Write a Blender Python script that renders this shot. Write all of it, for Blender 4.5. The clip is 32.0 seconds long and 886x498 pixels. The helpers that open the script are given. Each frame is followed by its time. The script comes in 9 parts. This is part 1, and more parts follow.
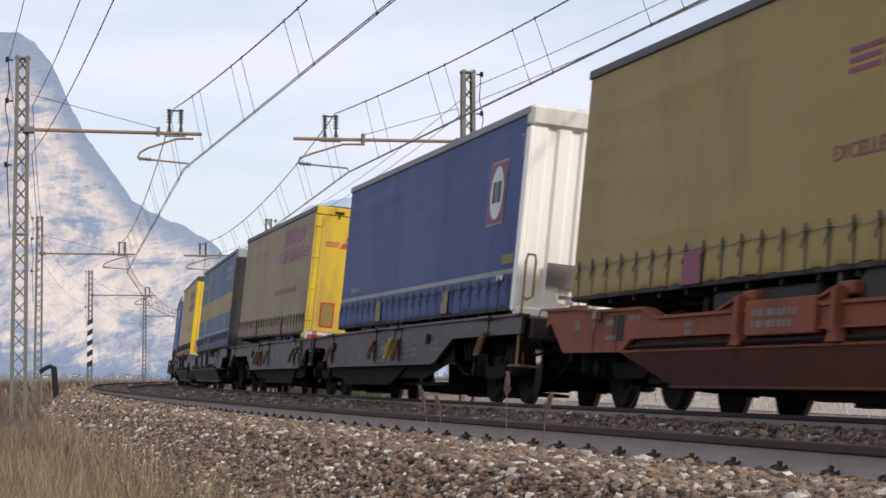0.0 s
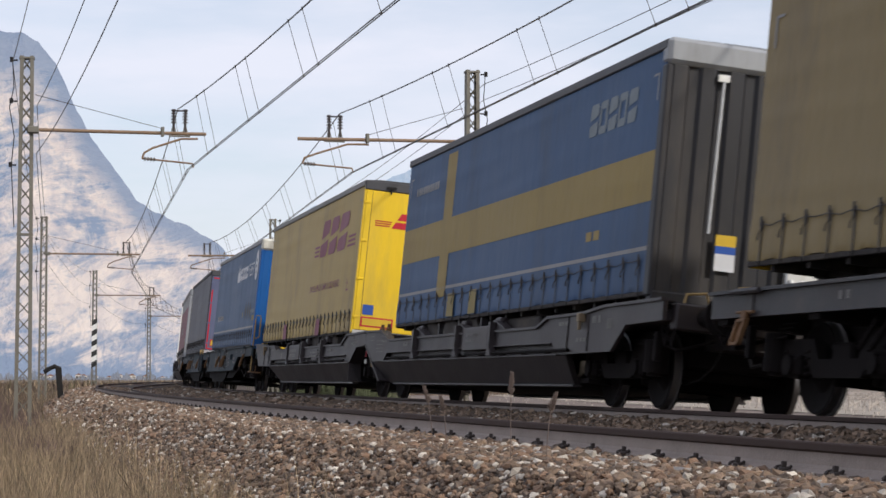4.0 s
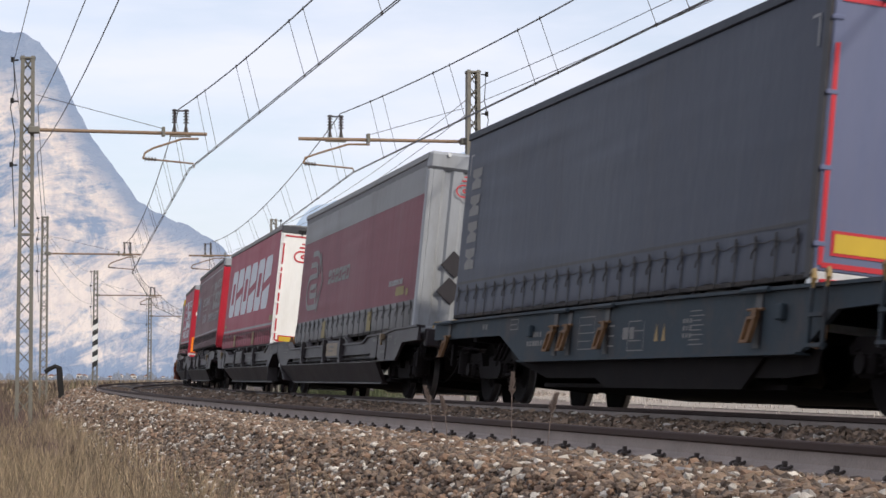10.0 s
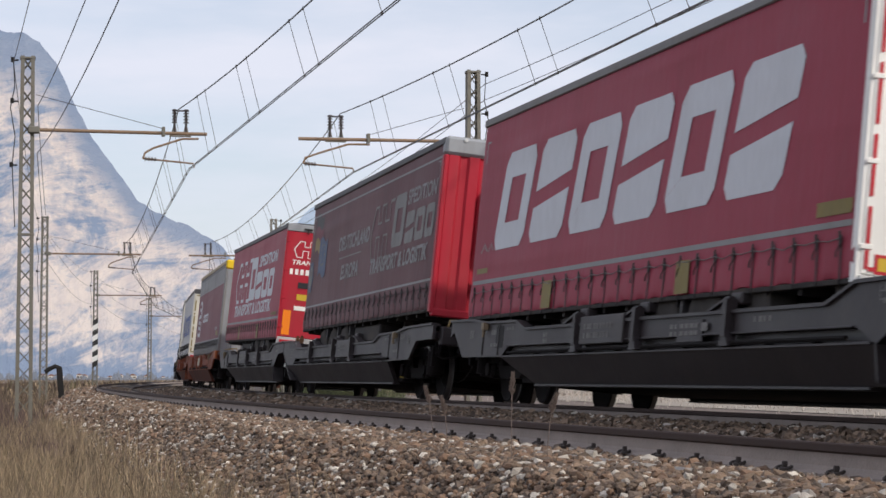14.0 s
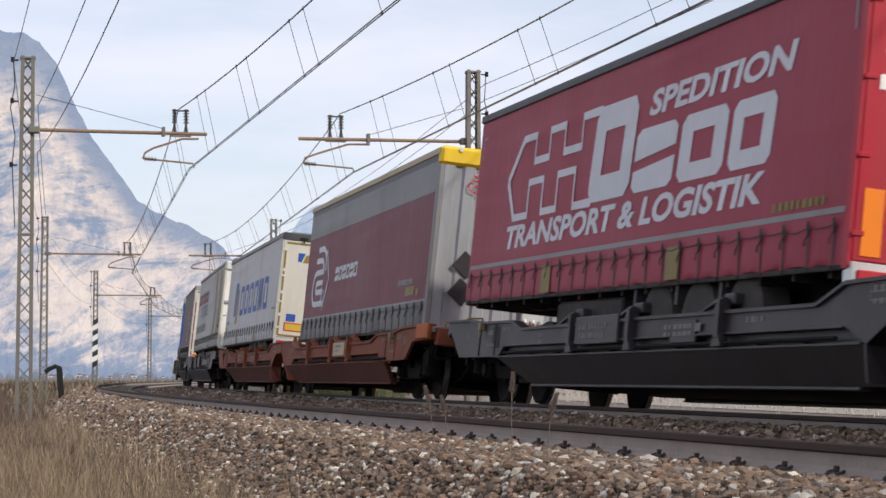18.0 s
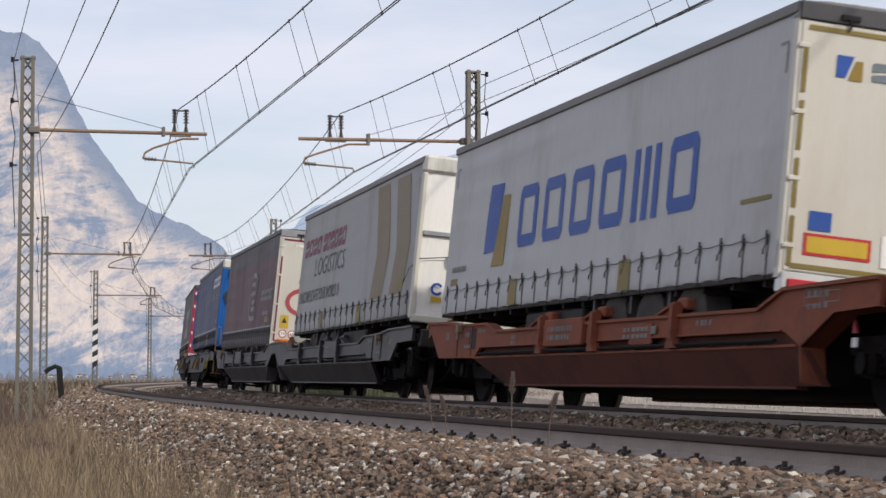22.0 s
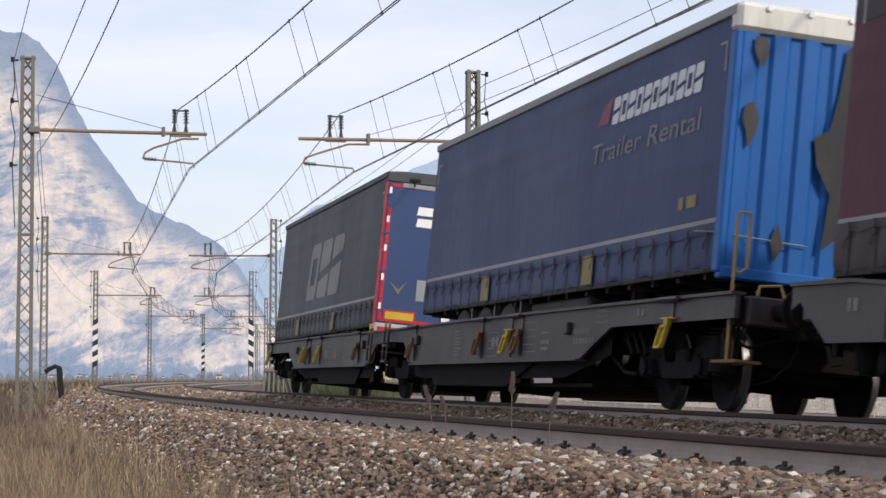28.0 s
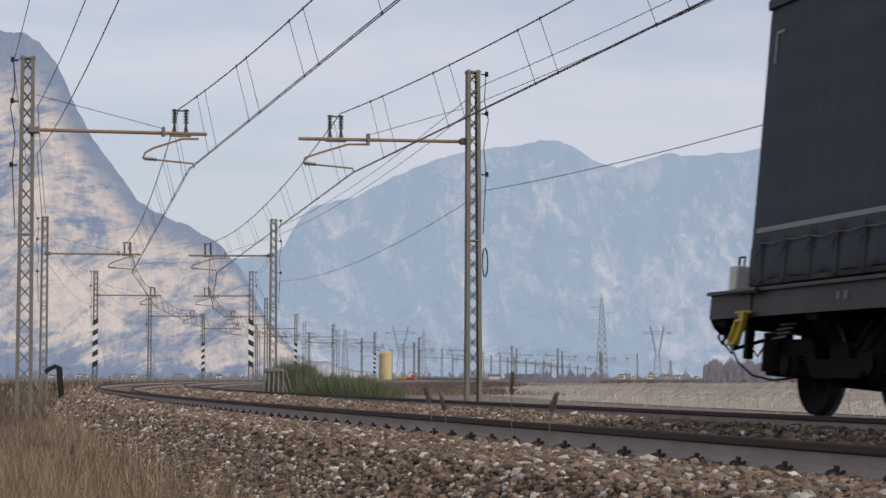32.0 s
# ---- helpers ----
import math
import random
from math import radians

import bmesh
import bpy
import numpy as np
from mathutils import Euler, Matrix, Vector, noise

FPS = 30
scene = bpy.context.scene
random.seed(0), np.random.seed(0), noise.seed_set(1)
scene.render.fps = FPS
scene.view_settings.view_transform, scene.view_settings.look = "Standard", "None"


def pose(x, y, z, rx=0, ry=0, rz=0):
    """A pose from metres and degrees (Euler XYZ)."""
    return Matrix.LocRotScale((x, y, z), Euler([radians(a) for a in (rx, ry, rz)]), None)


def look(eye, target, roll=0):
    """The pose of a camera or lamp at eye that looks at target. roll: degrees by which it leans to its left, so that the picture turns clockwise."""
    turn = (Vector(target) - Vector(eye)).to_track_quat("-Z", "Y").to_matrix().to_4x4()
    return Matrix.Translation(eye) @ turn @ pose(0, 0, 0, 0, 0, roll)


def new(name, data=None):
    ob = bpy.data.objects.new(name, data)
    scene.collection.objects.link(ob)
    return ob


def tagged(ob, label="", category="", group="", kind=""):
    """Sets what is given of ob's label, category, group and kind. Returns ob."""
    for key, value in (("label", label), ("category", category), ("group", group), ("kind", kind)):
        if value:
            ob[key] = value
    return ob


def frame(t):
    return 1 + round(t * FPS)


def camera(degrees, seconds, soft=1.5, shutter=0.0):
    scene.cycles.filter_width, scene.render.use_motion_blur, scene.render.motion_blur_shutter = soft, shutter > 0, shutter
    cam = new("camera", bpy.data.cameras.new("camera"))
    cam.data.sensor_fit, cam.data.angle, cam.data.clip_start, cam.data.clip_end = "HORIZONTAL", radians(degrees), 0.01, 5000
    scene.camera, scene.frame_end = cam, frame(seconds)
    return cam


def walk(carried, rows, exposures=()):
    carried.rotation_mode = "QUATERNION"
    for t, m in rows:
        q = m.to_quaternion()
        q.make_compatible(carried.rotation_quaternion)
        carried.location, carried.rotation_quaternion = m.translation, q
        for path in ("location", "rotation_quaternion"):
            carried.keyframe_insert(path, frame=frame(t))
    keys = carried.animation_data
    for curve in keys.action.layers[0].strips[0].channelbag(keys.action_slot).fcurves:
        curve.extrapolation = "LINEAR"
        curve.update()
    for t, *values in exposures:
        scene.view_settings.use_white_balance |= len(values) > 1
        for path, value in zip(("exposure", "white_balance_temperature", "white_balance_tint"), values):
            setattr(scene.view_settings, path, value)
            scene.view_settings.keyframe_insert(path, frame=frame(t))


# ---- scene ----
# ---- the line of the railway ----
# s runs along the outer rail of the near track, away from the camera; lat is metres outward from that rail.
R_CURVE, D_NEAR, BEARING = 766.57, 4.662, 74.242
SPACING, CANT, Z_FAR = 4.109, radians(5.817), -0.043
EYE_Z = 0.324
S_MIN, S_MAX, DS = -420.0, 1500.0, 0.5


def _line():
    n = int((S_MAX - S_MIN) / DS) + 1
    s = S_MIN + DS * np.arange(n)
    far = np.clip((s - 95.0) / 40.0, 0, 1)
    k = (1 - far) / R_CURVE + far / 1000.0
    k = np.where(s > 470, np.maximum(0, 1 - (s - 470) / 150.0) / 1000.0, k)
    k = np.where(s < -30, np.maximum(0, 1 + (s + 30) / 120.0) / R_CURVE, k)
    b = np.concatenate([[0], np.cumsum((k[1:] + k[:-1]) / 2 * DS)])
    i0 = int(round(-S_MIN / DS))
    b = b - b[i0] + radians(BEARING - 90)
    x = np.concatenate([[0], np.cumsum((np.sin(b[1:]) + np.sin(b[:-1])) / 2 * DS)])
    y = np.concatenate([[0], np.cumsum((np.cos(b[1:]) + np.cos(b[:-1])) / 2 * DS)])
    bx, by = math.sin(radians(BEARING)) * D_NEAR, math.cos(radians(BEARING)) * D_NEAR
    return s, x - x[i0] + bx, y - y[i0] + by, b


LINE = _line()


def on_line(s, lat=0.0, z=0.0):
    """A point beside the line."""
    x, y, b = (float(np.interp(s, LINE[0], LINE[i])) for i in (1, 2, 3))
    return Vector((x - math.cos(b) * lat, y + math.sin(b) * lat, z))


def bearing(s):
    return float(np.interp(s, LINE[0], LINE[3]))


TRACKS = {"near": (0.0, 0.0), "far": (-SPACING, Z_FAR)}


def on_track(track, s, lat=0.0, up=0.0):
    """A point on a canted track: lat from its centre line outward, up from the plane of its rail heads."""
    off, z0 = TRACKS[track]
    d = lat - 0.75
    return on_line(s, off + d * math.cos(CANT) - up * math.sin(CANT), z0 + d * math.sin(CANT) + up * math.cos(CANT))


def track_pose(track, s, length=0.0, lat=0.0, up=0.0, dz=0.0):
    """The pose of a thing on the track: x along the line, y outward, z up; its far end dz higher."""
    a = on_track(track, s, lat, up)
    if length:
        x = (on_track(track, s + length, lat, up + dz) - a).normalized()
    else:
        b = bearing(s)
        x = Vector((math.sin(b), math.cos(b), 0))
    b = math.atan2(x.x, x.y)
    side = Vector((-math.cos(b) * math.cos(CANT), math.sin(b) * math.cos(CANT), math.sin(CANT)))
    zax = x.cross(side).normalized()
    side = zax.cross(x)
    return Matrix(((x.x, side.x, zax.x, a.x), (x.y, side.y, zax.y, a.y), (x.z, side.z, zax.z, a.z), (0, 0, 0, 1)))


def travelled(t):
    """Metres that the train has come towards the camera since the start."""
    def f(u):
        return 8.623 * u - 0.03458 * (u - 16) ** 2 + 0.00079 * (u - 16) ** 3
    return f(t) - f(0)


# ---- camera ----
cam = camera(24.15, 32.0, soft=1.55, shutter=0.25)


def cam_pose(yaw):
    p = radians(3.566)
    a = radians(yaw)
    way = Vector((math.sin(a) * math.cos(p), math.cos(a) * math.cos(p), math.sin(p)))
    eye = Vector((0, 0, EYE_Z))
    return look(eye, eye + way * 50, 0.0)


PATH = [(0.0, cam_pose(0.141)), (0.5, cam_pose(0.094)), (1.0, cam_pose(0.068)), (1.5, cam_pose(0.050)), (2.0, cam_pose(0.043)),
        (2.5, cam_pose(0.031)), (3.5, cam_pose(0.026)), (5.5, cam_pose(0.004)), (6.0, cam_pose(0.0)), (32.0, cam_pose(0.0))]
# the camera's own exposure closes a little for pale trailers and as the train clears the sky
EXPOSURE = [(0.0, -0.05), (2.0, -0.08), (4.0, -0.12), (6.0, -0.17), (7.0, -0.08), (8.0, 0.0), (12.0, 0.0), (13.5, -0.2), (15.0, -0.12), (17.0, -0.03), (18.5, -0.06), (20.5, -0.1), (22.4, -0.2), (24.2, -0.2), (26.0, -0.05), (28.0, 0.0), (29.5, -0.05), (30.5, -0.15), (31.0, -0.24), (31.5, -0.36), (32.0, -0.50)]
walk(cam, PATH, EXPOSURE)

# ---- world and sun ----
SUN_BEARING, SUN_UP = 128.0, 34.0
world = bpy.data.worlds.new("world")
scene.world = world
world.use_nodes = True


def build_world():
    nt = world.node_tree
    nt.nodes.clear()
    out = nt.nodes.new("ShaderNodeOutputWorld")
    bg = nt.nodes.new("ShaderNodeBackground")
    bg.inputs["Strength"].default_value = 0.15
    sky = nt.nodes.new("ShaderNodeTexSky")
    sky.sky_type = "NISHITA"
    sky.sun_disc = False
    sky.sun_elevation, sky.sun_rotation = radians(SUN_UP), radians(SUN_BEARING)
    sky.air_density, sky.dust_density, sky.ozone_density = 1.0, 1.4, 1.6
    co = nt.nodes.new("ShaderNodeTexCoord")
    mp = nt.nodes.new("ShaderNodeMapping")
    mp.inputs["Scale"].default_value = (1.0, 1.0, 4.5)
    no = nt.nodes.new("ShaderNodeTexNoise")
    no.inputs["Scale"].default_value = 4.2
    no.inputs["Detail"].default_value = 7
    no.inputs["Roughness"].default_value = 0.55
    ramp = nt.nodes.new("ShaderNodeValToRGB")
    ramp.color_ramp.elements[0].position, ramp.color_ramp.elements[1].position = 0.30, 0.62
    ramp.color_ramp.elements[0].color = (0.42, 0.42, 0.42, 1)
    ramp.color_ramp.elements[1].color = (0.93, 0.93, 0.93, 1)
    mix = nt.nodes.new("ShaderNodeMix")
    mix.data_type = "RGBA"
    mix.inputs["B"].default_value = (6.15, 6.28, 7.15, 1)
    nt.links.new(co.outputs["Generated"], mp.inputs["Vector"])
    nt.links.new(mp.outputs["Vector"], no.inputs["Vector"])
    nt.links.new(no.outputs["Fac"], ramp.inputs["Fac"])
    nt.links.new(ramp.outputs["Color"], mix.inputs["Factor"])
    nt.links.new(sky.outputs["Color"], mix.inputs["A"])
    nt.links.new(mix.outputs["Result"], bg.inputs["Color"])
    nt.links.new(bg.outputs["Background"], out.inputs["Surface"])


build_world()
sun = new("sun", bpy.data.lights.new("sun", "SUN"))
sun.data.energy, sun.data.angle, sun.data.color = 3.2, radians(2.5), (1.0, 0.94, 0.85)
sun.matrix_basis = look((math.sin(radians(SUN_BEARING)) * 100, math.cos(radians(SUN_BEARING)) * 100, 100 * math.tan(radians(SUN_UP))), (0, 0, 0))
# ---- materials ----
def mat(name, base, rough=0.7, metal=0.0, var=0.12, scale=2.0, bump=0.0, bscale=60.0, stain=None, stain_amt=0.0, stain_scale=1.2, stretch=(1, 1, 1), rnd=0.0, island=0.0, spec=0.5):
    """A surface with variation at two scales, stains of another colour and fine relief."""
    m = bpy.data.materials.new(name)
    m.use_nodes = True
    nt = m.node_tree
    nd, ln = nt.nodes, nt.links
    bs = nd["Principled BSDF"]
    bs.inputs["Metallic"].default_value = metal
    bs.inputs["Specular IOR Level"].default_value = spec
    co = nd.new("ShaderNodeTexCoord")
    mp = nd.new("ShaderNodeMapping")
    mp.inputs["Scale"].default_value = stretch
    ln.new(co.outputs["Object"], mp.inputs["Vector"])

    def noise_node(sc, detail=5.0, rg=0.6):
        n = nd.new("ShaderNodeTexNoise")
        n.inputs["Scale"].default_value, n.inputs["Detail"].default_value, n.inputs["Roughness"].default_value = sc, detail, rg
        ln.new(mp.outputs["Vector"], n.inputs["Vector"])
        return n

    big, fine = noise_node(scale), noise_node(scale * 17, 3.0)
    add = nd.new("ShaderNodeMath")
    add.operation = "MULTIPLY_ADD"
    ln.new(fine.outputs["Fac"], add.inputs[0])
    add.inputs[1].default_value = 0.45
    ln.new(big.outputs["Fac"], add.inputs[2])
    rg = nd.new("ShaderNodeMapRange")
    rg.inputs["From Min"].default_value, rg.inputs["From Max"].default_value = 0.40, 1.05
    rg.inputs["To Min"].default_value, rg.inputs["To Max"].default_value = 1 - var, 1 + var
    ln.new(add.outputs[0], rg.inputs["Value"])
    last = rg.outputs["Result"]
    for amount, node, socket in ((rnd, "ShaderNodeObjectInfo", "Random"), (island, "ShaderNodeNewGeometry", "Random Per Island")):
        if amount:
            oi = nd.new(node)
            r2 = nd.new("ShaderNodeMapRange")
            r2.inputs["To Min"].default_value, r2.inputs["To Max"].default_value = 1 - amount, 1 + amount
            ln.new(oi.outputs[socket], r2.inputs["Value"])
            mu = nd.new("ShaderNodeMath")
            mu.operation = "MULTIPLY"
            ln.new(last, mu.inputs[0])
            ln.new(r2.outputs["Result"], mu.inputs[1])
            last = mu.outputs[0]
    mul = nd.new("ShaderNodeMix")
    mul.data_type, mul.blend_type = "RGBA", "MULTIPLY"
    mul.inputs["Factor"].default_value = 1.0
    mul.inputs["A"].default_value = (*base, 1)
    ln.new(last, mul.inputs["B"])
    col = mul.outputs["Result"]
    if stain:
        sn = noise_node(stain_scale, 8.0, 0.68)
        sr = nd.new("ShaderNodeMapRange")
        sr.inputs["From Min"].default_value, sr.inputs["From Max"].default_value = 0.48, 0.70
        sr.inputs["To Max"].default_value = stain_amt
        ln.new(sn.outputs["Fac"], sr.inputs["Value"])
        mx = nd.new("ShaderNodeMix")
        mx.data_type = "RGBA"
        ln.new(sr.outputs["Result"], mx.inputs["Factor"])
        ln.new(col, mx.inputs["A"])
        mx.inputs["B"].default_value = (*stain, 1)
        col = mx.outputs["Result"]
    ln.new(col, bs.inputs["Base Color"])
    rr = nd.new("ShaderNodeMapRange")
    rr.inputs["To Min"].default_value, rr.inputs["To Max"].default_value = max(0.05, rough - 0.12), min(1.0, rough + 0.12)
    ln.new(big.outputs["Fac"], rr.inputs["Value"])
    ln.new(rr.outputs["Result"], bs.inputs["Roughness"])
    if bump:
        bn = noise_node(bscale, 4.0)
        bp = nd.new("ShaderNodeBump")
        bp.inputs["Strength"].default_value, bp.inputs["Distance"].default_value = min(1.0, bump), 0.02
        ln.new(bn.outputs["Fac"], bp.inputs["Height"])
        ln.new(bp.outputs["Normal"], bs.inputs["Normal"])
    return m


def tarp(name, base, stain=(0.10, 0.085, 0.06), amt=0.45, rough=0.50):
    """Coated cloth, with long level creases across the upright streaks."""
    m = mat(name, base, rough, spec=0.18, var=0.12, scale=0.7, bump=0.5, bscale=3.2, stain=stain, stain_amt=amt, stain_scale=0.7, stretch=(1.0, 1.0, 0.35))
    nd, ln = m.node_tree.nodes, m.node_tree.links
    mp = nd.new("ShaderNodeMapping")
    mp.inputs["Scale"].default_value = (0.22, 1.0, 2.6)
    mp.inputs["Rotation"].default_value = (0, radians(2.5), 0)
    ln.new(nd["Texture Coordinate"].outputs["Object"], mp.inputs["Vector"])
    n = nd.new("ShaderNodeTexNoise")
    n.noise_type = "RIDGED_MULTIFRACTAL"
    n.inputs["Scale"].default_value, n.inputs["Detail"].default_value = 0.9, 3.0
    ln.new(mp.outputs["Vector"], n.inputs["Vector"])
    bp = nd.new("ShaderNodeBump")
    bp.inputs["Strength"].default_value, bp.inputs["Distance"].default_value = 0.9, 0.03
    ln.new(n.outputs["Fac"], bp.inputs["Height"])
    ln.new(nd["Bump"].outputs["Normal"], bp.inputs["Normal"])
    ln.new(bp.outputs["Normal"], nd["Principled BSDF"].inputs["Normal"])
    return m


def paint(name, base, rough=0.5, stain=(0.12, 0.10, 0.08), amt=0.35, **kw):
    return mat(name, base, rough, spec=0.3, var=0.08, scale=1.1, bump=0.08, bscale=8, stain=stain, stain_amt=amt, stain_scale=1.6, stretch=(1.0, 1.0, 0.25), **kw)


M_BALLAST = mat("ballast_bed", (0.045, 0.032, 0.025), 0.95, var=0.35, scale=4, bump=1.0, bscale=14, stain=(0.12, 0.10, 0.085), stain_amt=0.5, stain_scale=9)
M_STONE = mat("ballast_stone", (0.190, 0.132, 0.091), 0.95, var=0.25, scale=6, bump=0.6, bscale=60, island=0.55)
M_STONE_PALE = mat("pale_stone", (0.47, 0.42, 0.36), 0.9, var=0.2, scale=6, bump=0.5, bscale=60, island=0.35)
M_STONE_GREY = mat("grey_stone", (0.125, 0.092, 0.070), 0.95, var=0.25, scale=6, bump=0.5, bscale=60, island=0.5)
M_GROUND = mat("dry_earth", (0.12, 0.088, 0.06), 0.95, var=0.3, scale=0.15, bump=0.8, bscale=8, stain=(0.17, 0.135, 0.09), stain_amt=0.7, stain_scale=0.05)
M_RAIL = mat("rail_web", (0.27, 0.222, 0.195), 0.85, 0.0, var=0.25, scale=3, bump=0.3, bscale=50)
M_RAILHEAD = mat("rail_head", (0.050, 0.032, 0.027), 0.75, 0.0, spec=0.2, var=0.15, scale=3)
M_CONCRETE = mat("concrete", (0.26, 0.24, 0.22), 0.9, var=0.2, scale=3, bump=0.4, bscale=40)
M_CLIP = mat("rail_clip_steel", (0.052, 0.042, 0.038), 0.7, var=0.3, spec=0.2)
M_GALV = mat("galvanised_steel", (0.158, 0.148, 0.124), 0.7, 0.1, var=0.2, scale=1.5, stain=(0.17, 0.135, 0.10), stain_amt=0.6, stain_scale=2)
M_RUSTTUBE = mat("ochre_tube", (0.23, 0.155, 0.10), 0.7, 0.1, var=0.25, scale=2, stain=(0.16, 0.09, 0.05), stain_amt=0.7, stain_scale=4)
M_WIRE = mat("dark_wire", (0.06, 0.05, 0.045), 0.5, 0.4, var=0.1)
M_DARK = mat("black_fitting", (0.018, 0.0165, 0.016), 0.7, var=0.2, spec=0.2)


# ---- mesh helpers ----
def link_mesh(name, me, material, parent=None):
    ob = new(name, me)
    if material is not None and not me.materials:
        me.materials.append(material)
    if parent is not None:
        ob.parent = parent
    return ob


def part(name, bm, material, parent=None, label="", smooth=False):
    """One mesh object under a thing or a part."""
    me = bpy.data.meshes.new(name)
    bm.normal_update()
    bm.to_mesh(me)
    bm.free()
    if smooth:
        me.shade_smooth()
        me.set_sharp_from_angle(angle=radians(35))
    ob = link_mesh(name, me, material, parent)
    if label:
        tagged(ob, label)
    return ob


def again(name, ob, m, parent):
    """Another part on the same mesh."""
    o = new(name, ob.data)
    o.parent = parent
    o.matrix_basis = m
    return o


def empty(name, m=None):
    ob = new(name)
    ob.empty_display_size = 0.2
    if m is not None:
        ob.matrix_basis = m
    return ob


def box(bm, x0, x1, y0, y1, z0, z1, bev=0.0):
    vs = [bm.verts.new(p) for p in ((x0, y0, z0), (x1, y0, z0), (x1, y1, z0), (x0, y1, z0), (x0, y0, z1), (x1, y0, z1), (x1, y1, z1), (x0, y1, z1))]
    fs = [bm.faces.new([vs[i] for i in f]) for f in ((3, 2, 1, 0), (4, 5, 6, 7), (0, 1, 5, 4), (1, 2, 6, 5), (2, 3, 7, 6), (3, 0, 4, 7))]
    if bev:
        es = {e for f in fs for e in f.edges}
        bmesh.ops.bevel(bm, geom=list(es), offset=bev, segments=1, affect="EDGES")
    return bm


def rod(bm, a, b, r, n=8, r2=None):
    a, b = Vector(a), Vector(b)
    d = b - a
    q = d.to_track_quat("Z", "Y").to_matrix()
    r2 = r if r2 is None else r2
    rings = []
    for p, rad in ((a, r), (b, r2)):
        rings.append([bm.verts.new(p + q @ Vector((math.cos(2 * math.pi * i / n) * rad, math.sin(2 * math.pi * i / n) * rad, 0))) for i in range(n)])
    for i in range(n):
        j = (i + 1) % n
        bm.faces.new((rings[0][i], rings[0][j], rings[1][j], rings[1][i]))
    bm.faces.new(rings[0][::-1])
    bm.faces.new(rings[1])
    return bm


def tube(bm, pts, r, n=6):
    """A round tube through the points."""
    pts = [Vector(p) for p in pts]
    rings = []
    up = Vector((0.013, 0.021, 1))
    for i, p in enumerate(pts):
        d = (pts[min(i + 1, len(pts) - 1)] - pts[max(i - 1, 0)]).normalized()
        u = d.cross(up)
        if u.length < 0.05:
            u = d.cross(Vector((1, 0.1, 0)))
        u.normalize()
        v = d.cross(u)
        rings.append([bm.verts.new(p + u * (r * math.cos(2 * math.pi * k / n)) + v * (r * math.sin(2 * math.pi * k / n))) for k in range(n)])
    for a, b in zip(rings[:-1], rings[1:]):
        for k in range(n):
            j = (k + 1) % n
            bm.faces.new((a[k], a[j], b[j], b[k]))
    bm.faces.new(rings[0][::-1])
    bm.faces.new(rings[-1])
    return bm


def prism(bm, outline, y0, y1):
    """A flat outline in x and z, given thickness along y."""
    a = [bm.verts.new((x, y0, z)) for x, z in outline]
    b = [bm.verts.new((x, y1, z)) for x, z in outline]
    n = len(outline)
    bm.faces.new(a)
    bm.faces.new(b[::-1])
    for i in range(n):
        j = (i + 1) % n
        bm.faces.new((a[j], a[i], b[i], b[j]))
    bmesh.ops.recalc_face_normals(bm, faces=bm.faces[:])
    return bm


def B():
    return bmesh.new()
# ---- ground ----
def build_ground():
    bm = B()
    nx, ny = 90, 90
    xs = [math.copysign(abs(u) ** 2.4, u) * 4600 for u in np.linspace(-1, 1, nx)]
    ys = [math.copysign(abs(u) ** 2.4, u) * 4600 for u in np.linspace(-1, 1, ny)]
    grid = [[bm.verts.new((x, y, -1.02 + 0.05 * noise.noise((x * 0.2, y * 0.2, 0)))) for x in xs] for y in ys]
    for j in range(ny - 1):
        for i in range(nx - 1):
            bm.faces.new((grid[j][i], grid[j][i + 1], grid[j + 1][i + 1], grid[j + 1][i]))
    ob = part("ground", bm, M_GROUND)
    tagged(ob, "flat valley floor of bare brown earth and dry grass", "ground", kind="structure")


PROFILE = [(2.6, -1.08), (2.15, -0.92), (1.05, -0.215), (0.10, -0.185), (-1.45, -0.335), (-2.15, -0.42), (-3.0, -0.30), (-3.6, -0.20), (-4.0, -0.175), (-4.15, -0.235),
           (-5.6, -0.40), (-6.6, -0.46), (-7.9, -1.0), (-8.3, -1.1)]


def bed_height(lat):
    xs = [p[0] for p in PROFILE][::-1]
    zs = [p[1] for p in PROFILE][::-1]
    return np.interp(lat, xs, zs)


def stations(s0, s1):
    s, out = s0, []
    while s < s1:
        out.append(s)
        s += 1.5 if -20 < s < 200 else 6.0
    return out + [s1]


def sweep(name, profile, s0, s1, material, parent=None, closed=False, smooth=True):
    """A profile of (lat, z) carried along the line."""
    bm = B()
    rows = [[bm.verts.new(on_line(s, a, z)) for a, z in profile] for s in stations(s0, s1)]
    n = len(profile)
    for p, q in zip(rows[:-1], rows[1:]):
        for i in range(n if closed else n - 1):
            j = (i + 1) % n
            bm.faces.new((p[i], q[i], q[j], p[j]))
    bmesh.ops.recalc_face_normals(bm, faces=bm.faces[:])
    return part(name, bm, material, parent, smooth=smooth)


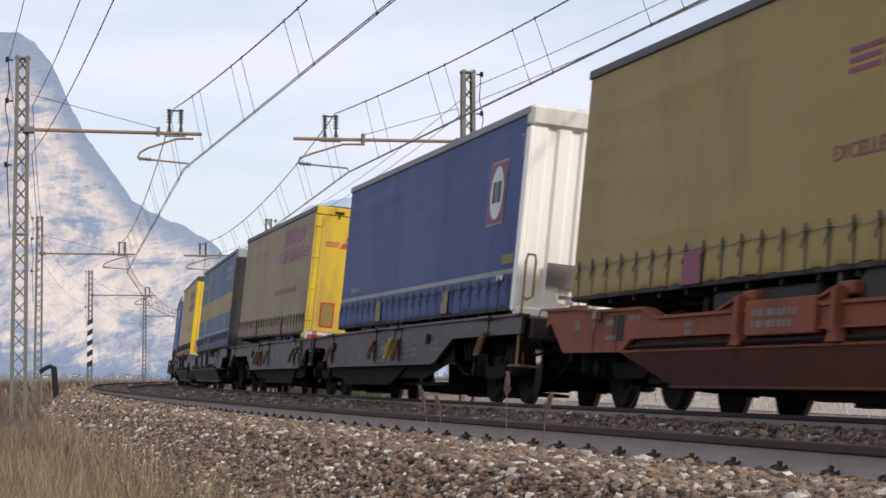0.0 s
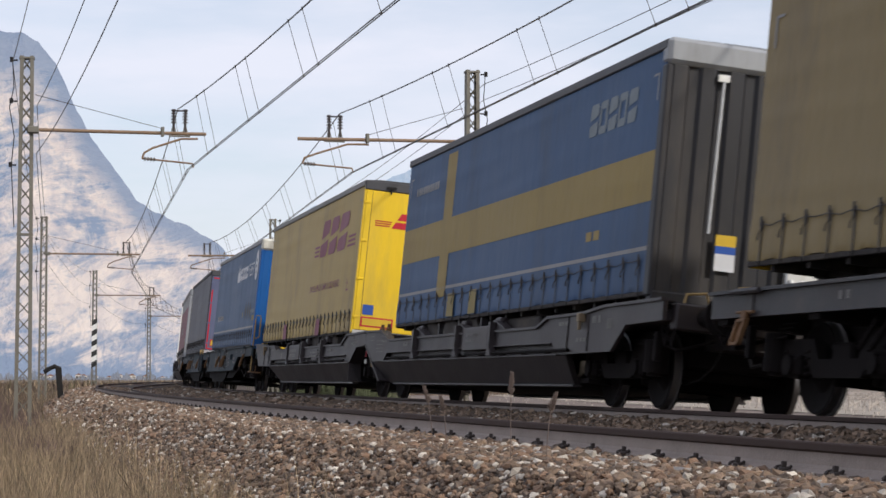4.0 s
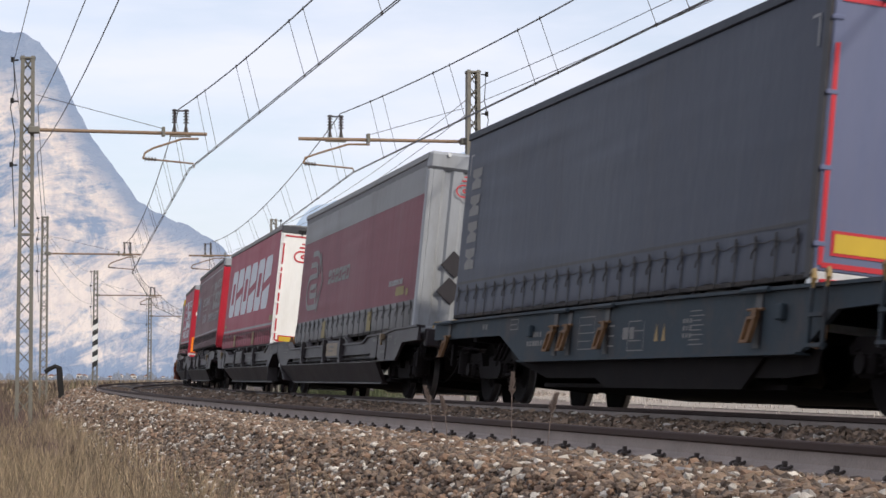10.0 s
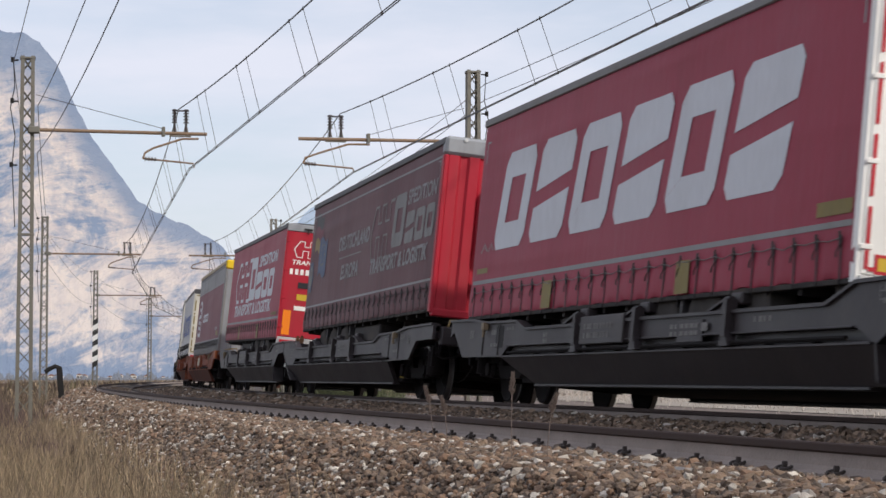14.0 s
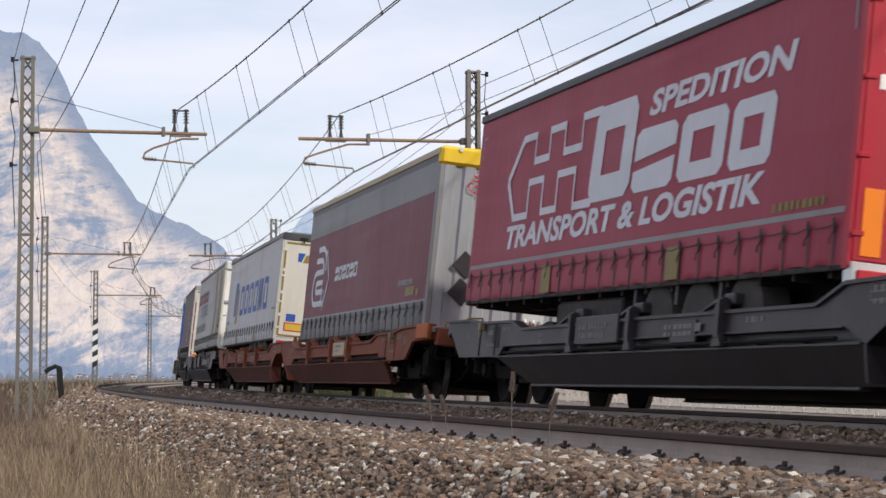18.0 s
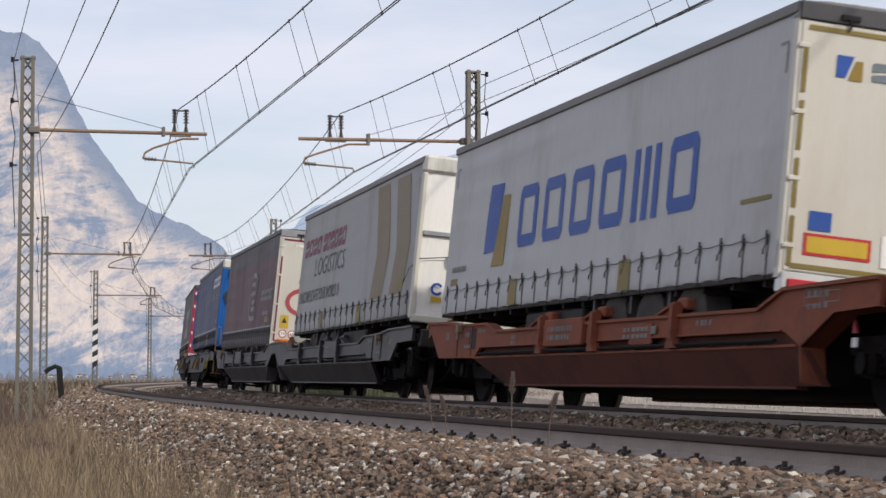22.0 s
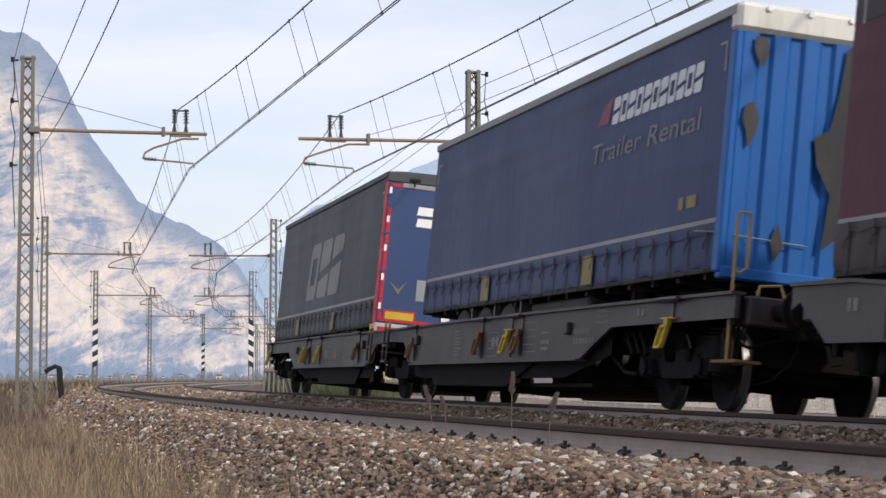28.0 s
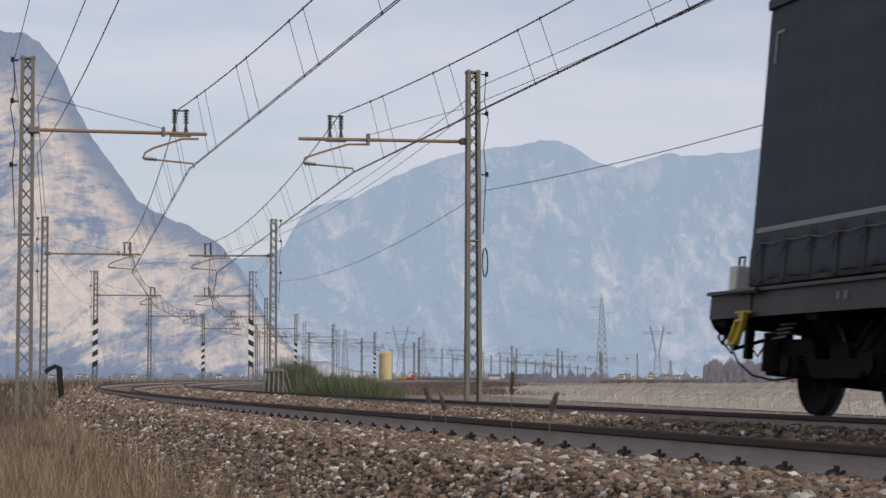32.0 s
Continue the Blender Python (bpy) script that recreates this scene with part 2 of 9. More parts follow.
def build_tracks():
    bed = sweep("ballast_bed", PROFILE, -400, 1400, M_BALLAST)
    tagged(bed, "raised bed of brown crushed stone under two curving tracks", "ballast", kind="structure")
    # a flat-bottomed rail: head, web and foot, from the head's centre, x outward
    web = [(-0.075, -0.172), (0.075, -0.172), (0.075, -0.160), (0.022, -0.140), (0.009, -0.118), (0.009, -0.052), (0.030, -0.042), (0.030, -0.014),
           (-0.030, -0.014), (-0.030, -0.042), (-0.009, -0.052), (-0.009, -0.118), (-0.022, -0.140), (-0.075, -0.160)]
    head = [(0.012, -0.054), (0.035, -0.044), (0.037, -0.012), (0.034, -0.004), (0.024, 0.0), (-0.024, 0.0), (-0.034, -0.004), (-0.037, -0.012), (-0.035, -0.044), (-0.012, -0.054)]
    for track in ("near", "far"):
        off, z0 = TRACKS[track]
        root = empty("track_" + track, Matrix.Identity(4))
        tagged(root, "canted railway track of worn brown steel rails on sleepers", "railway track", kind="structure")
        for lat in (0.75, -0.75):
            def lay(p):
                d = lat - 0.75 + p[0]
                return (off + d * math.cos(CANT) - p[1] * math.sin(CANT), z0 + d * math.sin(CANT) + p[1] * math.cos(CANT))
            rail = sweep("rail", [lay(p) for p in web], -400, 1400, M_RAIL, root, True, False)
            sweep("running_surface", [lay(p) for p in head], -400, 1400, M_RAILHEAD, rail, False, False)
        bm = B()
        box(bm, -0.13, 0.13, -1.2, 1.2, -0.42, -0.20, 0.02)
        first = part("sleeper", bm, M_CONCRETE, root)
        bm = B()
        for sgn in (1, -1):
            box(bm, -0.075, 0.075, sgn * 0.105 - 0.045, sgn * 0.105 + 0.045, -0.185, -0.168, 0.006)
            box(bm, -0.026, 0.026, sgn * 0.105 - 0.026, sgn * 0.105 + 0.026, -0.168, -0.140, 0.005)
            box(bm, -0.016, 0.016, sgn * 0.105 - 0.016, sgn * 0.105 + 0.016, -0.140, -0.104, 0.004)
            for e in (1, -1):
                tube(bm, [(e * 0.015, sgn * 0.078, -0.150), (e * 0.045, sgn * 0.075, -0.136), (e * 0.078, sgn * 0.088, -0.133), (e * 0.096, sgn * 0.110, -0.142), (e * 0.080, sgn * 0.132, -0.152), (e * 0.040, sgn * 0.138, -0.156)], 0.0105, 5)
        bmesh.ops.scale(bm, vec=(0.76, 0.80, 0.86), space=Matrix.Translation((0, 0, 0.17)), verts=bm.verts[:])
        clip = part("rail_clip", bm, M_CLIP, root)
        first.matrix_basis = track_pose(track, 12.307 - 0.605 * 20)
        clip.matrix_basis = track_pose(track, 12.307 - 0.605 * 20, 0, 0.75)
        for i in range(-19, 130):
            s = 12.307 + 0.605 * i
            again("sleeper", first, track_pose(track, s), root)
            if track == "near":
                again("rail_clip", clip, track_pose(track, s, 0, 0.75), root)
            if i < 30 and track == "near":
                again("rail_clip", clip, track_pose(track, s, 0, -0.75), root)


build_ground()
build_tracks()
# ---- overhead line ----
MAST_STEP, MAST_S0 = 50.4, 50.5
Z_CONTACT, Z_MESSENGER, Z_ARM = 5.44, 6.91, 6.30


def mast_mesh_parts(root, height, w0=0.19, w1=0.145):
    """Two channels with crossed lacing between them, tapering upward."""
    for sgn in (1, -1):
        bm = B()
        outline = ((0.02, -0.13), (0.02, 0.13), (-0.07, 0.13), (-0.07, 0.115), (0.0, 0.115), (0.0, -0.115), (-0.07, -0.115), (-0.07, -0.13))
        a = [bm.verts.new((sgn * (w0 + d), e, -0.5)) for d, e in outline]
        b = [bm.verts.new((sgn * (w1 + d), e, height)) for d, e in outline]
        bm.faces.new(a)
        bm.faces.new(b[::-1])
        for i in range(8):
            j = (i + 1) % 8
            bm.faces.new((a[i], b[i], b[j], a[j]))
        bmesh.ops.recalc_face_normals(bm, faces=bm.faces[:])
        part("channel", bm, M_GALV, root)
    n = 22
    for e in (0.125, -0.125):
        bm = B()
        for i in range(n):
            z0, z1 = height * i / n, height * (i + 1) / n
            wa, wb = w0 + (w1 - w0) * i / n, w0 + (w1 - w0) * (i + 1) / n
            for sgn in (1, -1):
                a, b = Vector((-sgn * wa, e, z0)), Vector((sgn * wb, e, z1))
                rod(bm, a, b, 0.012, 4)
        o = part("lacing", bm, M_GALV, root)
        tagged(o, kind="stuff")
    for z in (height - 0.05, height * 0.5):
        bm = B()
        w = w1 + 0.04 if z > height * 0.6 else (w0 + w1) / 2 + 0.03
        box(bm, -w, w, -0.137, 0.137, z - 0.025, z + 0.025, 0.006)
        part("batten", bm, M_GALV, root)
    bm = B()
    box(bm, -0.32, 0.32, -0.32, 0.32, -0.9, -0.42, 0.03)
    part("footing", bm, M_CONCRETE, root)


M_STRIPE_W = paint("white_stripe_paint", (0.75, 0.74, 0.72), amt=0.3)
M_STRIPE_K = paint("black_stripe_paint", (0.03, 0.03, 0.03), amt=0.2)
M_INSUL = mat("brown_porcelain", (0.045, 0.035, 0.032), 0.3, var=0.2, scale=20)


def insulator(bm, x, y, z):
    rod(bm, (x, y, z), (x, y, z + 0.52), 0.03, 8)
    for k in range(5):
        rod(bm, (x, y, z + 0.22 + 0.075 * k), (x, y, z + 0.255 + 0.075 * k), 0.075, 10, 0.05)


def build_mast(i, outer, lat, striped=False, height=8.1):
    """A mast at station i, with its arm over the nearer track. Local x runs from the mast over the track."""
    s = MAST_S0 + MAST_STEP * (i - 1)
    b = bearing(s)
    foot = on_line(s, lat, -0.55)
    inward = Vector((math.cos(b), -math.sin(b), 0)) * (1 if outer else -1)
    ang = math.degrees(math.atan2(inward.y, inward.x))
    root = empty("catenary_mast", pose(foot.x, foot.y, foot.z, 0, 0, ang))
    tagged(root, "weathered steel lattice mast with ochre arm" + (", striped foot" if striped else ""), "catenary mast", "catenary masts along the line")
    mast_mesh_parts(root, height + 0.55 - 0.0)
    if striped:
        z0, z1, n = 1.6, 5.0, 9
        for k in range(n):
            a0, a1 = z0 + (z1 - z0) * k / n, z0 + (z1 - z0) * (k + 1) / n
            for y0, y1 in ((-0.17, -0.155), (0.155, 0.17)):
                bm = B()
                prism(bm, [(-0.19, a0), (0.19, a0 + 0.22), (0.19, a1 + 0.22), (-0.19, a1)], y0, y1)
                part("stripe", bm, M_STRIPE_W if k % 2 else M_STRIPE_K, root)
    track = "near" if outer else "far"
    wire = on_track(track, s, 0, 5.3)
    reach = (Vector((wire.x, wire.y, 0)) - Vector((foot.x, foot.y, 0))).dot(inward)
    z = Z_ARM - foot.z
    bm = B()
    over = 0.55 if outer else 1.25
    rod(bm, (0.1, -0.16, z), (reach + over, -0.16, z - 0.02 * over), 0.044, 10)
    part("arm_tube", bm, M_RUSTTUBE, root, "ochre-painted steel tube")
    bm = B()
    box(bm, 0.02, 0.30, -0.24, 0.02, z - 0.08, z + 0.08, 0.02)
    part("arm_clamp", bm, M_GALV, root)
    bm = B()
    box(bm, reach - 0.55, reach - 0.47, -0.24, -0.08, z - 0.09, z + 0.14, 0.01)
    part("arm_clamp", bm, M_GALV, root)
    bm = B()
    hang = -0.10 if outer else 0.32
    for dx in (-0.14, 0.14):
        insulator(bm, reach + hang + dx, -0.16, z + 0.03)
    rod(bm, (reach + hang - 0.2, -0.16, z + 0.55), (reach + hang + 0.2, -0.16, z + 0.55), 0.022, 6)
    part("insulator", bm, M_INSUL, root, "pair of dark ribbed insulators")
    bm = B()
    zc = Z_CONTACT - foot.z
    # the register arm drops away on the mast's far side and carries the steady arm
    if outer:
        tube(bm, [(reach + 0.35, -0.16, z - 0.13), (reach - 0.05, -0.16, z - 0.14), (reach - 0.75, -0.16, z - 0.38), (reach - 0.95, -0.16, z - 0.50), (reach - 1.0, -0.16, z - 0.64)], 0.029, 6)
        tube(bm, [(reach - 1.0, -0.16, z - 0.64), (reach + 0.22, -0.16, zc + 0.12), (reach + 0.25, -0.16, zc + 0.02)], 0.024, 6)
    else:
        tube(bm, [(reach - 0.55, -0.16, z - 0.13), (reach + 0.0, -0.16, z - 0.14), (reach + 0.75, -0.16, z - 0.38), (reach + 1.08, -0.16, z - 0.50), (reach + 1.13, -0.16, z - 0.64)], 0.029, 6)
        tube(bm, [(reach + 1.13, -0.16, z - 0.64), (reach - 0.12, -0.16, zc + 0.12), (reach - 0.15, -0.16, zc + 0.02)], 0.024, 6)
    part("steady_arm", bm, M_RUSTTUBE, root)
    bm = B()
    hinge, way = (reach - 1.0, 1) if outer else (reach + 1.13, -1)
    for k in range(4):
        x = hinge + way * (0.05 + 0.075 * k)
        rod(bm, (x, -0.16, z - 0.645 - 0.004 * k), (x + way * 0.04, -0.16, z - 0.650 - 0.004 * k), 0.058, 10, 0.04)
    part("arm_insulator", bm, M_INSUL, root, "short dark ribbed insulator")
    bm = B()
    for dx in (-0.14, 0.14):
        for side in (-1, 1):
            rod(bm, (reach + hang + dx + 0.07 * side, -0.16, z - 0.05), (reach + hang + dx, -0.16, z + 0.24), 0.012, 5)
    rod(bm, (reach + hang - 0.26, -0.16, z - 0.075), (reach + hang + 0.26, -0.16, z - 0.075), 0.022, 6)
    part("insulator_yoke", bm, M_GALV, root)
    bm = B()
    tube(bm, [(0.2, -0.16, height + 0.55 - 0.95), (reach - 0.5, -0.16, z + 0.10)], 0.0075, 4)
    part("stay_wire", bm, M_WIRE, root)
    bm = B()
    for zz in (height + 0.45, height - 0.55, height - 2.1):
        rod(bm, (-0.22, 0, zz), (-0.36, 0, zz), 0.02, 6)
        rod(bm, (-0.36, 0, zz - 0.05), (-0.36, 0, zz + 0.07), 0.045, 8)
    tube(bm, [(-0.34, 0.0, height + 0.45), (-0.30, 0.0, height - 0.2), (-0.40, 0, height - 0.7), (-0.28, 0.0, height - 1.4), (-0.34, 0.0, height - 2.1), (-0.26, 0.0, height - 3.6)], 0.012, 4)
    part("line_bracket", bm, M_DARK, root)
    if i == 1 and not outer:
        bm = B()
        tube(bm, [(-0.30 - 0.07 * math.cos(k * 0.7) - 0.004 * (k % 5), 0.02 * math.sin(k * 1.7), 3.78 + 0.38 * math.sin(k * 0.7)) for k in range(30)], 0.012, 5)
        part("cable_coil", bm, M_DARK, root, "coil of spare black cable hung on the mast")
    return root


M_LAT = {True: {1: 2.49, 2: 2.75}, False: {1: -8.56, 2: -8.25}}


def mast_lat(i, outer):
    return M_LAT[outer].get(i, 2.9 if outer else -8.3)


def sag(p, q, drop, n):
    return [p.lerp(q, k / n) - Vector((0, 0, 4 * drop * (k / n) * (1 - k / n))) for k in range(n + 1)]


def build_wires():
    last = 13
    for track, outer in (("near", True), ("far", False)):
        off = 0.14 if outer else 0.10
        for i in range(-1, last):
            s0, s1 = MAST_S0 + MAST_STEP * (i - 1), MAST_S0 + MAST_STEP * i
            c0, c1 = (on_track(track, s, -off if track == "near" else -off, 5.3) for s in (s0, s1))
            n = 12 if i < 6 else 6
            root = empty("contact_line", Matrix.Identity(4))
            tagged(root, "dark overhead contact wires hung by droppers from a sagging carrier", "overhead wire", "spans of the overhead line")
            r = 0.010 if i < 3 else 0.016
            for k, d in enumerate((0.022, -0.022)):
                bm = B()
                b = bearing((s0 + s1) / 2)
                side = Vector((-math.cos(b), math.sin(b), 0)) * d
                tube(bm, [Vector((p.x, p.y, Z_CONTACT)) + side for p in sag(c0, c1, 0.0, n)], r, 5)
                part("contact_wire", bm, M_WIRE, root)
            h0, h1 = (on_track(track, s, -off + (0.27 if outer else 0.32), 5.3) for s in (s0, s1))
            m0, m1 = Vector((h0.x, h0.y, Z_MESSENGER)), Vector((h1.x, h1.y, Z_MESSENGER))
            line = sag(m0, m1, 0.62, n * 2)
            bm = B()
            tube(bm, line, 0.014 if i < 3 else 0.02, 5)
            part("carrier_wire", bm, M_WIRE, root)
            if i < 8:
                for mid in (0.040, 0.165, 0.290, 0.415, 0.541, 0.665, 0.790, 0.914):
                    for dk in (-0.0135, 0.0135):
                        u = mid + dk
                        top = m0.lerp(m1, u) - Vector((0, 0, 4 * 0.62 * u * (1 - u)))
                        foot = c0.lerp(c1, u)
                        low = Vector((foot.x, foot.y, Z_CONTACT))
                        bm = B()
                        rod(bm, top, low, 0.0055 if i < 3 else 0.009, 4)
                        for p in (top, low):
                            rod(bm, p - Vector((0, 0, 0.03)), p + Vector((0, 0, 0.03)), 0.014, 6)
                        part("dropper", bm, M_WIRE, root)
    # feeders and earth wires on the masts
    for outer, zs in ((True, ((7.95, -0.34, 0.5), (6.9, 0.25, 0.7), (5.75, 0.25, 0.7))), (False, ((7.75, 0.3, 0.4), (7.35, 0.3, 0.35), (5.05, 0.3, 0.55)))):
        for i in range(-1, last):
            s0, s1 = MAST_S0 + MAST_STEP * (i - 1), MAST_S0 + MAST_STEP * i
            for z, d, drop in zs:
                dd = -d
                p, q = on_line(s0, mast_lat(i, outer) + dd, z), on_line(s1, mast_lat(i + 1, outer) + dd, z)
                bm = B()
                tube(bm, sag(p, q, drop, 14), 0.009 if i < 3 else 0.012, 5)
                o = part("feeder_wire", bm, M_WIRE)
                tagged(o, "dark feeder wire sagging from mast to mast", "wire", "feeder wires")


for _i in range(-1, 14):
    build_mast(_i, True, mast_lat(_i, True), _i in (3, 5))
    build_mast(_i, False, mast_lat(_i, False), _i in (3, 5, 7))
build_wires()
# ---- the train: materials ----
M_YELLOW = tarp("yellow_tarp", (0.385, 0.268, 0.072), (0.225, 0.172, 0.10), 0.8)
M_YELLOW_OLIVE = tarp("olive_yellow_tarp", (0.285, 0.200, 0.050), (0.165, 0.125, 0.065), 0.8)
M_YELLOW_GRIMY = tarp("grimy_yellow_tarp", (0.225, 0.165, 0.070), (0.130, 0.102, 0.068), 0.85)
M_YELLOW_DOOR = paint("yellow_door_paint", (0.74, 0.49, 0.018), amt=0.5, stain=(0.40, 0.28, 0.07))
M_YELLOW_DOOR_WORN = paint("worn_yellow_door_paint", (0.60, 0.40, 0.030), amt=0.75, stain=(0.33, 0.22, 0.07))
M_RED_INK = tarp("red_print", (0.20, 0.038, 0.075), amt=0.25)
M_RED_BRIGHT = paint("signal_red", (0.46, 0.02, 0.032), amt=0.1)
M_RED_FADED = paint("faded_red_print", (0.40, 0.06, 0.075), amt=0.2)
M_NAVY = tarp("navy_tarp", (0.009, 0.035, 0.168), (0.022, 0.036, 0.090), 0.4)
M_BLUE = tarp("blue_tarp", (0.020, 0.066, 0.160), (0.055, 0.064, 0.075), 0.55)
M_STEELBLUE = tarp("steel_blue_tarp", (0.020, 0.072, 0.165), (0.045, 0.055, 0.075), 0.45)
M_NIGHT = tarp("night_blue_tarp", (0.013, 0.028, 0.102), (0.021, 0.027, 0.060), 0.4)
M_CHARCOAL = tarp("charcoal_tarp", (0.043, 0.048, 0.070), (0.072, 0.070, 0.075), 0.5)
M_BLACKTARP = tarp("black_tarp", (0.015, 0.018, 0.028), (0.026, 0.026, 0.031), 0.45)
M_WINE = tarp("wine_red_tarp", (0.158, 0.021, 0.038), (0.11, 0.055, 0.06), 0.45)
M_CRIMSON = tarp("crimson_tarp", (0.295, 0.023, 0.052), (0.13, 0.04, 0.045), 0.35)
M_MAROON = tarp("maroon_tarp", (0.074, 0.009, 0.023), (0.038, 0.010, 0.018), 0.5)
M_OXBLOOD = tarp("oxblood_tarp", (0.1012, 0.0202, 0.0282), (0.055, 0.04, 0.04), 0.5)
M_HEMGREY = tarp("dirty_grey_hem", (0.135, 0.13, 0.128), (0.06, 0.055, 0.05), 0.75)
M_SANDRAIL = tarp("sandy_roof_edge", (0.42, 0.34, 0.22), (0.2, 0.16, 0.11), 0.5)
M_TOPDIRT = tarp("sooty_top_edge", (0.095, 0.09, 0.095), (0.20, 0.2, 0.2), 0.6)
M_GREYTARP = tarp("grey_tarp", (0.22, 0.22, 0.22), (0.14, 0.13, 0.12), 0.6)
M_DARKGREY = tarp("dark_grey_tarp", (0.040, 0.036, 0.039), (0.05, 0.05, 0.05), 0.5)
M_WHITETARP = tarp("white_tarp", (0.47, 0.465, 0.465), (0.27, 0.245, 0.215), 0.55)
M_SMOKED = tarp("smoked_maroon_tarp", (0.036, 0.022, 0.027), (0.028, 0.022, 0.024), 0.5)
M_OFFWHITE = tarp("off_white_tarp", (0.345, 0.34, 0.335), (0.20, 0.182, 0.16), 0.65)
M_LINE = tarp("pale_grey_print", (0.25, 0.245, 0.245), amt=0.4)
M_PRINT_WHITE = tarp("white_print", (0.58, 0.59, 0.62), (0.3, 0.28, 0.27), 0.35)
M_PRINT_GREY = tarp("grey_print", (0.18, 0.172, 0.165), amt=0.4)
M_PRINT_BLUE = tarp("blue_print", (0.03, 0.085, 0.33), amt=0.15)
M_PRINT_OCHRE = tarp("ochre_print", (0.27, 0.185, 0.040), amt=0.4)
M_PRINT_TAUPE = tarp("taupe_print", (0.22, 0.165, 0.105), amt=0.3)
M_PRINT_BLACK = tarp("black_print", (0.03, 0.03, 0.035), amt=0.2)
M_PRINT_STEEL = tarp("steel_print", (0.16, 0.19, 0.21), amt=0.2)
M_PRINT_FLAG = tarp("faded_flag_blue", (0.045, 0.075, 0.15), amt=0.4)
M_PRINT_SLATE = tarp("slate_print", (0.075, 0.075, 0.082), amt=0.3)
M_WHITEDOOR = paint("white_door_paint", (0.80, 0.78, 0.74), amt=0.25, stain=(0.50, 0.45, 0.38))
M_CREAM = paint("cream_door_paint", (0.56, 0.535, 0.465), amt=0.4, stain=(0.46, 0.41, 0.32))
M_DIRTYWHITE = paint("dirty_white_paint", (0.285, 0.295, 0.31), amt=0.55, stain=(0.17, 0.165, 0.155))
M_BLUEDOOR = paint("blue_door_paint", (0.034, 0.062, 0.155), amt=0.45, stain=(0.05, 0.06, 0.11))
M_PLUMDOOR = paint("slate_violet_door_paint", (0.105, 0.12, 0.20), amt=0.35, stain=(0.14, 0.14, 0.2))
M_BRIGHTBLUE = paint("bright_blue_paint", (0.006, 0.088, 0.31), amt=0.25, stain=(0.010, 0.05, 0.14))
M_REDWALL = paint("red_wall_paint", (0.38, 0.012, 0.028), amt=0.15)
M_BLACKWALL = paint("black_wall_paint", (0.022, 0.022, 0.026), amt=0.3)
M_ALU = mat("aluminium", (0.58, 0.58, 0.57), 0.42, 0.6, var=0.12, scale=2, stain=(0.25, 0.22, 0.18), stain_amt=0.5, stain_scale=3)
M_PLACARD = mat("dull_placard", (0.30, 0.30, 0.28), 0.6, 0.1, var=0.2, scale=4, stain=(0.16, 0.17, 0.14), stain_amt=0.5, stain_scale=5)
M_ROOFWHITE = paint("weathered_white_roof", (0.60, 0.585, 0.53), amt=0.65, stain=(0.24, 0.215, 0.17))
M_ROOFDARK = tarp("dark_roof_tarp", (0.07, 0.07, 0.075), amt=0.4)
M_ROOFYELLOW = paint("yellow_cap", (0.75, 0.50, 0.02), amt=0.2)
M_STRAP = mat("webbing_strap", (0.055, 0.05, 0.048), 0.8, var=0.25, scale=5)
M_PATCH = tarp("yellow_patch", (0.22, 0.165, 0.045), amt=0.35)
M_RUBBER = mat("tyre_rubber", (0.060, 0.054, 0.050), 0.85, var=0.25, scale=6, stain=(0.10, 0.085, 0.07), stain_amt=0.5, stain_scale=5, spec=0.12)
M_RIM = mat("wheel_rim", (0.35, 0.34, 0.33), 0.5, 0.5, var=0.2, scale=5)
M_CHASSIS = mat("chassis_paint", (0.027, 0.023, 0.022), 0.65, var=0.25, scale=2, stain=(0.11, 0.09, 0.07), stain_amt=0.5, stain_scale=2, spec=0.12)
M_W_BLACK = mat("black_wagon_paint", (0.026, 0.0195, 0.021), 0.52, var=0.22, scale=1.2, bump=0.15, bscale=10, stain=(0.042, 0.032, 0.028), stain_amt=0.7, stain_scale=1.4, spec=0.42)
M_W_GREY = mat("grey_wagon_paint", (0.029, 0.026, 0.028), 0.55, var=0.2, scale=1.2, bump=0.15, bscale=10, stain=(0.065, 0.045, 0.035), stain_amt=0.65, stain_scale=1.5, spec=0.40)
M_W_DUSTY = mat("dusty_wagon_paint", (0.030, 0.021, 0.022), 0.55, var=0.22, scale=1.2, bump=0.15, bscale=10, stain=(0.065, 0.045, 0.035), stain_amt=0.6, stain_scale=1.5, spec=0.40)
M_W_BLUEGREY = mat("blue_grey_wagon_paint", (0.036, 0.048, 0.058), 0.7, var=0.2, scale=1.2, bump=0.15, bscale=10, stain=(0.09, 0.07, 0.06), stain_amt=0.6, stain_scale=1.5, spec=0.16)
M_W_BROWN = mat("oxide_red_wagon_paint", (0.215, 0.066, 0.036), 0.7, var=0.22, scale=1.2, bump=0.15, bscale=10, stain=(0.075, 0.035, 0.028), stain_amt=0.7, stain_scale=1.3, spec=0.16)
M_W_ORANGE = mat("orange_wagon_paint", (0.42, 0.115, 0.035), 0.65, var=0.2, scale=1.2, stain=(0.12, 0.055, 0.035), stain_amt=0.6, stain_scale=2, spec=0.16)
# Darker oxide for belly and recess: sooty stains plus painted-in shade.
M_W_UMBER = mat("shaded_sooty_oxide", (0.108, 0.041, 0.030), 0.75, var=0.25, scale=1.2, stain=(0.042, 0.026, 0.022), stain_amt=0.65, stain_scale=1.0, spec=0.12)
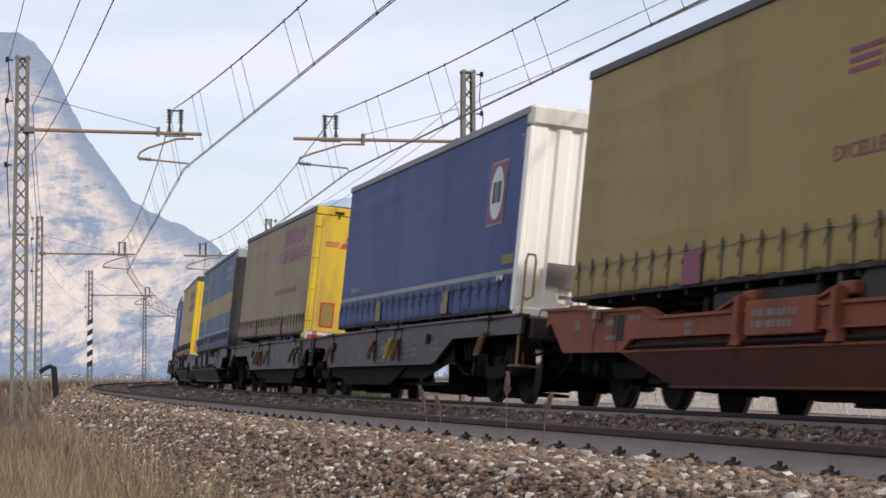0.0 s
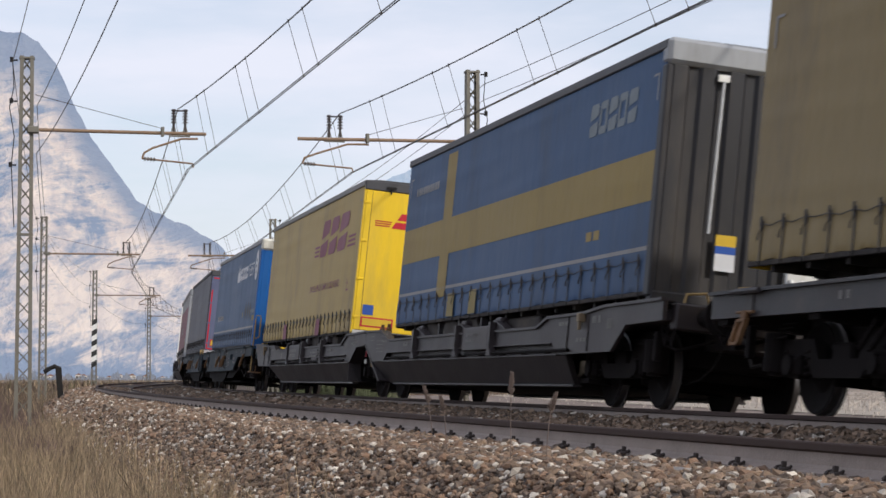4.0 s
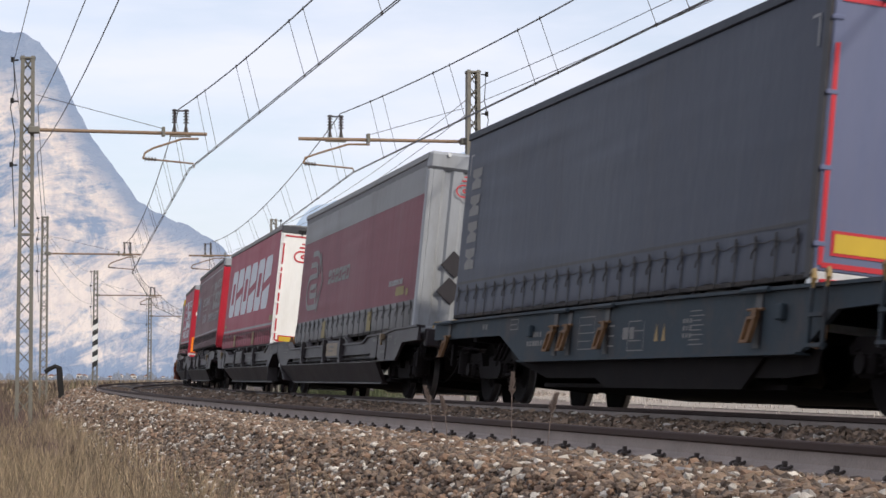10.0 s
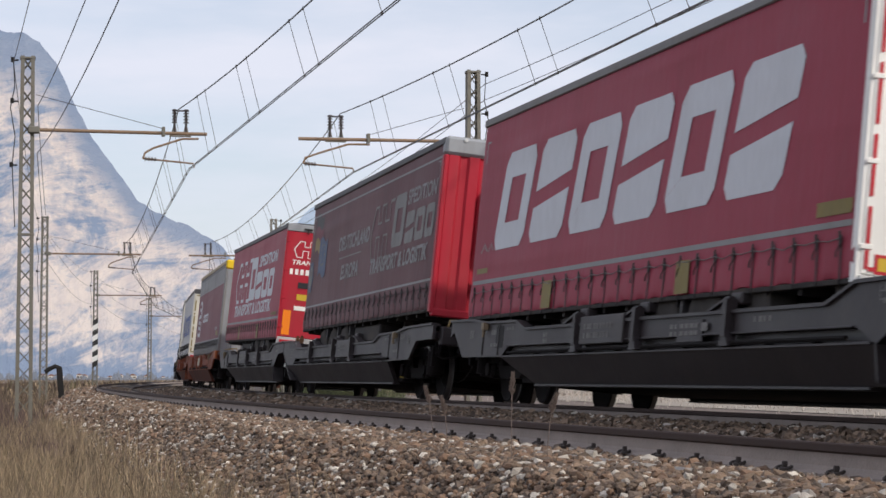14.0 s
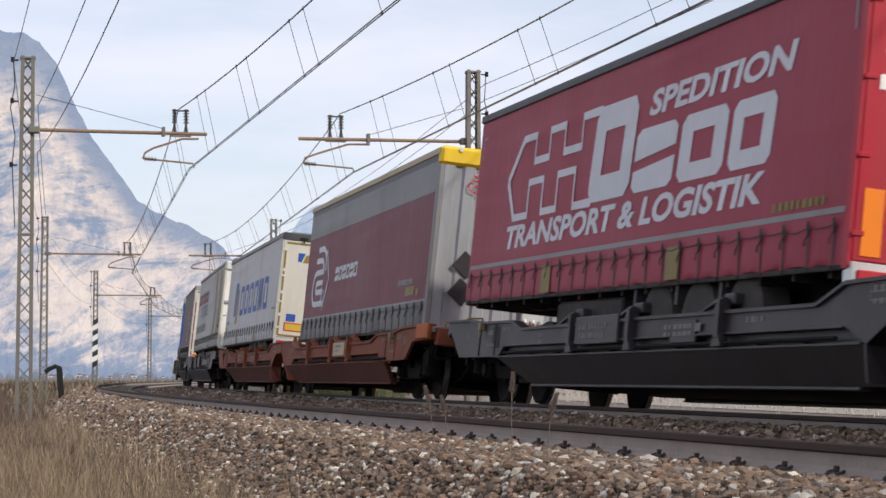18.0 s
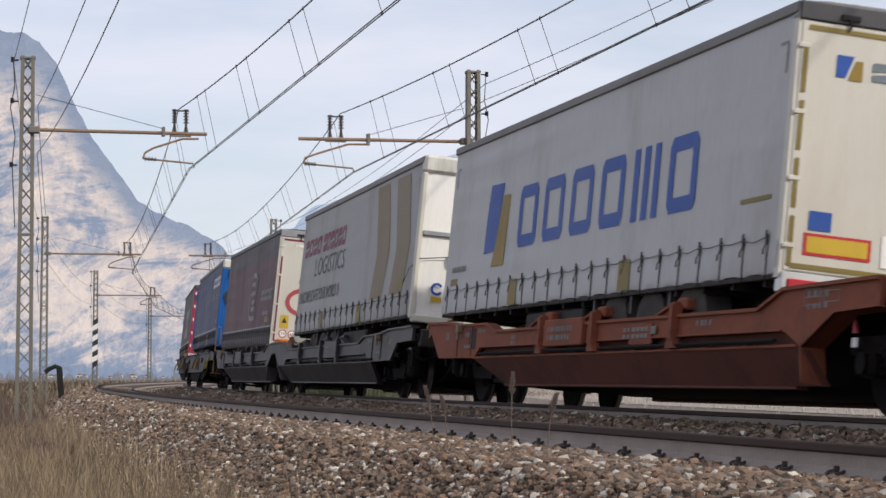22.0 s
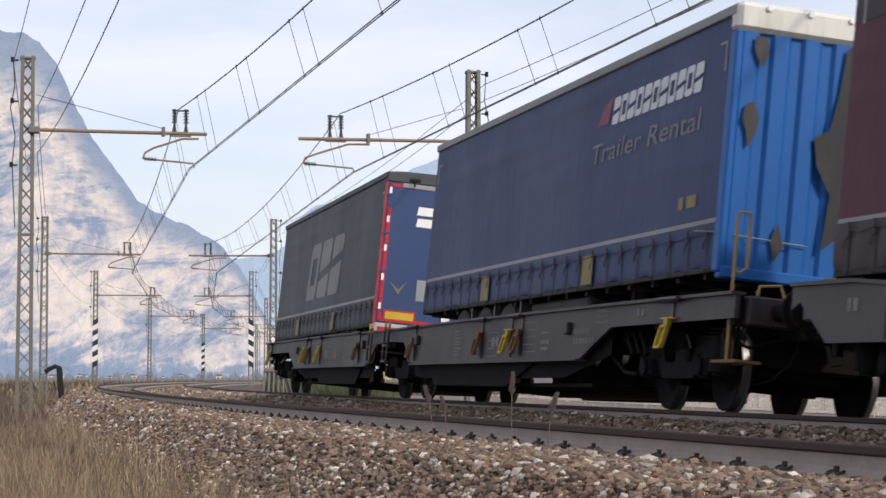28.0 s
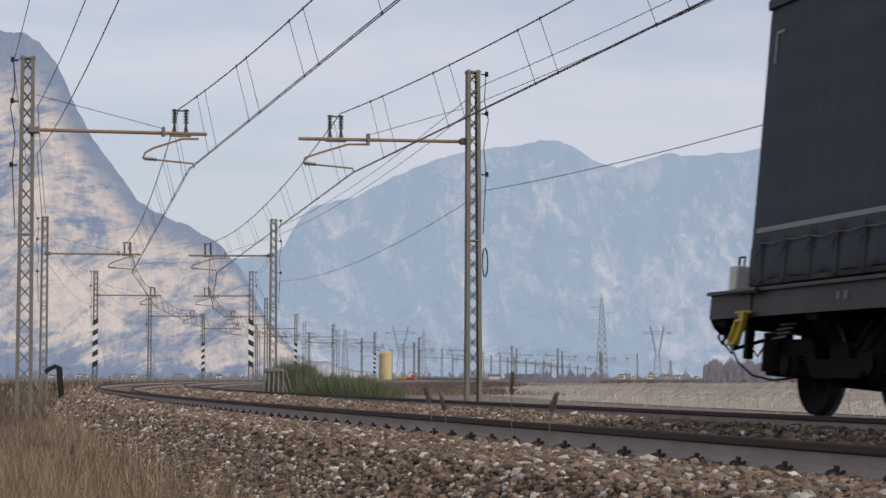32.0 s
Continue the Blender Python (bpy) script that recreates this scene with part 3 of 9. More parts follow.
# Darker wagon black: shade painted in for belly and recess; grimy spigot channels.
M_W_SOOT_SHADE = mat("shaded_sooty_black", (0.019, 0.0145, 0.0155), 0.52, var=0.3, scale=1.2, bump=0.15, bscale=10, stain=(0.032, 0.024, 0.022), stain_amt=0.7, stain_scale=1.0, spec=0.45)
# Near-black for brake dust and for shade painted in under the wagons.
M_UNDER = mat("shaded_brake_dust", (0.008, 0.006, 0.006), 0.85, var=0.3, scale=2, stain=(0.016, 0.012, 0.010), stain_amt=0.5, stain_scale=3, spec=0.12)
M_BRACKET_Y = paint("yellow_bracket_paint", (0.40, 0.29, 0.015), amt=0.4)
M_BRACKET_R = mat("rusty_bracket", (0.15, 0.075, 0.03), 0.75, var=0.3, scale=6)
M_HAND = mat("ochre_handrail_paint", (0.30, 0.20, 0.075), 0.65, var=0.2, scale=4)
M_PLATE_Y = paint("reflector_yellow", (0.56, 0.37, 0.03), amt=0.15)
M_PLATE_O = paint("reflector_orange", (0.85, 0.22, 0.01), amt=0.05)
M_STENCIL = mat("faded_stencil", (0.185, 0.175, 0.165), 0.8, var=0.3, scale=8)

TRAIN_GROUP = "semi-trailers on the freight train"
MOVERS, WHEELS = [], []


class Face:
    """A flat side of a trailer: a runs to the right as one looks at it, b up from its lower edge."""

    def __init__(self, kind, length, zb, y=1.2555, x=0.0):
        self.kind, self.length, self.zb, self.y, self.x = kind, length, zb, y, x

    def at(self, a, b, lift):
        if self.kind == "side":
            return Vector((self.length - a, self.y + lift, self.zb + b))
        return Vector((self.x - lift, 1.275 - a, self.zb + b))


def decal(name, polys, face, material, parent, lift=0.014, label=""):
    if name in ("company_mark", "white_tape", "bare_patch", "broad_chevron", "vent_slot", "white_plate", "yellow_label", "curtain_patch", "tape_dash", "flag_band", "orange_reflector") and len(polys) > 1:
        return [decal(name, [p], face, material, parent, lift, label) for p in polys][0]
    bm = B()
    for poly in polys:
        bm.faces.new([bm.verts.new(face.at(a, b, lift)) for a, b in poly])
    ob = part(name, bm, material, parent, label)
    if name in ("writing", "stencil"):
        tagged(ob, kind="stuff")
    return ob


def rect(a0, b0, a1, b1, slant=0.0):
    return [(a0, b0), (a1, b0), (a1 + slant * (b1 - b0), b1), (a0 + slant * (b1 - b0), b1)]


def oval(a, b, ra, rb, n=28):
    return [(a + ra * math.cos(2 * math.pi * i / n), b + rb * math.sin(2 * math.pi * i / n)) for i in range(n)]


def stroke(pts, w):
    """Quads along a path of (a, b)."""
    out = []
    left, right = [], []
    n = len(pts)
    for i, p in enumerate(pts):
        q0, q1 = pts[max(i - 1, 0)], pts[min(i + 1, n - 1)]
        dx, dy = q1[0] - q0[0], q1[1] - q0[1]
        k = math.hypot(dx, dy) or 1
        left.append((p[0] - dy / k * w / 2, p[1] + dx / k * w / 2))
        right.append((p[0] + dy / k * w / 2, p[1] - dx / k * w / 2))
    for i in range(n - 1):
        out.append([right[i], right[i + 1], left[i + 1], left[i]])
    return out


def bend(ca, cb, ra, rb, d0, d1, n=10):
    return [(ca + ra * math.cos(radians(d0 + (d1 - d0) * i / n)), cb + rb * math.sin(radians(d0 + (d1 - d0) * i / n))) for i in range(n + 1)]


def lettering(text, face, a, b, width, height, material, parent, shear=0.0, bold=0.012, lift=0.014):
    """Words in the built-in font, fitted to a width and a height."""
    cu = bpy.data.curves.new("letters", "FONT")
    cu.body, cu.shear, cu.offset, cu.resolution_u = text, shear, bold, 3
    ob = bpy.data.objects.new("letters", cu)
    me = bpy.data.meshes.new_from_object(ob)
    bpy.data.objects.remove(ob)
    n = len(me.vertices)
    co = np.empty(n * 3)
    me.vertices.foreach_get("co", co)
    co = co.reshape(-1, 3)
    lo, hi = co.min(0), co.max(0)
    sa, sb = width / (hi[0] - lo[0]), height / (hi[1] - lo[1])
    out = np.array([face.at(a + (p[0] - lo[0]) * sa, b + (p[1] - lo[1]) * sb, lift)[:] for p in co])
    me.vertices.foreach_set("co", out.ravel())
    me.update()
    me.materials.clear()
    return link_mesh("lettering", me, material, parent)


def bars(face, a, b, width, height, n, material, parent, lift=0.014):
    """Writing too small to read: a row of plain bars."""
    rng = random.Random(int(a * 100 + b * 10))
    polys, x = [], a
    step = width / n
    for i in range(n):
        w = step * rng.uniform(0.55, 0.85)
        polys.append(rect(x, b, x + w, b + height))
        x += step
    return decal("writing", polys, face, material, parent, lift)


def split_block(p, cut=0.5):
    """A rounded block in two plain pieces with a slanting gap."""
    c0, c1 = cut - 0.10, cut + 0.06
    return [[p(0.1, 0), p(0.9, 0), p(1, 0.1), p(1, c0 + 0.06), p(0, c0 - 0.06), p(0, 0.1)], [p(0, c1 - 0.06), p(1, c1 + 0.06), p(1, 0.9), p(0.9, 1), p(0.1, 1), p(0, 0.9)]]


def ring_block(p, t=0.27):
    """A rounded block with an open slot, as one outline that runs round the slot too."""
    return [[p(0.1, 0), p(0.9, 0), p(1, 0.12), p(1, 0.88), p(0.9, 1), p(0.1, 1), p(0, 0.88), p(0, 0.12), p(t, t), p(t, 1 - t), p(1 - t, 1 - t), p(1 - t, t), p(t + 0.001, t - 0.001), p(0.002, 0.118)]]


def brand(face, a, b, width, height, n, material, parent, slant=0.2, gap=0.14, lift=0.014, slots=True):
    """A company's name as plain slanted blocks with open slots."""
    polys = []
    step = width / n
    for i in range(n):
        x0, x1 = a + i * step, a + (i + 1 - gap) * step
        w = x1 - x0

        def p(u, v):
            return (x0 + u * w + slant * v * height, b + v * height)
        if slots:
            polys += ring_block(p, 0.24) if i % 2 else split_block(p)
        else:
            polys.append([p(0.08, 0), p(0.92, 0), p(1, 0.08), p(1, 0.92), p(0.92, 1), p(0.08, 1), p(0, 0.92), p(0, 0.08)])
    return decal("company_mark", polys, face, material, parent, lift, "company mark as plain blocks")


def loop_mark(face, a, b, w, h, material, parent, lift=0.016, thick=0.09):
    """An emblem of looped bands with an arrow head."""
    def q(pts):
        return [(a + u * w, b + v * h) for u, v in pts]
    t = thick * h
    polys = []
    polys += stroke(q([(0.72, 0.12)] + bend(0.22, 0.36, 0.20, 0.24, 270, 90) + [(0.62, 0.60)]), t)
    polys += stroke(q([(0.66, 0.30), (0.30, 0.30)] + bend(0.30, 0.37, 0.07, 0.07, 250, 110, 5) + [(0.62, 0.44), (0.62, 0.16)]), t)
    polys += stroke(q([(0.15, 0.78), (0.45, 0.78)] + bend(0.45, 0.62, 0.17, 0.16, 90, 0) + [(0.62, 0.56)]), t)
    polys += stroke(q([(0.22, 0.95), (0.48, 0.95)] + bend(0.48, 0.72, 0.26, 0.23, 90, 0) + [(0.74, 0.60)]), t)
    polys += stroke(q([(0.74, 0.70), (0.74, 0.92), (0.98, 0.48), (0.74, 0.05), (0.74, 0.32)]), t * 0.8)
    return decal("emblem", polys, face, material, parent, lift, "looped arrow emblem")


def comb_mark(face, a, b, w, h, material, parent, lift=0.016):
    """An emblem of open square teeth behind a pointed end, in outline."""
    def q(pts):
        return [(a + u * w, b + v * h) for u, v in pts]
    t = 0.028 * w
    up = [(0.0, 0.5), (0.16, 0.96), (0.30, 0.96), (0.30, 0.66), (0.46, 0.66), (0.46, 0.96), (0.62, 0.96), (0.62, 0.66), (0.80, 0.66), (0.80, 0.98), (0.98, 0.98)]
    lo = [(0.0, 0.5), (0.10, 0.04), (0.26, 0.04), (0.26, 0.42), (0.42, 0.42), (0.42, 0.04), (0.58, 0.04), (0.58, 0.42), (0.76, 0.42), (0.76, 0.02), (0.94, 0.02)]
    return decal("emblem", stroke(q(up), t) + stroke(q(lo), t), face, material, parent, lift, "toothed outline emblem")


# ---- trailers ----
def wave(x, z, seed):
    return (0.0035 * noise.noise((x * 0.55, z * 0.6, seed)) + 0.0015 * noise.noise((x * 2.3, z * 0.9, seed + 7)))


def curtain(name, L, zb, b0, b1, y, material, parent, seed, pleat=0.003, scallop=0.0, sgn=1, x0=0.03, nz=9, straps=0):
    """A side curtain; below the straps' buckles its cloth bulges out between one strap and the next."""
    bm = B()
    nx = (straps - 1) * 6 + 4 if straps else 64
    first, step = 0.32, (L - 0.64) / max(1, straps - 1)
    rows = []
    for k in range(nz + 1):
        row = []
        for i in range(nx + 1):
            x = x0 + (L - x0 - 0.03) * i / nx
            b = b0 + (b1 - b0) * (k / nz) ** (1.6 if b1 > 1 else 1.0)
            puff = drop = 0.0
            if straps:
                cell = (x - first) / step
                arch = abs(math.sin(math.pi * cell)) ** 0.7
                size = 0.7 + 0.5 * noise.noise((math.floor(cell) * 3.7, seed, 0))
                puff = pleat * 4.2 * size * arch * max(0.0, math.sin(math.pi * min(1.0, max(0.0, b / 0.44)))) ** 0.6
                drop = scallop * arch * (1.3 * size) * (1 if k == 0 else 0)
            fold = 0.0012 * noise.noise((x * 1.4 + b * 0.5, b * 0.25, seed + 3)) + 0.0012 * noise.noise((x * 6.0, b * 0.9, seed + 11)) * max(0.0, b - 0.5) / 2.5
            row.append(bm.verts.new((x, y + sgn * (wave(x, b, seed) + fold + puff), zb + b + drop)))
        rows.append(row)
    for k in range(nz):
        for i in range(nx):
            f = (rows[k][i + 1], rows[k][i], rows[k + 1][i], rows[k + 1][i + 1])
            bm.faces.new(f if sgn > 0 else f[::-1])
    ext = bmesh.ops.extrude_face_region(bm, geom=bm.faces[:])
    bmesh.ops.translate(bm, vec=(0, -0.01 * sgn, 0), verts=[v for v in ext["geom"] if isinstance(v, bmesh.types.BMVert)])
    bmesh.ops.recalc_face_normals(bm, faces=bm.faces[:])
    return part(name, bm, material, parent, smooth=True)


def strap_mesh():
    """A webbing strap from the buckle down to its hook under the side rail."""
    bm = B()
    box(bm, -0.011, 0.011, 0, 0.007, -0.02, 0.30)
    box(bm, -0.022, 0.022, 0.0, 0.022, 0.30, 0.40, 0.006)
    box(bm, -0.014, 0.014, 0.012, 0.030, 0.345, 0.44, 0.004)
    tube(bm, [(0.0, 0.014, 0.31), (0.045, 0.024, 0.25), (0.06, 0.018, 0.20)], 0.009, 4)
    tube(bm, [(0, 0.004, -0.01), (0, 0.012, -0.045), (0, -0.012, -0.055)], 0.010, 4)
    me = bpy.data.meshes.new("tension_strap")
    bm.to_mesh(me)
    bm.free()
    me.materials.append(M_STRAP)
    return me


STRAP = strap_mesh()


def wheel_meshes():
    out = []
    for prof, m in (([(0.30, -0.17), (0.44, -0.185), (0.495, -0.15), (0.505, 0), (0.495, 0.15), (0.44, 0.185), (0.30, 0.17)], M_RUBBER),
                    ([(0.0, 0.06), (0.10, 0.09), (0.14, 0.06), (0.20, 0.02), (0.27, 0.05), (0.31, 0.15), (0.31, -0.15), (0.0, -0.15)], M_RIM)):
        bm = B()
        n = 26
        rings = [[bm.verts.new((r * math.cos(2 * math.pi * i / n), y, r * math.sin(2 * math.pi * i / n))) for i in range(n)] for r, y in prof if r > 0.001]
        for p, q in zip(rings[:-1], rings[1:]):
            for i in range(n):
                j = (i + 1) % n
                bm.faces.new((p[i], p[j], q[j], q[i]))
        bm.faces.new(rings[0])
        bm.faces.new(rings[-1][::-1])
        bmesh.ops.recalc_face_normals(bm, faces=bm.faces[:])
        me = bpy.data.meshes.new("wheel")
        bm.to_mesh(me)
        bm.free()
        me.shade_smooth()
        me.set_sharp_from_angle(angle=radians(40))
        me.materials.append(m)
        out.append(me)
    return out


TYRE, RIM = wheel_meshes()


def running_gear(root, L, zb, door_near):
    """Floor frame, chassis beams, axles with wheels, landing legs and small fittings."""
    def X(u):
        return u if door_near else L - u
    bm = B()
    box(bm, 0.02, L - 0.02, -1.25, 1.25, zb + 0.02, zb + 0.16)
    part("floor_frame", bm, M_CHASSIS, root)
    for y in (0.55, -0.55):
        bm = B()
        zc = zb - 0.30
        pts = [(X(0.1), zc), (X(0.1), zb + 0.02), (X(L - 0.2), zb + 0.02), (X(L - 0.2), zb - 0.08), (X(L - 4.2), zb - 0.10), (X(L - 5.0), zc)]
        prism(bm, pts, y - 0.06, y + 0.06)
        part("chassis_beam", bm, M_CHASSIS, root)
    for i in range(16):
        bm = B()
        x = 0.5 + (L - 1.0) * i / 15
        box(bm, x - 0.04, x + 0.04, -1.2, 1.2, zb - 0.09, zb + 0.02)
        part("crossmember", bm, M_CHASSIS, root)
    zw = max(zb - 0.53, 0.89)
    for u in (2.55, 3.86, 5.17):
        for sgn in (1, -1):
            w = empty("wheel", pose(X(u), sgn * 1.03, zw, 0, 0, 0 if sgn > 0 else 180))
            w.parent = root
            for nm, me in (("tyre", TYRE), ("rim", RIM)):
                o = new(nm, me)
                o.parent = w
        bm = B()
        rod(bm, (X(u), -0.9, zw), (X(u), 0.9, zw), 0.07, 8)
        part("axle", bm, M_CHASSIS, root)
    for u0, u1 in ((1.75, 3.18), (3.2, 4.5), (4.52, 5.9)):
        for sgn in (1, -1):
            bm = B()
            y0, y1 = sorted((sgn * 0.84, sgn * 1.22))
            box(bm, *sorted((X(u0), X(u1))), y0, y1, zb - 0.020, zb + 0.012)
            box(bm, X(u1) - 0.04, X(u1) + 0.04, y0, y1, zb - 0.24, zb - 0.020)
            part("mudguard", bm, M_DARKGREY, root)
    for sgn in (1, -1):
        bm = B()
        box(bm, X(9.9) - 0.07, X(9.9) + 0.07, sgn * 0.85 - 0.07, sgn * 0.85 + 0.07, zb - 0.55, zb + 0.02)
        box(bm, X(9.9) - 0.15, X(9.9) + 0.15, sgn * 0.85 - 0.13, sgn * 0.85 + 0.13, zb - 0.60, zb - 0.55)
        part("landing_leg", bm, M_CHASSIS, root)
        bm = B()
        box(bm, *sorted((X(6.4), X(9.0))), *sorted((sgn * 0.75, sgn * 1.2)), zb - 0.42, zb - 0.10, 0.03)
        part("pallet_box", bm, M_CHASSIS, root)
    bm = B()
    box(bm, *sorted((X(0.12), X(0.26))), -1.2, 1.2, zb - 0.50, zb - 0.38)
    for y in (0.55, -0.55):
        box(bm, *sorted((X(0.12), X(0.24))), y - 0.05, y + 0.05, zb - 0.45, zb - 0.25)
    part("underrun_bar", bm, M_ALU, root)


def corrugated(face_x, z0, z1, depth=0.045, ribs=7):
    """A wall of upright trapezoid ribs across the trailer."""
    bm = B()
    prof = []
    w = 2.46 / ribs
    for i in range(ribs):
        y = -1.23 + i * w
        prof += [(y, 0), (y + 0.30 * w, 0), (y + 0.42 * w, -depth), (y + 0.88 * w, -depth)]
    prof.append((1.23, 0))
    lo = [bm.verts.new((face_x + d, y, z0)) for y, d in prof]
    hi = [bm.verts.new((face_x + d, y, z1)) for y, d in prof]
    for i in range(len(prof) - 1):
        bm.faces.new((lo[i + 1], lo[i], hi[i], hi[i + 1]))
    ext = bmesh.ops.extrude_face_region(bm, geom=bm.faces[:])
    bmesh.ops.translate(bm, vec=(0.04, 0, 0), verts=[v for v in ext["geom"] if isinstance(v, bmesh.types.BMVert)])
    bmesh.ops.recalc_face_normals(bm, faces=bm.faces[:])
    return bm


def roof_parts(root, L, zb, H, roof_m, rail_m, rail_h=0.12):
    zt = zb + H
    bm = B()
    n = 10
    prof = [(-1.285, -0.012)] + [(-1.24 + 2.48 * i / n, 0.035 + 0.02 * math.sin(math.pi * i / n) - (0.02 if i in (0, n) else 0)) for i in range(n + 1)] + [(1.285, -0.012)]
    rows = []
    for i in range(29):
        x = -0.01 + (L + 0.02) * i / 28
        rows.append([bm.verts.new((x, y, zt + z - 0.02 + 0.006 * math.sin(i * 2.1) * (1 - abs(y) / 1.3))) for y, z in prof])
    for p, q in zip(rows[:-1], rows[1:]):
        for k in range(len(prof) - 1):
            bm.faces.new((p[k], q[k], q[k + 1], p[k + 1]))
    ext = bmesh.ops.extrude_face_region(bm, geom=bm.faces[:])
    bmesh.ops.translate(bm, vec=(0, 0, -0.03), verts=[v for v in ext["geom"] if isinstance(v, bmesh.types.BMVert)])
    bmesh.ops.recalc_face_normals(bm, faces=bm.faces[:])
    part("roof", bm, roof_m, root, smooth=True)
    for sgn in (1, -1):
        bm = B()
        y0, y1 = sorted((sgn * 1.22, sgn * 1.292))
        box(bm, 0.0, L, y0, y1, zt - rail_h, zt - 0.004, 0.012)
        part("roof_rail", bm, rail_m, root)


def doors_end(root, L, zb, H, door_m, frame_m, head_m, frame_w=0.05):
    """Two rear doors with frame, hinges, locking rods and the header above."""
    zt = zb + H
    head = 0.20
    for sgn, nm in ((1, "rear_door"), (-1, "rear_door")):
        bm = B()
        y0, y1 = sorted((sgn * 0.012, sgn * (1.262 - frame_w * 0.3)))
        box(bm, -0.035, 0.02, y0, y1, zb + 0.05, zt - head, 0.012)
        d = part(nm, bm, door_m, root)
        for k in range(4):
            z = zb + 0.3 + (H - 0.75) * k / 3
            bm = B()
            box(bm, -0.050, -0.032, *sorted((sgn * 1.15, sgn * 1.27)), z - 0.024, z + 0.024, 0.006)
            part("hinge", bm, door_m, d)
    for y in (1.245, -1.245):
        bm = B()
        box(bm, -0.02, 0.10, y - 0.035, y + 0.035, zb - 0.02, zt - 0.03)
        part("door_frame", bm, frame_m, root)
    bm = B()
    box(bm, -0.05, 0.12, -1.28, 1.28, zt - head + 0.006, zt - 0.006, 0.015)
    part("header", bm, head_m, root)
    for y in (0.75, 0.08, -0.18, -0.85):
        bm = B()
        box(bm, -0.075, -0.045, y - 0.10, y + 0.10, zt - head + 0.05, zt - head + 0.10)
        rod(bm, (-0.065, y, zt - head - 0.05), (-0.065, y, zt - head + 0.06), 0.014, 6)
        part("lock_keeper", bm, M_DARK, root)
    bm = B()
    box(bm, -0.07, 0.10, -1.26, 1.26, zb - 0.16, zb + 0.04, 0.01)
    part("rear_sill", bm, M_ALU, root)
    for y in (0.92, -0.92):
        bm = B()
        box(bm, -0.10, -0.06, y - 0.28, y + 0.28, zb - 0.14, zb - 0.03, 0.01)
        part("tail_light", bm, M_RED_BRIGHT, root, "red tail lamp cluster")


def front_end(root, L, zb, H, wall_m, cap_m, post_m, knobs=True, smooth_wall=False):
    zt = zb + H
    cap = 0.30
    bm = corrugated(-0.0, zb + 0.02, zt - cap, 0.02 if smooth_wall else 0.045, 2 if smooth_wall else 7)
    part("front_wall", bm, wall_m, root)
    for y in (1.24, -1.24):
        bm = B()
        box(bm, -0.06, 0.12, y - 0.045, y + 0.045, zb - 0.04, zt - cap, 0.02)
        part("corner_post", bm, post_m, root)
    bm = B()
    box(bm, -0.09, 0.16, -1.285, 1.285, zt - cap, zt + 0.015, 0.05)
    part("roof_cap", bm, cap_m, root, "rounded cap along the roof's front edge")
    if knobs:
        for i in range(5):
            y = 0.95 - i * 0.475
            bm = B()
            rod(bm, (-0.115, y, zt - 0.035), (-0.085, y, zt - 0.035), 0.035, 10)
            part("marker_stud", bm, M_ALU, root)
    bm = B()
    box(bm, -0.07, 0.10, -1.25, 1.25, zb - 0.10, zb + 0.03, 0.02)
    part("front_sill", bm, post_m, root)
    bm = B()
    box(bm, -0.16, -0.05, -0.75, -0.35, zb + 0.20, zb + 0.85, 0.02)
    for k in range(3):
        rod(bm, (-0.17, -0.40 - 0.14 * k, zb + 0.30), (-0.24, -0.40 - 0.14 * k, zb + 0.24), 0.035, 8)
    part("connector_box", bm, M_ALU, root, "aluminium panel with air and light connectors")


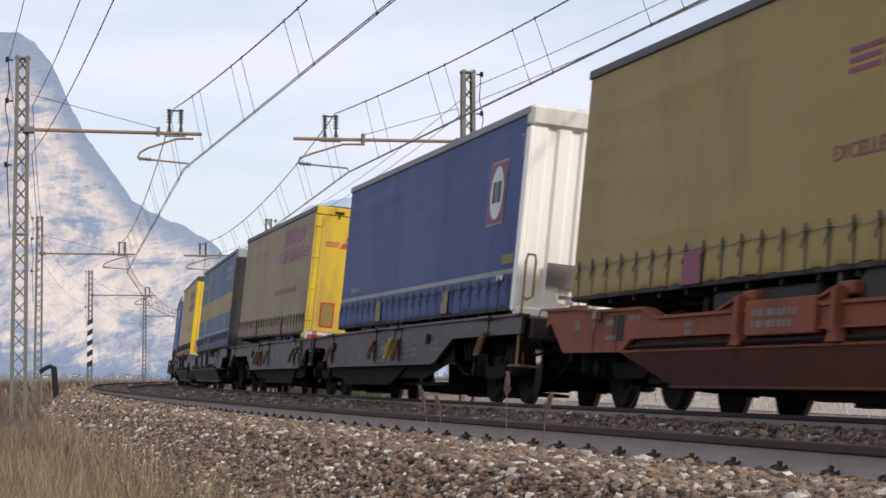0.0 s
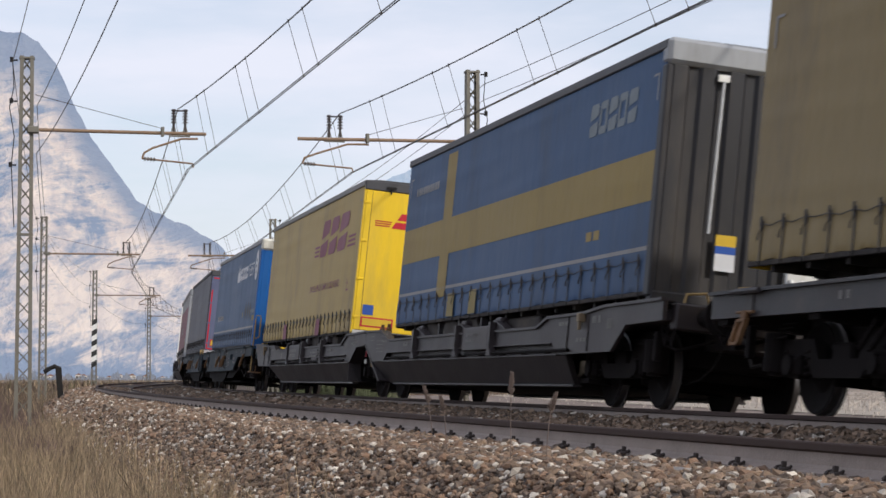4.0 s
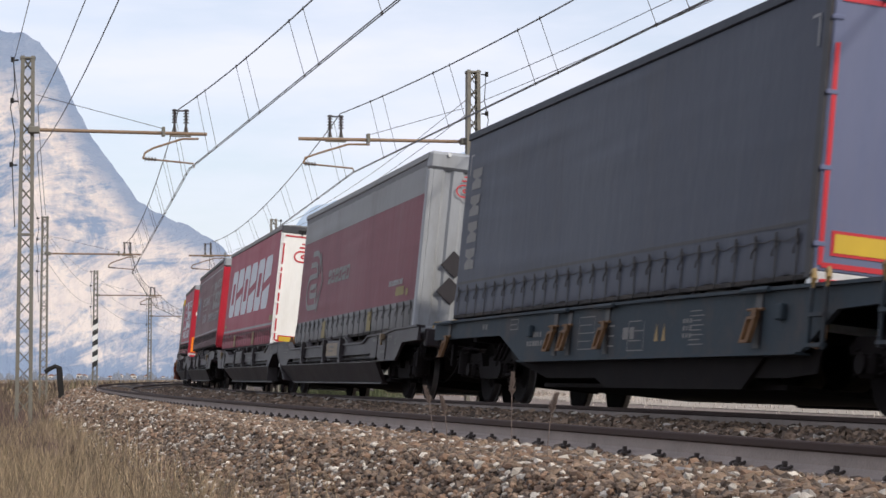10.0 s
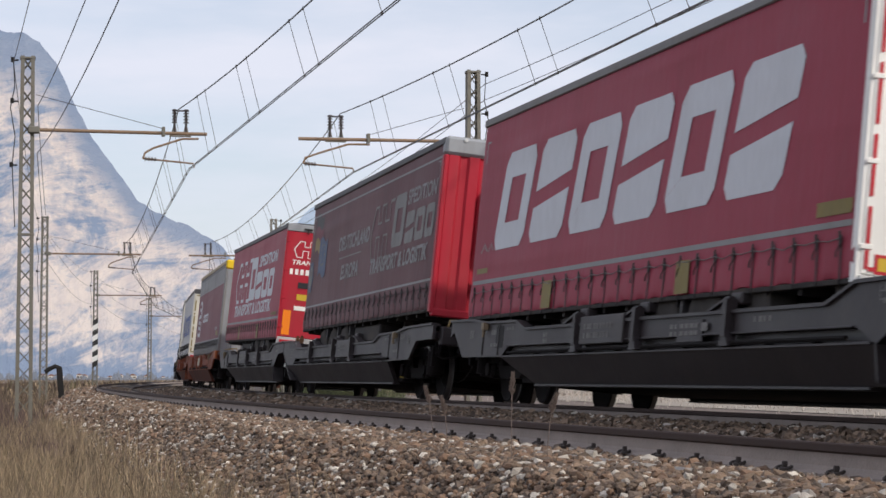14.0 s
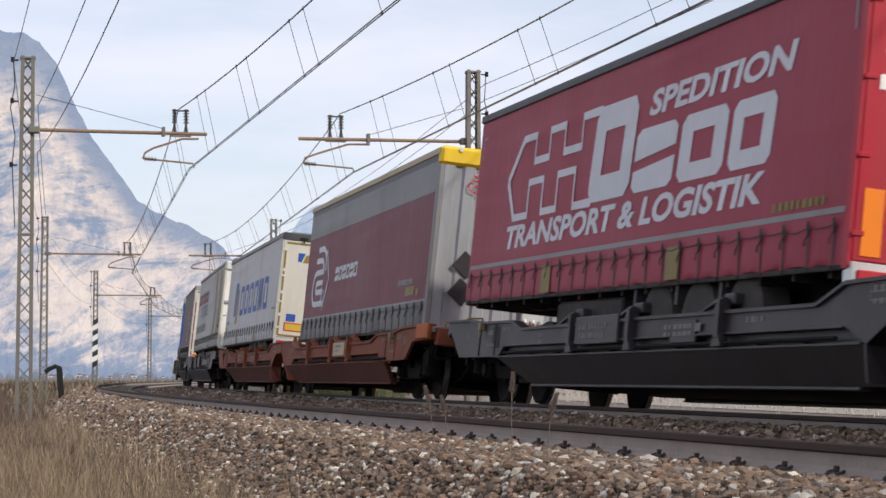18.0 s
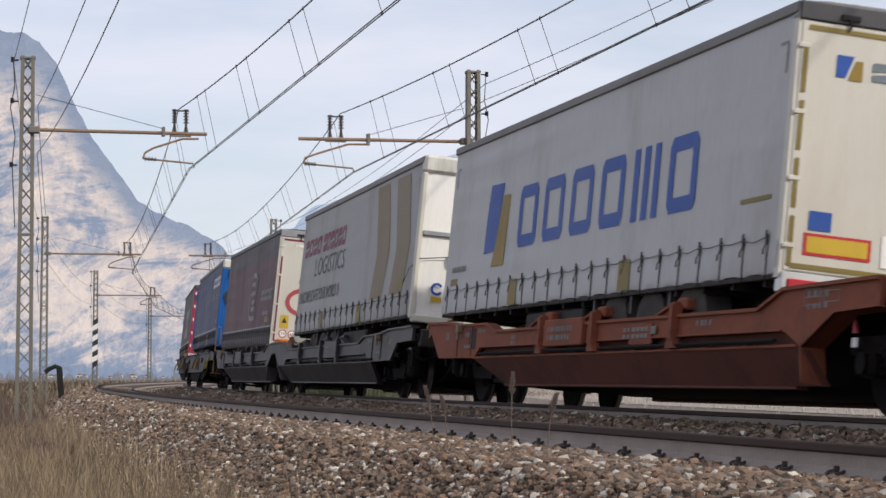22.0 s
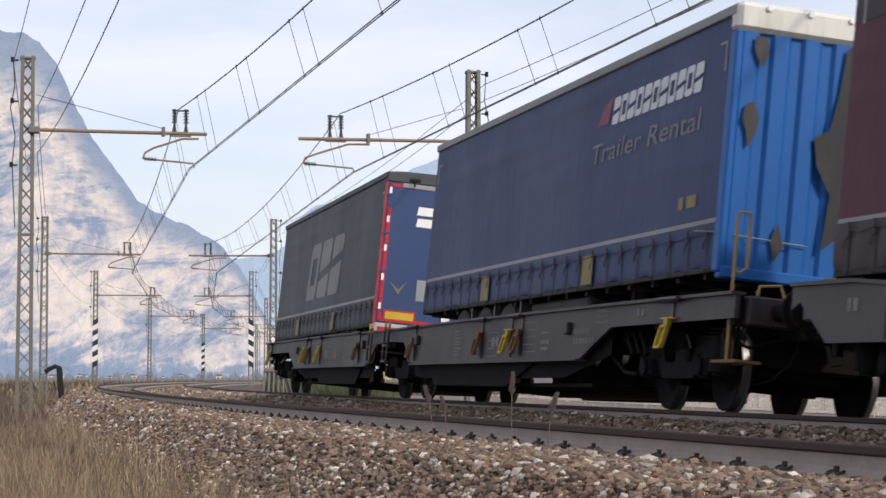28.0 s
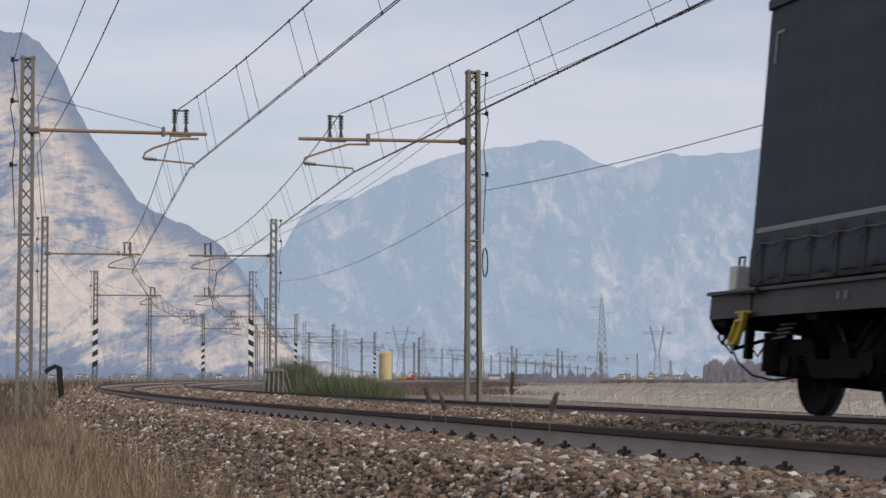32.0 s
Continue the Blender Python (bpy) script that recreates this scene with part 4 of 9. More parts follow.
def trailer(no, label, s, L, zt, zb, dz, side_m, roof_m=None, rail_m=None, pleat=0.003, straps=24, line=None, line_w=0.07, hem_m=None, patches=(3.9, 9.2), patch_m=None,
            end=None, art=None, seed=0):
    """A curtain-sided semi-trailer; odd ones stand with their front towards the camera."""
    door_near = no % 2 == 0
    root = empty("curtain_trailer")
    tagged(root, label, "semi-trailer", TRAIN_GROUP)
    H = zt - zb
    rail_h = 0.12
    running_gear(root, L, zb, door_near)
    roof_parts(root, L, zb, H, roof_m or M_ROOFDARK, rail_m or M_ROOFDARK, rail_h)
    top = H - rail_h + 0.01
    if hem_m is not None:
        curtain("side_curtain", L, zb, 0.47, top, 1.262, side_m, root, seed, pleat)
        curtain("curtain_hem", L, zb, 0.0, 0.475, 1.264, hem_m, root, seed, 0.008, 0.03, nz=6, straps=straps)
    else:
        curtain("side_curtain", L, zb, 0.0, top, 1.262, side_m, root, seed, max(0.004, pleat), 0.03, nz=16, straps=straps)
    curtain("side_curtain", L, zb, 0.0, top, -1.262, side_m, root, seed + 3, pleat, 0.03, sgn=-1, nz=4)
    for i in range(straps):
        o = new("tension_strap", STRAP)
        o.parent = root
        x = 0.32 + (L - 0.64) * i / (straps - 1)
        lean = 4 * math.sin(i * 12.9 + seed * 5.1)
        o.matrix_basis = pose(x, 1.275, zb + 0.02, 0, lean, 0)
    bm = B()
    box(bm, 0.03, L - 0.03, 1.235, 1.268, zb - 0.035, zb + 0.02, 0.008)
    part("side_rail", bm, M_CHASSIS, root)
    # the customs cord runs from strap to strap
    cord = []
    for i in range(straps * 2 - 1):
        x = 0.32 + (L - 0.64) * i / (straps * 2 - 2)
        cord.append((x, 1.296, zb + 0.39 - (0.028 + 0.012 * math.sin(i * 7.3 + seed)) * (i % 2)))
    bm = B()
    tube(bm, cord, 0.006, 4)
    part("customs_cord", bm, M_PRINT_GREY if seed % 4 == 1 else M_STRAP, root)
    side = Face("side", L, zb)
    if line is not None:
        decal("pale_line", [rect(0.12, 0.50, L - 0.15, 0.50 + line_w)], side, line, root, 0.012)
    for a in patches:
        decal("curtain_patch", [rect(a, 0.03, a + 0.42, 0.40)], side, patch_m or M_PATCH, root, 0.040)
    for a in (0.22, L - 0.42):
        decal("corner_mark", [rect(a, H - 0.40, a + 0.2, H - 0.37), rect(a + (0.16 if a > 1 else 0.0), H - 0.70, a + (0.2 if a > 1 else 0.04), H - 0.37)], side, M_LINE, root)
    bm = B()
    box(bm, L - 0.06, L, -1.25, 1.25, zb - 0.04, zt - 0.05, 0.02)
    part("front_wall" if door_near else "rear_wall", bm, side_m if end is None else end, root)
    face = Face("end", L, zb, x=-0.036)
    if art:
        art(root, side, face, L, zb, H)
    MOVERS.append((root, s, L, dz))
    return root


def placard(root, face, a, b, r=0.26, material=None):
    bm = B()
    box(bm, -r, r, -0.012, 0.012, -r, r, 0.01)
    m = Matrix.Translation(face.at(a, b, 0.03)) @ pose(0, 0, 0, 0, 0, 90) @ pose(0, 0, 0, 0, 52, 0)
    o = part("folding_placard", bm, material or M_PLACARD, root, "folded metal hazard placard")
    o.matrix_basis = m


def reflector(root, face, a, b, w=0.62, h=0.2):
    decal("reflector_border", [rect(a, b, a + w, b + h)], face, M_RED_BRIGHT, root, 0.006)
    decal("reflector_plate", [rect(a + 0.035, b + 0.03, a + w - 0.035, b + h - 0.03)], face, M_PLATE_Y, root, 0.010)


def outline_tape(root, face, H, material, w=0.045, dashes=5):
    """Reflecting tape round the doors."""
    polys = [rect(0.10, H - 0.29, 2.45, H - 0.29 + w), rect(0.10, 0.08, 2.45, 0.08 + w)]
    n = dashes
    step = (H - 0.45) / n
    for i in range(n):
        polys.append(rect(0.06, 0.10 + i * step, 0.06 + w, 0.10 + (i + 0.86) * step))
        polys.append(rect(2.44, 0.10 + i * step, 2.44 + w, 0.10 + (i + 0.86) * step))
    decal("reflecting_tape", polys, face, material, root, 0.008)


def art_yellow(root, side, face, L, zb, H):
    polys = []
    for k, (x, w) in enumerate(((8.42, 0.98), (9.62, 0.98), (10.82, 1.08))):
        sl = 0.36

        def p(u, v):
            return (x + u * w + sl * v * 0.80, 1.76 + v * 0.80)
        polys += split_block(p, 0.5)
    for k in range(3):
        polys.append(rect(7.72, 1.80 + 0.095 * k, 8.36 + 0.03 * k, 1.85 + 0.095 * k))
        polys.append(rect(12.18 + 0.05 * k, 1.78 + 0.095 * k, 13.12, 1.83 + 0.095 * k))
    decal("company_mark", polys, side, M_RED_INK, root, 0.014, "faded red company mark as plain slanted blocks")
    lettering("EXCELLENCE. SIMPLY DELIVERED.", side, 7.54, 1.0, 4.12, 0.145, M_RED_INK, root, 0.0, 0.004)
    decal("curtain_patch", [rect(a, 0.0, a + 0.55, 0.36) for a in (3.95, 9.1)], side, M_RED_INK, root, 0.042)
    decal("small_mark", [rect(12.55, 0.86, 12.8, 0.90), rect(12.55, 0.90, 12.59, 1.1), rect(12.62, 1.0, 12.72, 1.04)], side, M_RED_INK, root)
    door = M_YELLOW_DOOR_WORN if zb > 1.3 else M_YELLOW_DOOR
    doors_end(root, L, zb, H, door, door, door if zb > 1.34 else M_ROOFDARK)
    ink = M_RED_FADED if zb > 1.3 else M_RED_BRIGHT
    polys = []
    for k in range(3):
        x = 0.60 + k * 0.46
        sl = 0.6
        polys += [rect(x, H - 0.92, x + 0.36, H - 0.79, sl), rect(x + 0.10, H - 0.75, x + 0.46, H - 0.61, sl)]
        polys.append(rect(0.26, H - 0.90 + 0.045 * k, 0.56 + 0.02 * k, H - 0.88 + 0.045 * k))
        polys.append(rect(2.02 + 0.02 * k, H - 0.90 + 0.045 * k, 2.34, H - 0.88 + 0.045 * k))
    decal("company_mark", polys, face, ink, root, 0.006, "red company mark as plain slanted blocks")
    bars(face, 1.36, 0.86, 0.9, 0.12, 8, ink, root, 0.006)
    if zb > 1.3:
        decal("reflector_border", [rect(0.30, 0.16, 0.62, 0.72)], face, M_RED_BRIGHT, root, 0.006)
        decal("reflector_plate", [rect(0.335, 0.195, 0.585, 0.685)], face, M_PRINT_OCHRE, root, 0.010, "faded upright reflector plate")
    else:
        reflector(root, face, 0.16, 0.12, 0.66, 0.20)
        decal("sticker", [rect(0.18, 0.36, 0.40, 0.56)], face, M_PRINT_BLUE, root, 0.006, "small blue sticker")
        decal("white_plate", [rect(1.05, 0.20, 1.28, 0.48)], face, M_WHITEDOOR, root, 0.010)
    for y in (0.15, 1.22, 1.30, 2.40):
        decal("door_seam", [rect(y, 0.06, y + 0.012, H - 0.22)], face, M_PRINT_OCHRE, root, 0.004)


def art_navy(root, side, face, L, zb, H):
    decal("badge", [rect(11.56, 1.27, 12.52, 2.23, 0.06)], side, M_LINE, root, 0.014, "square company badge with a white oval")
    decal("badge_field", [rect(11.60, 1.30, 12.48, 2.20, 0.06)], side, M_RED_INK, root, 0.018)
    decal("badge_oval", [oval(12.06, 1.75, 0.37, 0.40)], side, M_PRINT_WHITE, root, 0.022)
    decal("badge_blocks", [rect(11.83, 1.60, 11.98, 1.92), rect(12.02, 1.60, 12.10, 1.92), rect(12.14, 1.60, 12.30, 1.92)], side, M_PRINT_BLACK, root, 0.026)
    decal("yellow_label", [rect(12.69, 0.65, 13.34, 0.79)], side, M_PATCH, root, 0.016)
    decal("paper_label", [rect(12.55, 0.42, 12.9, 0.49)], side, M_PRINT_WHITE, root, 0.03)
    bars(side, 1.1, 0.66, 0.8, 0.10, 6, M_PRINT_STEEL, root)
    front_end(root, L, zb, H, M_WHITEDOOR, M_ROOFWHITE, M_WHITEDOOR, knobs=False)
    rod_vents = [rect(0.62, 0.18, 0.92, 0.24), rect(0.98, 0.18, 1.28, 0.24)]
    decal("vent_slot", rod_vents, face, M_PRINT_GREY, root, 0.08)
    decal("grey_panel", [rect(0.42, 0.35, 0.9, 0.68)], face, M_PRINT_GREY, root, 0.06)


def art_cross(root, side, face, L, zb, H):
    decal("yellow_stripe", [rect(0.10, 1.08, L - 0.08, 1.68)], side, M_PRINT_OCHRE, root, 0.012, "faded yellow band across the blue curtain")
    decal("yellow_stripe", [rect(2.93, 0.38, 3.55, 1.08), rect(2.93, 1.68, 3.55, H - 0.2)], side, M_PRINT_OCHRE, root, 0.012)
    brand(side, 10.72, 2.12, 1.9, 0.42, 5, M_PRINT_STEEL, root, 0.1)
    bars(side, 0.75, 2.25, 1.7, 0.13, 10, M_LINE, root)
    bars(side, 11.0, 0.75, 0.6, 0.12, 2, M_PRINT_OCHRE, root)
    front_end(root, L, zb, H, M_BLACKWALL, M_DIRTYWHITE, M_BLACKWALL, knobs=False)
    bm = B()
    rod(bm, (-0.08, 0.62, zb + 0.75), (-0.08, 0.58, zb + H - 0.38), 0.018, 6)
    box(bm, -0.10, -0.06, 0.52, 0.66, zb + H - 0.44, zb + H - 0.36)
    part("roof_pole", bm, M_ALU, root)
    decal("yellow_label", [rect(0.75, 0.62, 1.0, 0.75)], face, M_PLATE_Y, root, 0.06)
    decal("blue_label", [rect(0.75, 0.53, 1.0, 0.62)], face, M_PRINT_BLUE, root, 0.06)
    decal("white_label", [rect(0.75, 0.33, 1.0, 0.53)], face, M_PRINT_WHITE, root, 0.06)


def art_fleet(root, side, face, L, zb, H):
    decal("crown_mark", [[(7.0, 1.98), (7.8, 1.96), (7.88, 2.32), (7.70, 2.22), (7.62, 2.50), (7.46, 2.26), (7.34, 2.52), (7.24, 2.24), (7.05, 2.38)]], side, M_PRINT_WHITE, root, 0.014, "white pointed emblem")
    brand(side, 7.86, 2.0, 2.26, 0.36, 5, M_PRINT_WHITE, root, 0.15, 0.10)
    lettering("FLEET", side, 10.39, 2.03, 1.5, 0.36, M_PRINT_WHITE, root, 0.1, 0.0)
    decal("round_badge", [oval(12.54, 2.27, 0.40, 0.43)], side, M_PRINT_WHITE, root, 0.014, "white disc with dark bars")
    decal("badge_bars", [rect(12.36, 2.03 + 0.17 * k, 12.62, 2.11 + 0.17 * k, 0.4) for k in range(3)], side, M_PRINT_STEEL, root, 0.018)
    bars(side, 1.22, 0.90, 2.1, 0.15, 13, M_LINE, root)
    bars(side, 11.95, 0.92, 1.15, 0.09, 9, M_PRINT_STEEL, root)
    decal("yellow_label", [rect(12.59, 0.70, 13.26, 0.84), rect(9.75, 0.85, 9.9, 1.03)], side, M_PATCH, root)
    decal("scuff_marks", [[(10.35 + 0.65 * k, 1.0), (10.6 + 0.65 * k, 0.72), (10.85 + 0.65 * k, 0.98), (10.62 + 0.65 * k, 1.30)] for k in range(3)], side, M_DARKGREY, root, 0.013, "dark worn scuffs in the curtain")
    front_end(root, L, zb, H, M_BRIGHTBLUE, M_ROOFWHITE, M_BRIGHTBLUE)
    bars(face, 0.55, 0.86, 0.34, 0.11, 4, M_PRINT_WHITE, root, 0.07)
    bm = B()
    rod(bm, (-0.22, 0.72, zb + 0.62), (-0.22, 0.15, zb + 0.62), 0.20, 14)
    part("air_tank", bm, M_DARK, root, "black cylinder tank on the front wall")
    decal("yellow_label", [rect(0.72, -0.06, 1.05, 0.06)], face, M_PLATE_Y, root, 0.10)


def art_slate(root, side, face, L, zb, H):
    polys = []
    for k in range(4):
        b = 0.72 + 0.42 * k
        polys.append([(0.42, b), (0.98, b), (0.98, b + 0.12), (0.75, b + 0.16), (0.98, b + 0.20), (0.98, b + 0.32), (0.42, b + 0.32), (0.42, b + 0.22), (0.60, b + 0.16), (0.42, b + 0.10)])
    decal("company_mark", polys, side, M_PRINT_GREY, root, 0.014, "upright company mark as plain pale blocks")
    doors_end(root, L, zb, H, M_PLUMDOOR, M_DARKGREY, M_ROOFDARK)
    outline_tape(root, face, H, M_RED_BRIGHT, 0.05, 1)
    reflector(root, face, 0.18, 0.20, 0.85, 0.24)
    decal("white_plate", [rect(2.0, 0.05, 2.3, 0.30)], face, M_WHITEDOOR, root, 0.010)


def looped(top_m, hem_print, a0, mark_m, word_at, front):
    def art(root, side, face, L, zb, H):
        decal("top_band", [rect(0.04, 2.32, L - 0.04, H - 0.11)], side, top_m, root, 0.011, "pale band along the top of the curtain")
        if top_m is M_GREYTARP:
            low = [(0.05 + (L - 0.1) * k / 180, H - 0.23 - 0.03 * noise.noise((k * 0.5, L * 7, 3.1)) - 0.018 * noise.noise((k * 1.7, L * 3, 8.1))) for k in range(181)]
            decal("soot_edge", [[p, q, (q[0], H - 0.115), (p[0], H - 0.115)] for p, q in zip(low[:-1], low[1:])], side, M_TOPDIRT, root, 0.0135, "uneven sooty edge under the roof")
        if hem_print is not None:
            decal("hem_line", [rect(0.05, 0.46, L - 0.05, 0.50)], side, hem_print, root, 0.013)
        # the emblem stands on its end, its arrow to the right
        loop_mark(side, a0, 0.60, 2.15, 1.48, mark_m, root, 0.016, 0.085)
        brand(side, word_at, 1.20, 2.65, 0.30, 6, mark_m, root, 0.12, 0.12)
        bars(side, L - 2.6, 0.80, 1.3, 0.10, 9, M_LINE, root)
        decal("yellow_label", [rect(L - 1.9, 0.60, L - 1.15, 0.76), rect(L - 1.0, 0.58, L - 0.8, 0.70)], side, M_PATCH, root)
        if front == "silver":
            front_end(root, L, zb, H, M_DIRTYWHITE, M_DIRTYWHITE, M_DIRTYWHITE)
        elif front == "yellowcap":
            front_end(root, L, zb, H, M_DIRTYWHITE, M_ROOFYELLOW, M_GREYTARP)
        else:
            doors_end(root, L, zb, H, M_CREAM, M_CREAM, M_DIRTYWHITE)
            outline_tape(root, face, H, M_RED_INK, 0.045, 1)
            loop_mark(face, 0.30, 0.68, 1.95, 1.28, M_RED_FADED, root, 0.008, 0.085)
            placard(root, face, 0.78, 0.28, 0.19)
            placard(root, face, 1.36, 0.24, 0.19)
            for k, sp in enumerate(("70", "80")):
                decal("speed_sign", [oval(0.30 + 0.24 * k, 0.30, 0.105, 0.105)], face, M_RED_BRIGHT, root, 0.007, "round speed limit sticker")
                decal("speed_field", [oval(0.30 + 0.24 * k, 0.30, 0.082, 0.082)], face, M_WHITEDOOR, root, 0.009)
                lettering(sp, face, 0.245 + 0.24 * k, 0.265, 0.11, 0.07, M_PRINT_BLACK, root, 0, 0.0, 0.011)
            decal("warning_label", [rect(0.20, 0.44, 0.42, 0.78)], face, M_PLATE_Y, root, 0.007, "yellow warning label with a dark triangle")
            decal("warning_triangle", [[(0.24, 0.58), (0.38, 0.58), (0.31, 0.72)]], face, M_PRINT_BLACK, root, 0.010)
            decal("reflector_plate", [rect(0.16, 0.02, 0.62, 0.16)], face, M_PLATE_O, root, 0.008)
            bars(face, 0.42, H - 0.45, 0.34, 0.07, 6, M_WHITEDOOR, root, 0.009)
        if front != "doors":
            loop_mark(face, 0.50, H - 0.78, 0.55, 0.42, M_RED_BRIGHT, root, 0.055, 0.055)
            brand(face, 1.25, H - 0.66, 0.75, 0.16, 6, M_RED_BRIGHT, root, 0.1, 0.12, 0.055)
            bars(face, 1.1, H - 1.25, 0.8, 0.22, 6, M_RED_BRIGHT, root, 0.055)
            placard(root, face, 0.60, 1.12, 0.17, M_DARKGREY)
            placard(root, face, 0.56, 0.66, 0.17, M_DARKGREY)
    return art


def art_bigword(root, side, face, L, zb, H):
    polys = []
    sl = 0.30
    step, w = 1.83, 1.55
    for k in range(6):
        x, b, h = 1.08 + k * step, 0.98, 1.42

        def p(u, v):
            return (x + u * w + sl * v * h, b + v * h)
        polys += ring_block(p) if k % 2 == 0 else split_block(p, 0.5)
    decal("company_mark", polys, side, M_PRINT_WHITE, root, 0.014, "large pale company mark as plain rounded blocks")
    decal("yellow_label", [rect(12.72, 0.62, 13.5, 0.76), rect(0.3, 0.66, 0.9, 0.74)], side, M_PATCH, root)
    decal("outline_diamonds", stroke([(0.45, 0.98), (0.62, 1.10), (0.79, 0.98)], 0.03) + stroke([(0.85, 0.98), (1.0, 1.10), (1.1, 0.98)], 0.03), side, M_LINE, root)
    doors_end(root, L, zb, H, M_WHITEDOOR, M_WHITEDOOR, M_ROOFDARK)
    outline_tape(root, face, H, M_RED_BRIGHT, 0.04, 4)
    loop_mark(face, 0.36, H - 0.98, 0.85, 0.56, M_RED_BRIGHT, root, 0.008, 0.075)
    brand(face, 1.36, H - 0.83, 0.8, 0.17, 6, M_RED_BRIGHT, root, 0.1, 0.12, 0.008)
    reflector(root, face, 0.16, 0.06, 0.58, 0.18)
    placard(root, face, 0.86, 0.32, 0.15)
    placard(root, face, 1.42, 0.30, 0.15)


def art_dark_comb(root, side, face, L, zb, H):
    polys = []
    for x, w, h in ((9.6, 1.05, 0.97), (10.8, 0.75, 0.57), (11.65, 0.75, 0.57), (12.5, 0.68, 0.57)):
        def p(u, v):
            return (x + u * w + 0.12 * v * h, 1.28 + v * h)
        polys += ring_block(p) if h > 0.9 or x > 11 else split_block(p, 0.5)
    decal("company_mark", polys, side, M_PRINT_GREY, root, 0.014, "company mark as plain blocks")
    comb_mark(side, 7.5, 1.12, 2.2, 1.1, M_PRINT_GREY, root)
    lettering("SPEDITION", side, 10.85, 1.98, 2.4, 0.28, M_LINE, root, 0.15, 0.02)
    lettering("DEUTSCHLAND", side, 3.9, 1.56, 3.45, 0.32, M_LINE, root, 0.1, 0.03)
    lettering("EUROPA", side, 4.4, 0.94, 2.0, 0.32, M_LINE, root, 0.1, 0.03)
    lettering("TRANSPORT & LOGISTIK", side, 7.7, 0.88, 5.2, 0.30, M_LINE, root, 0.15, 0.035)
    def waved(a0, a1, b0, b1):
        up = [(a0 + (a1 - a0) * i / 10, b1 + 0.07 * math.sin(i * 0.62)) for i in range(11)]
        return [(a, b - (b1 - b0)) for a, b in up] + up[::-1]
    decal("flag_band", [waved(0.55, 1.55, 2.30, 2.58)], side, M_DARKGREY, root, 0.013, "faded black band of a printed flag")
    decal("flag_band", [waved(0.58, 1.58, 2.02, 2.30)], side, M_WINE, root, 0.013, "faded red band of a printed flag")
    decal("flag_band", [waved(0.61, 1.61, 1.74, 2.02)], side, M_PRINT_OCHRE, root, 0.013, "faded gold band of a printed flag")
    decal("blue_flag", [waved(1.30, 2.32, 1.18, 2.0)], side, M_PRINT_FLAG, root, 0.016, "faded blue printed flag")
    decal("flag_dots", [oval(1.81 + 0.24 * math.cos(i * math.pi / 6), 1.64 + 0.24 * math.sin(i * math.pi / 6), 0.03, 0.03, 6) for i in range(12)], side, M_PATCH, root, 0.019)
    decal("hexagon_badge", [oval(0.42, 1.20, 0.34, 0.40, 6)], side, M_PRINT_FLAG, root, 0.013, "hexagonal badge")
    decal("badge_field", [oval(0.42, 1.20, 0.22, 0.26)], side, M_PRINT_GREY, root, 0.016)
    decal("pale_line", [rect(4.0, 1.40, 6.6, 1.43)], side, M_PRINT_GREY, root)
    decal("pale_line", [rect(0.1, H - 0.34, L - 0.1, H - 0.30)], side, M_LINE, root)
    front_end(root, L, zb, H, M_REDWALL, M_DIRTYWHITE, M_REDWALL)
    bm = B()
    box(bm, -0.34, -0.06, -1.1, 0.5, zb + 1.0, zb + 2.2, 0.04)
    part("front_cabinet", bm, M_REDWALL, root, "red cabinet on the front wall")
    decal("yellow_label", [rect(0.66, 0.35, 1.0, 0.6)], face, M_PRINT_GREY, root, 0.08)


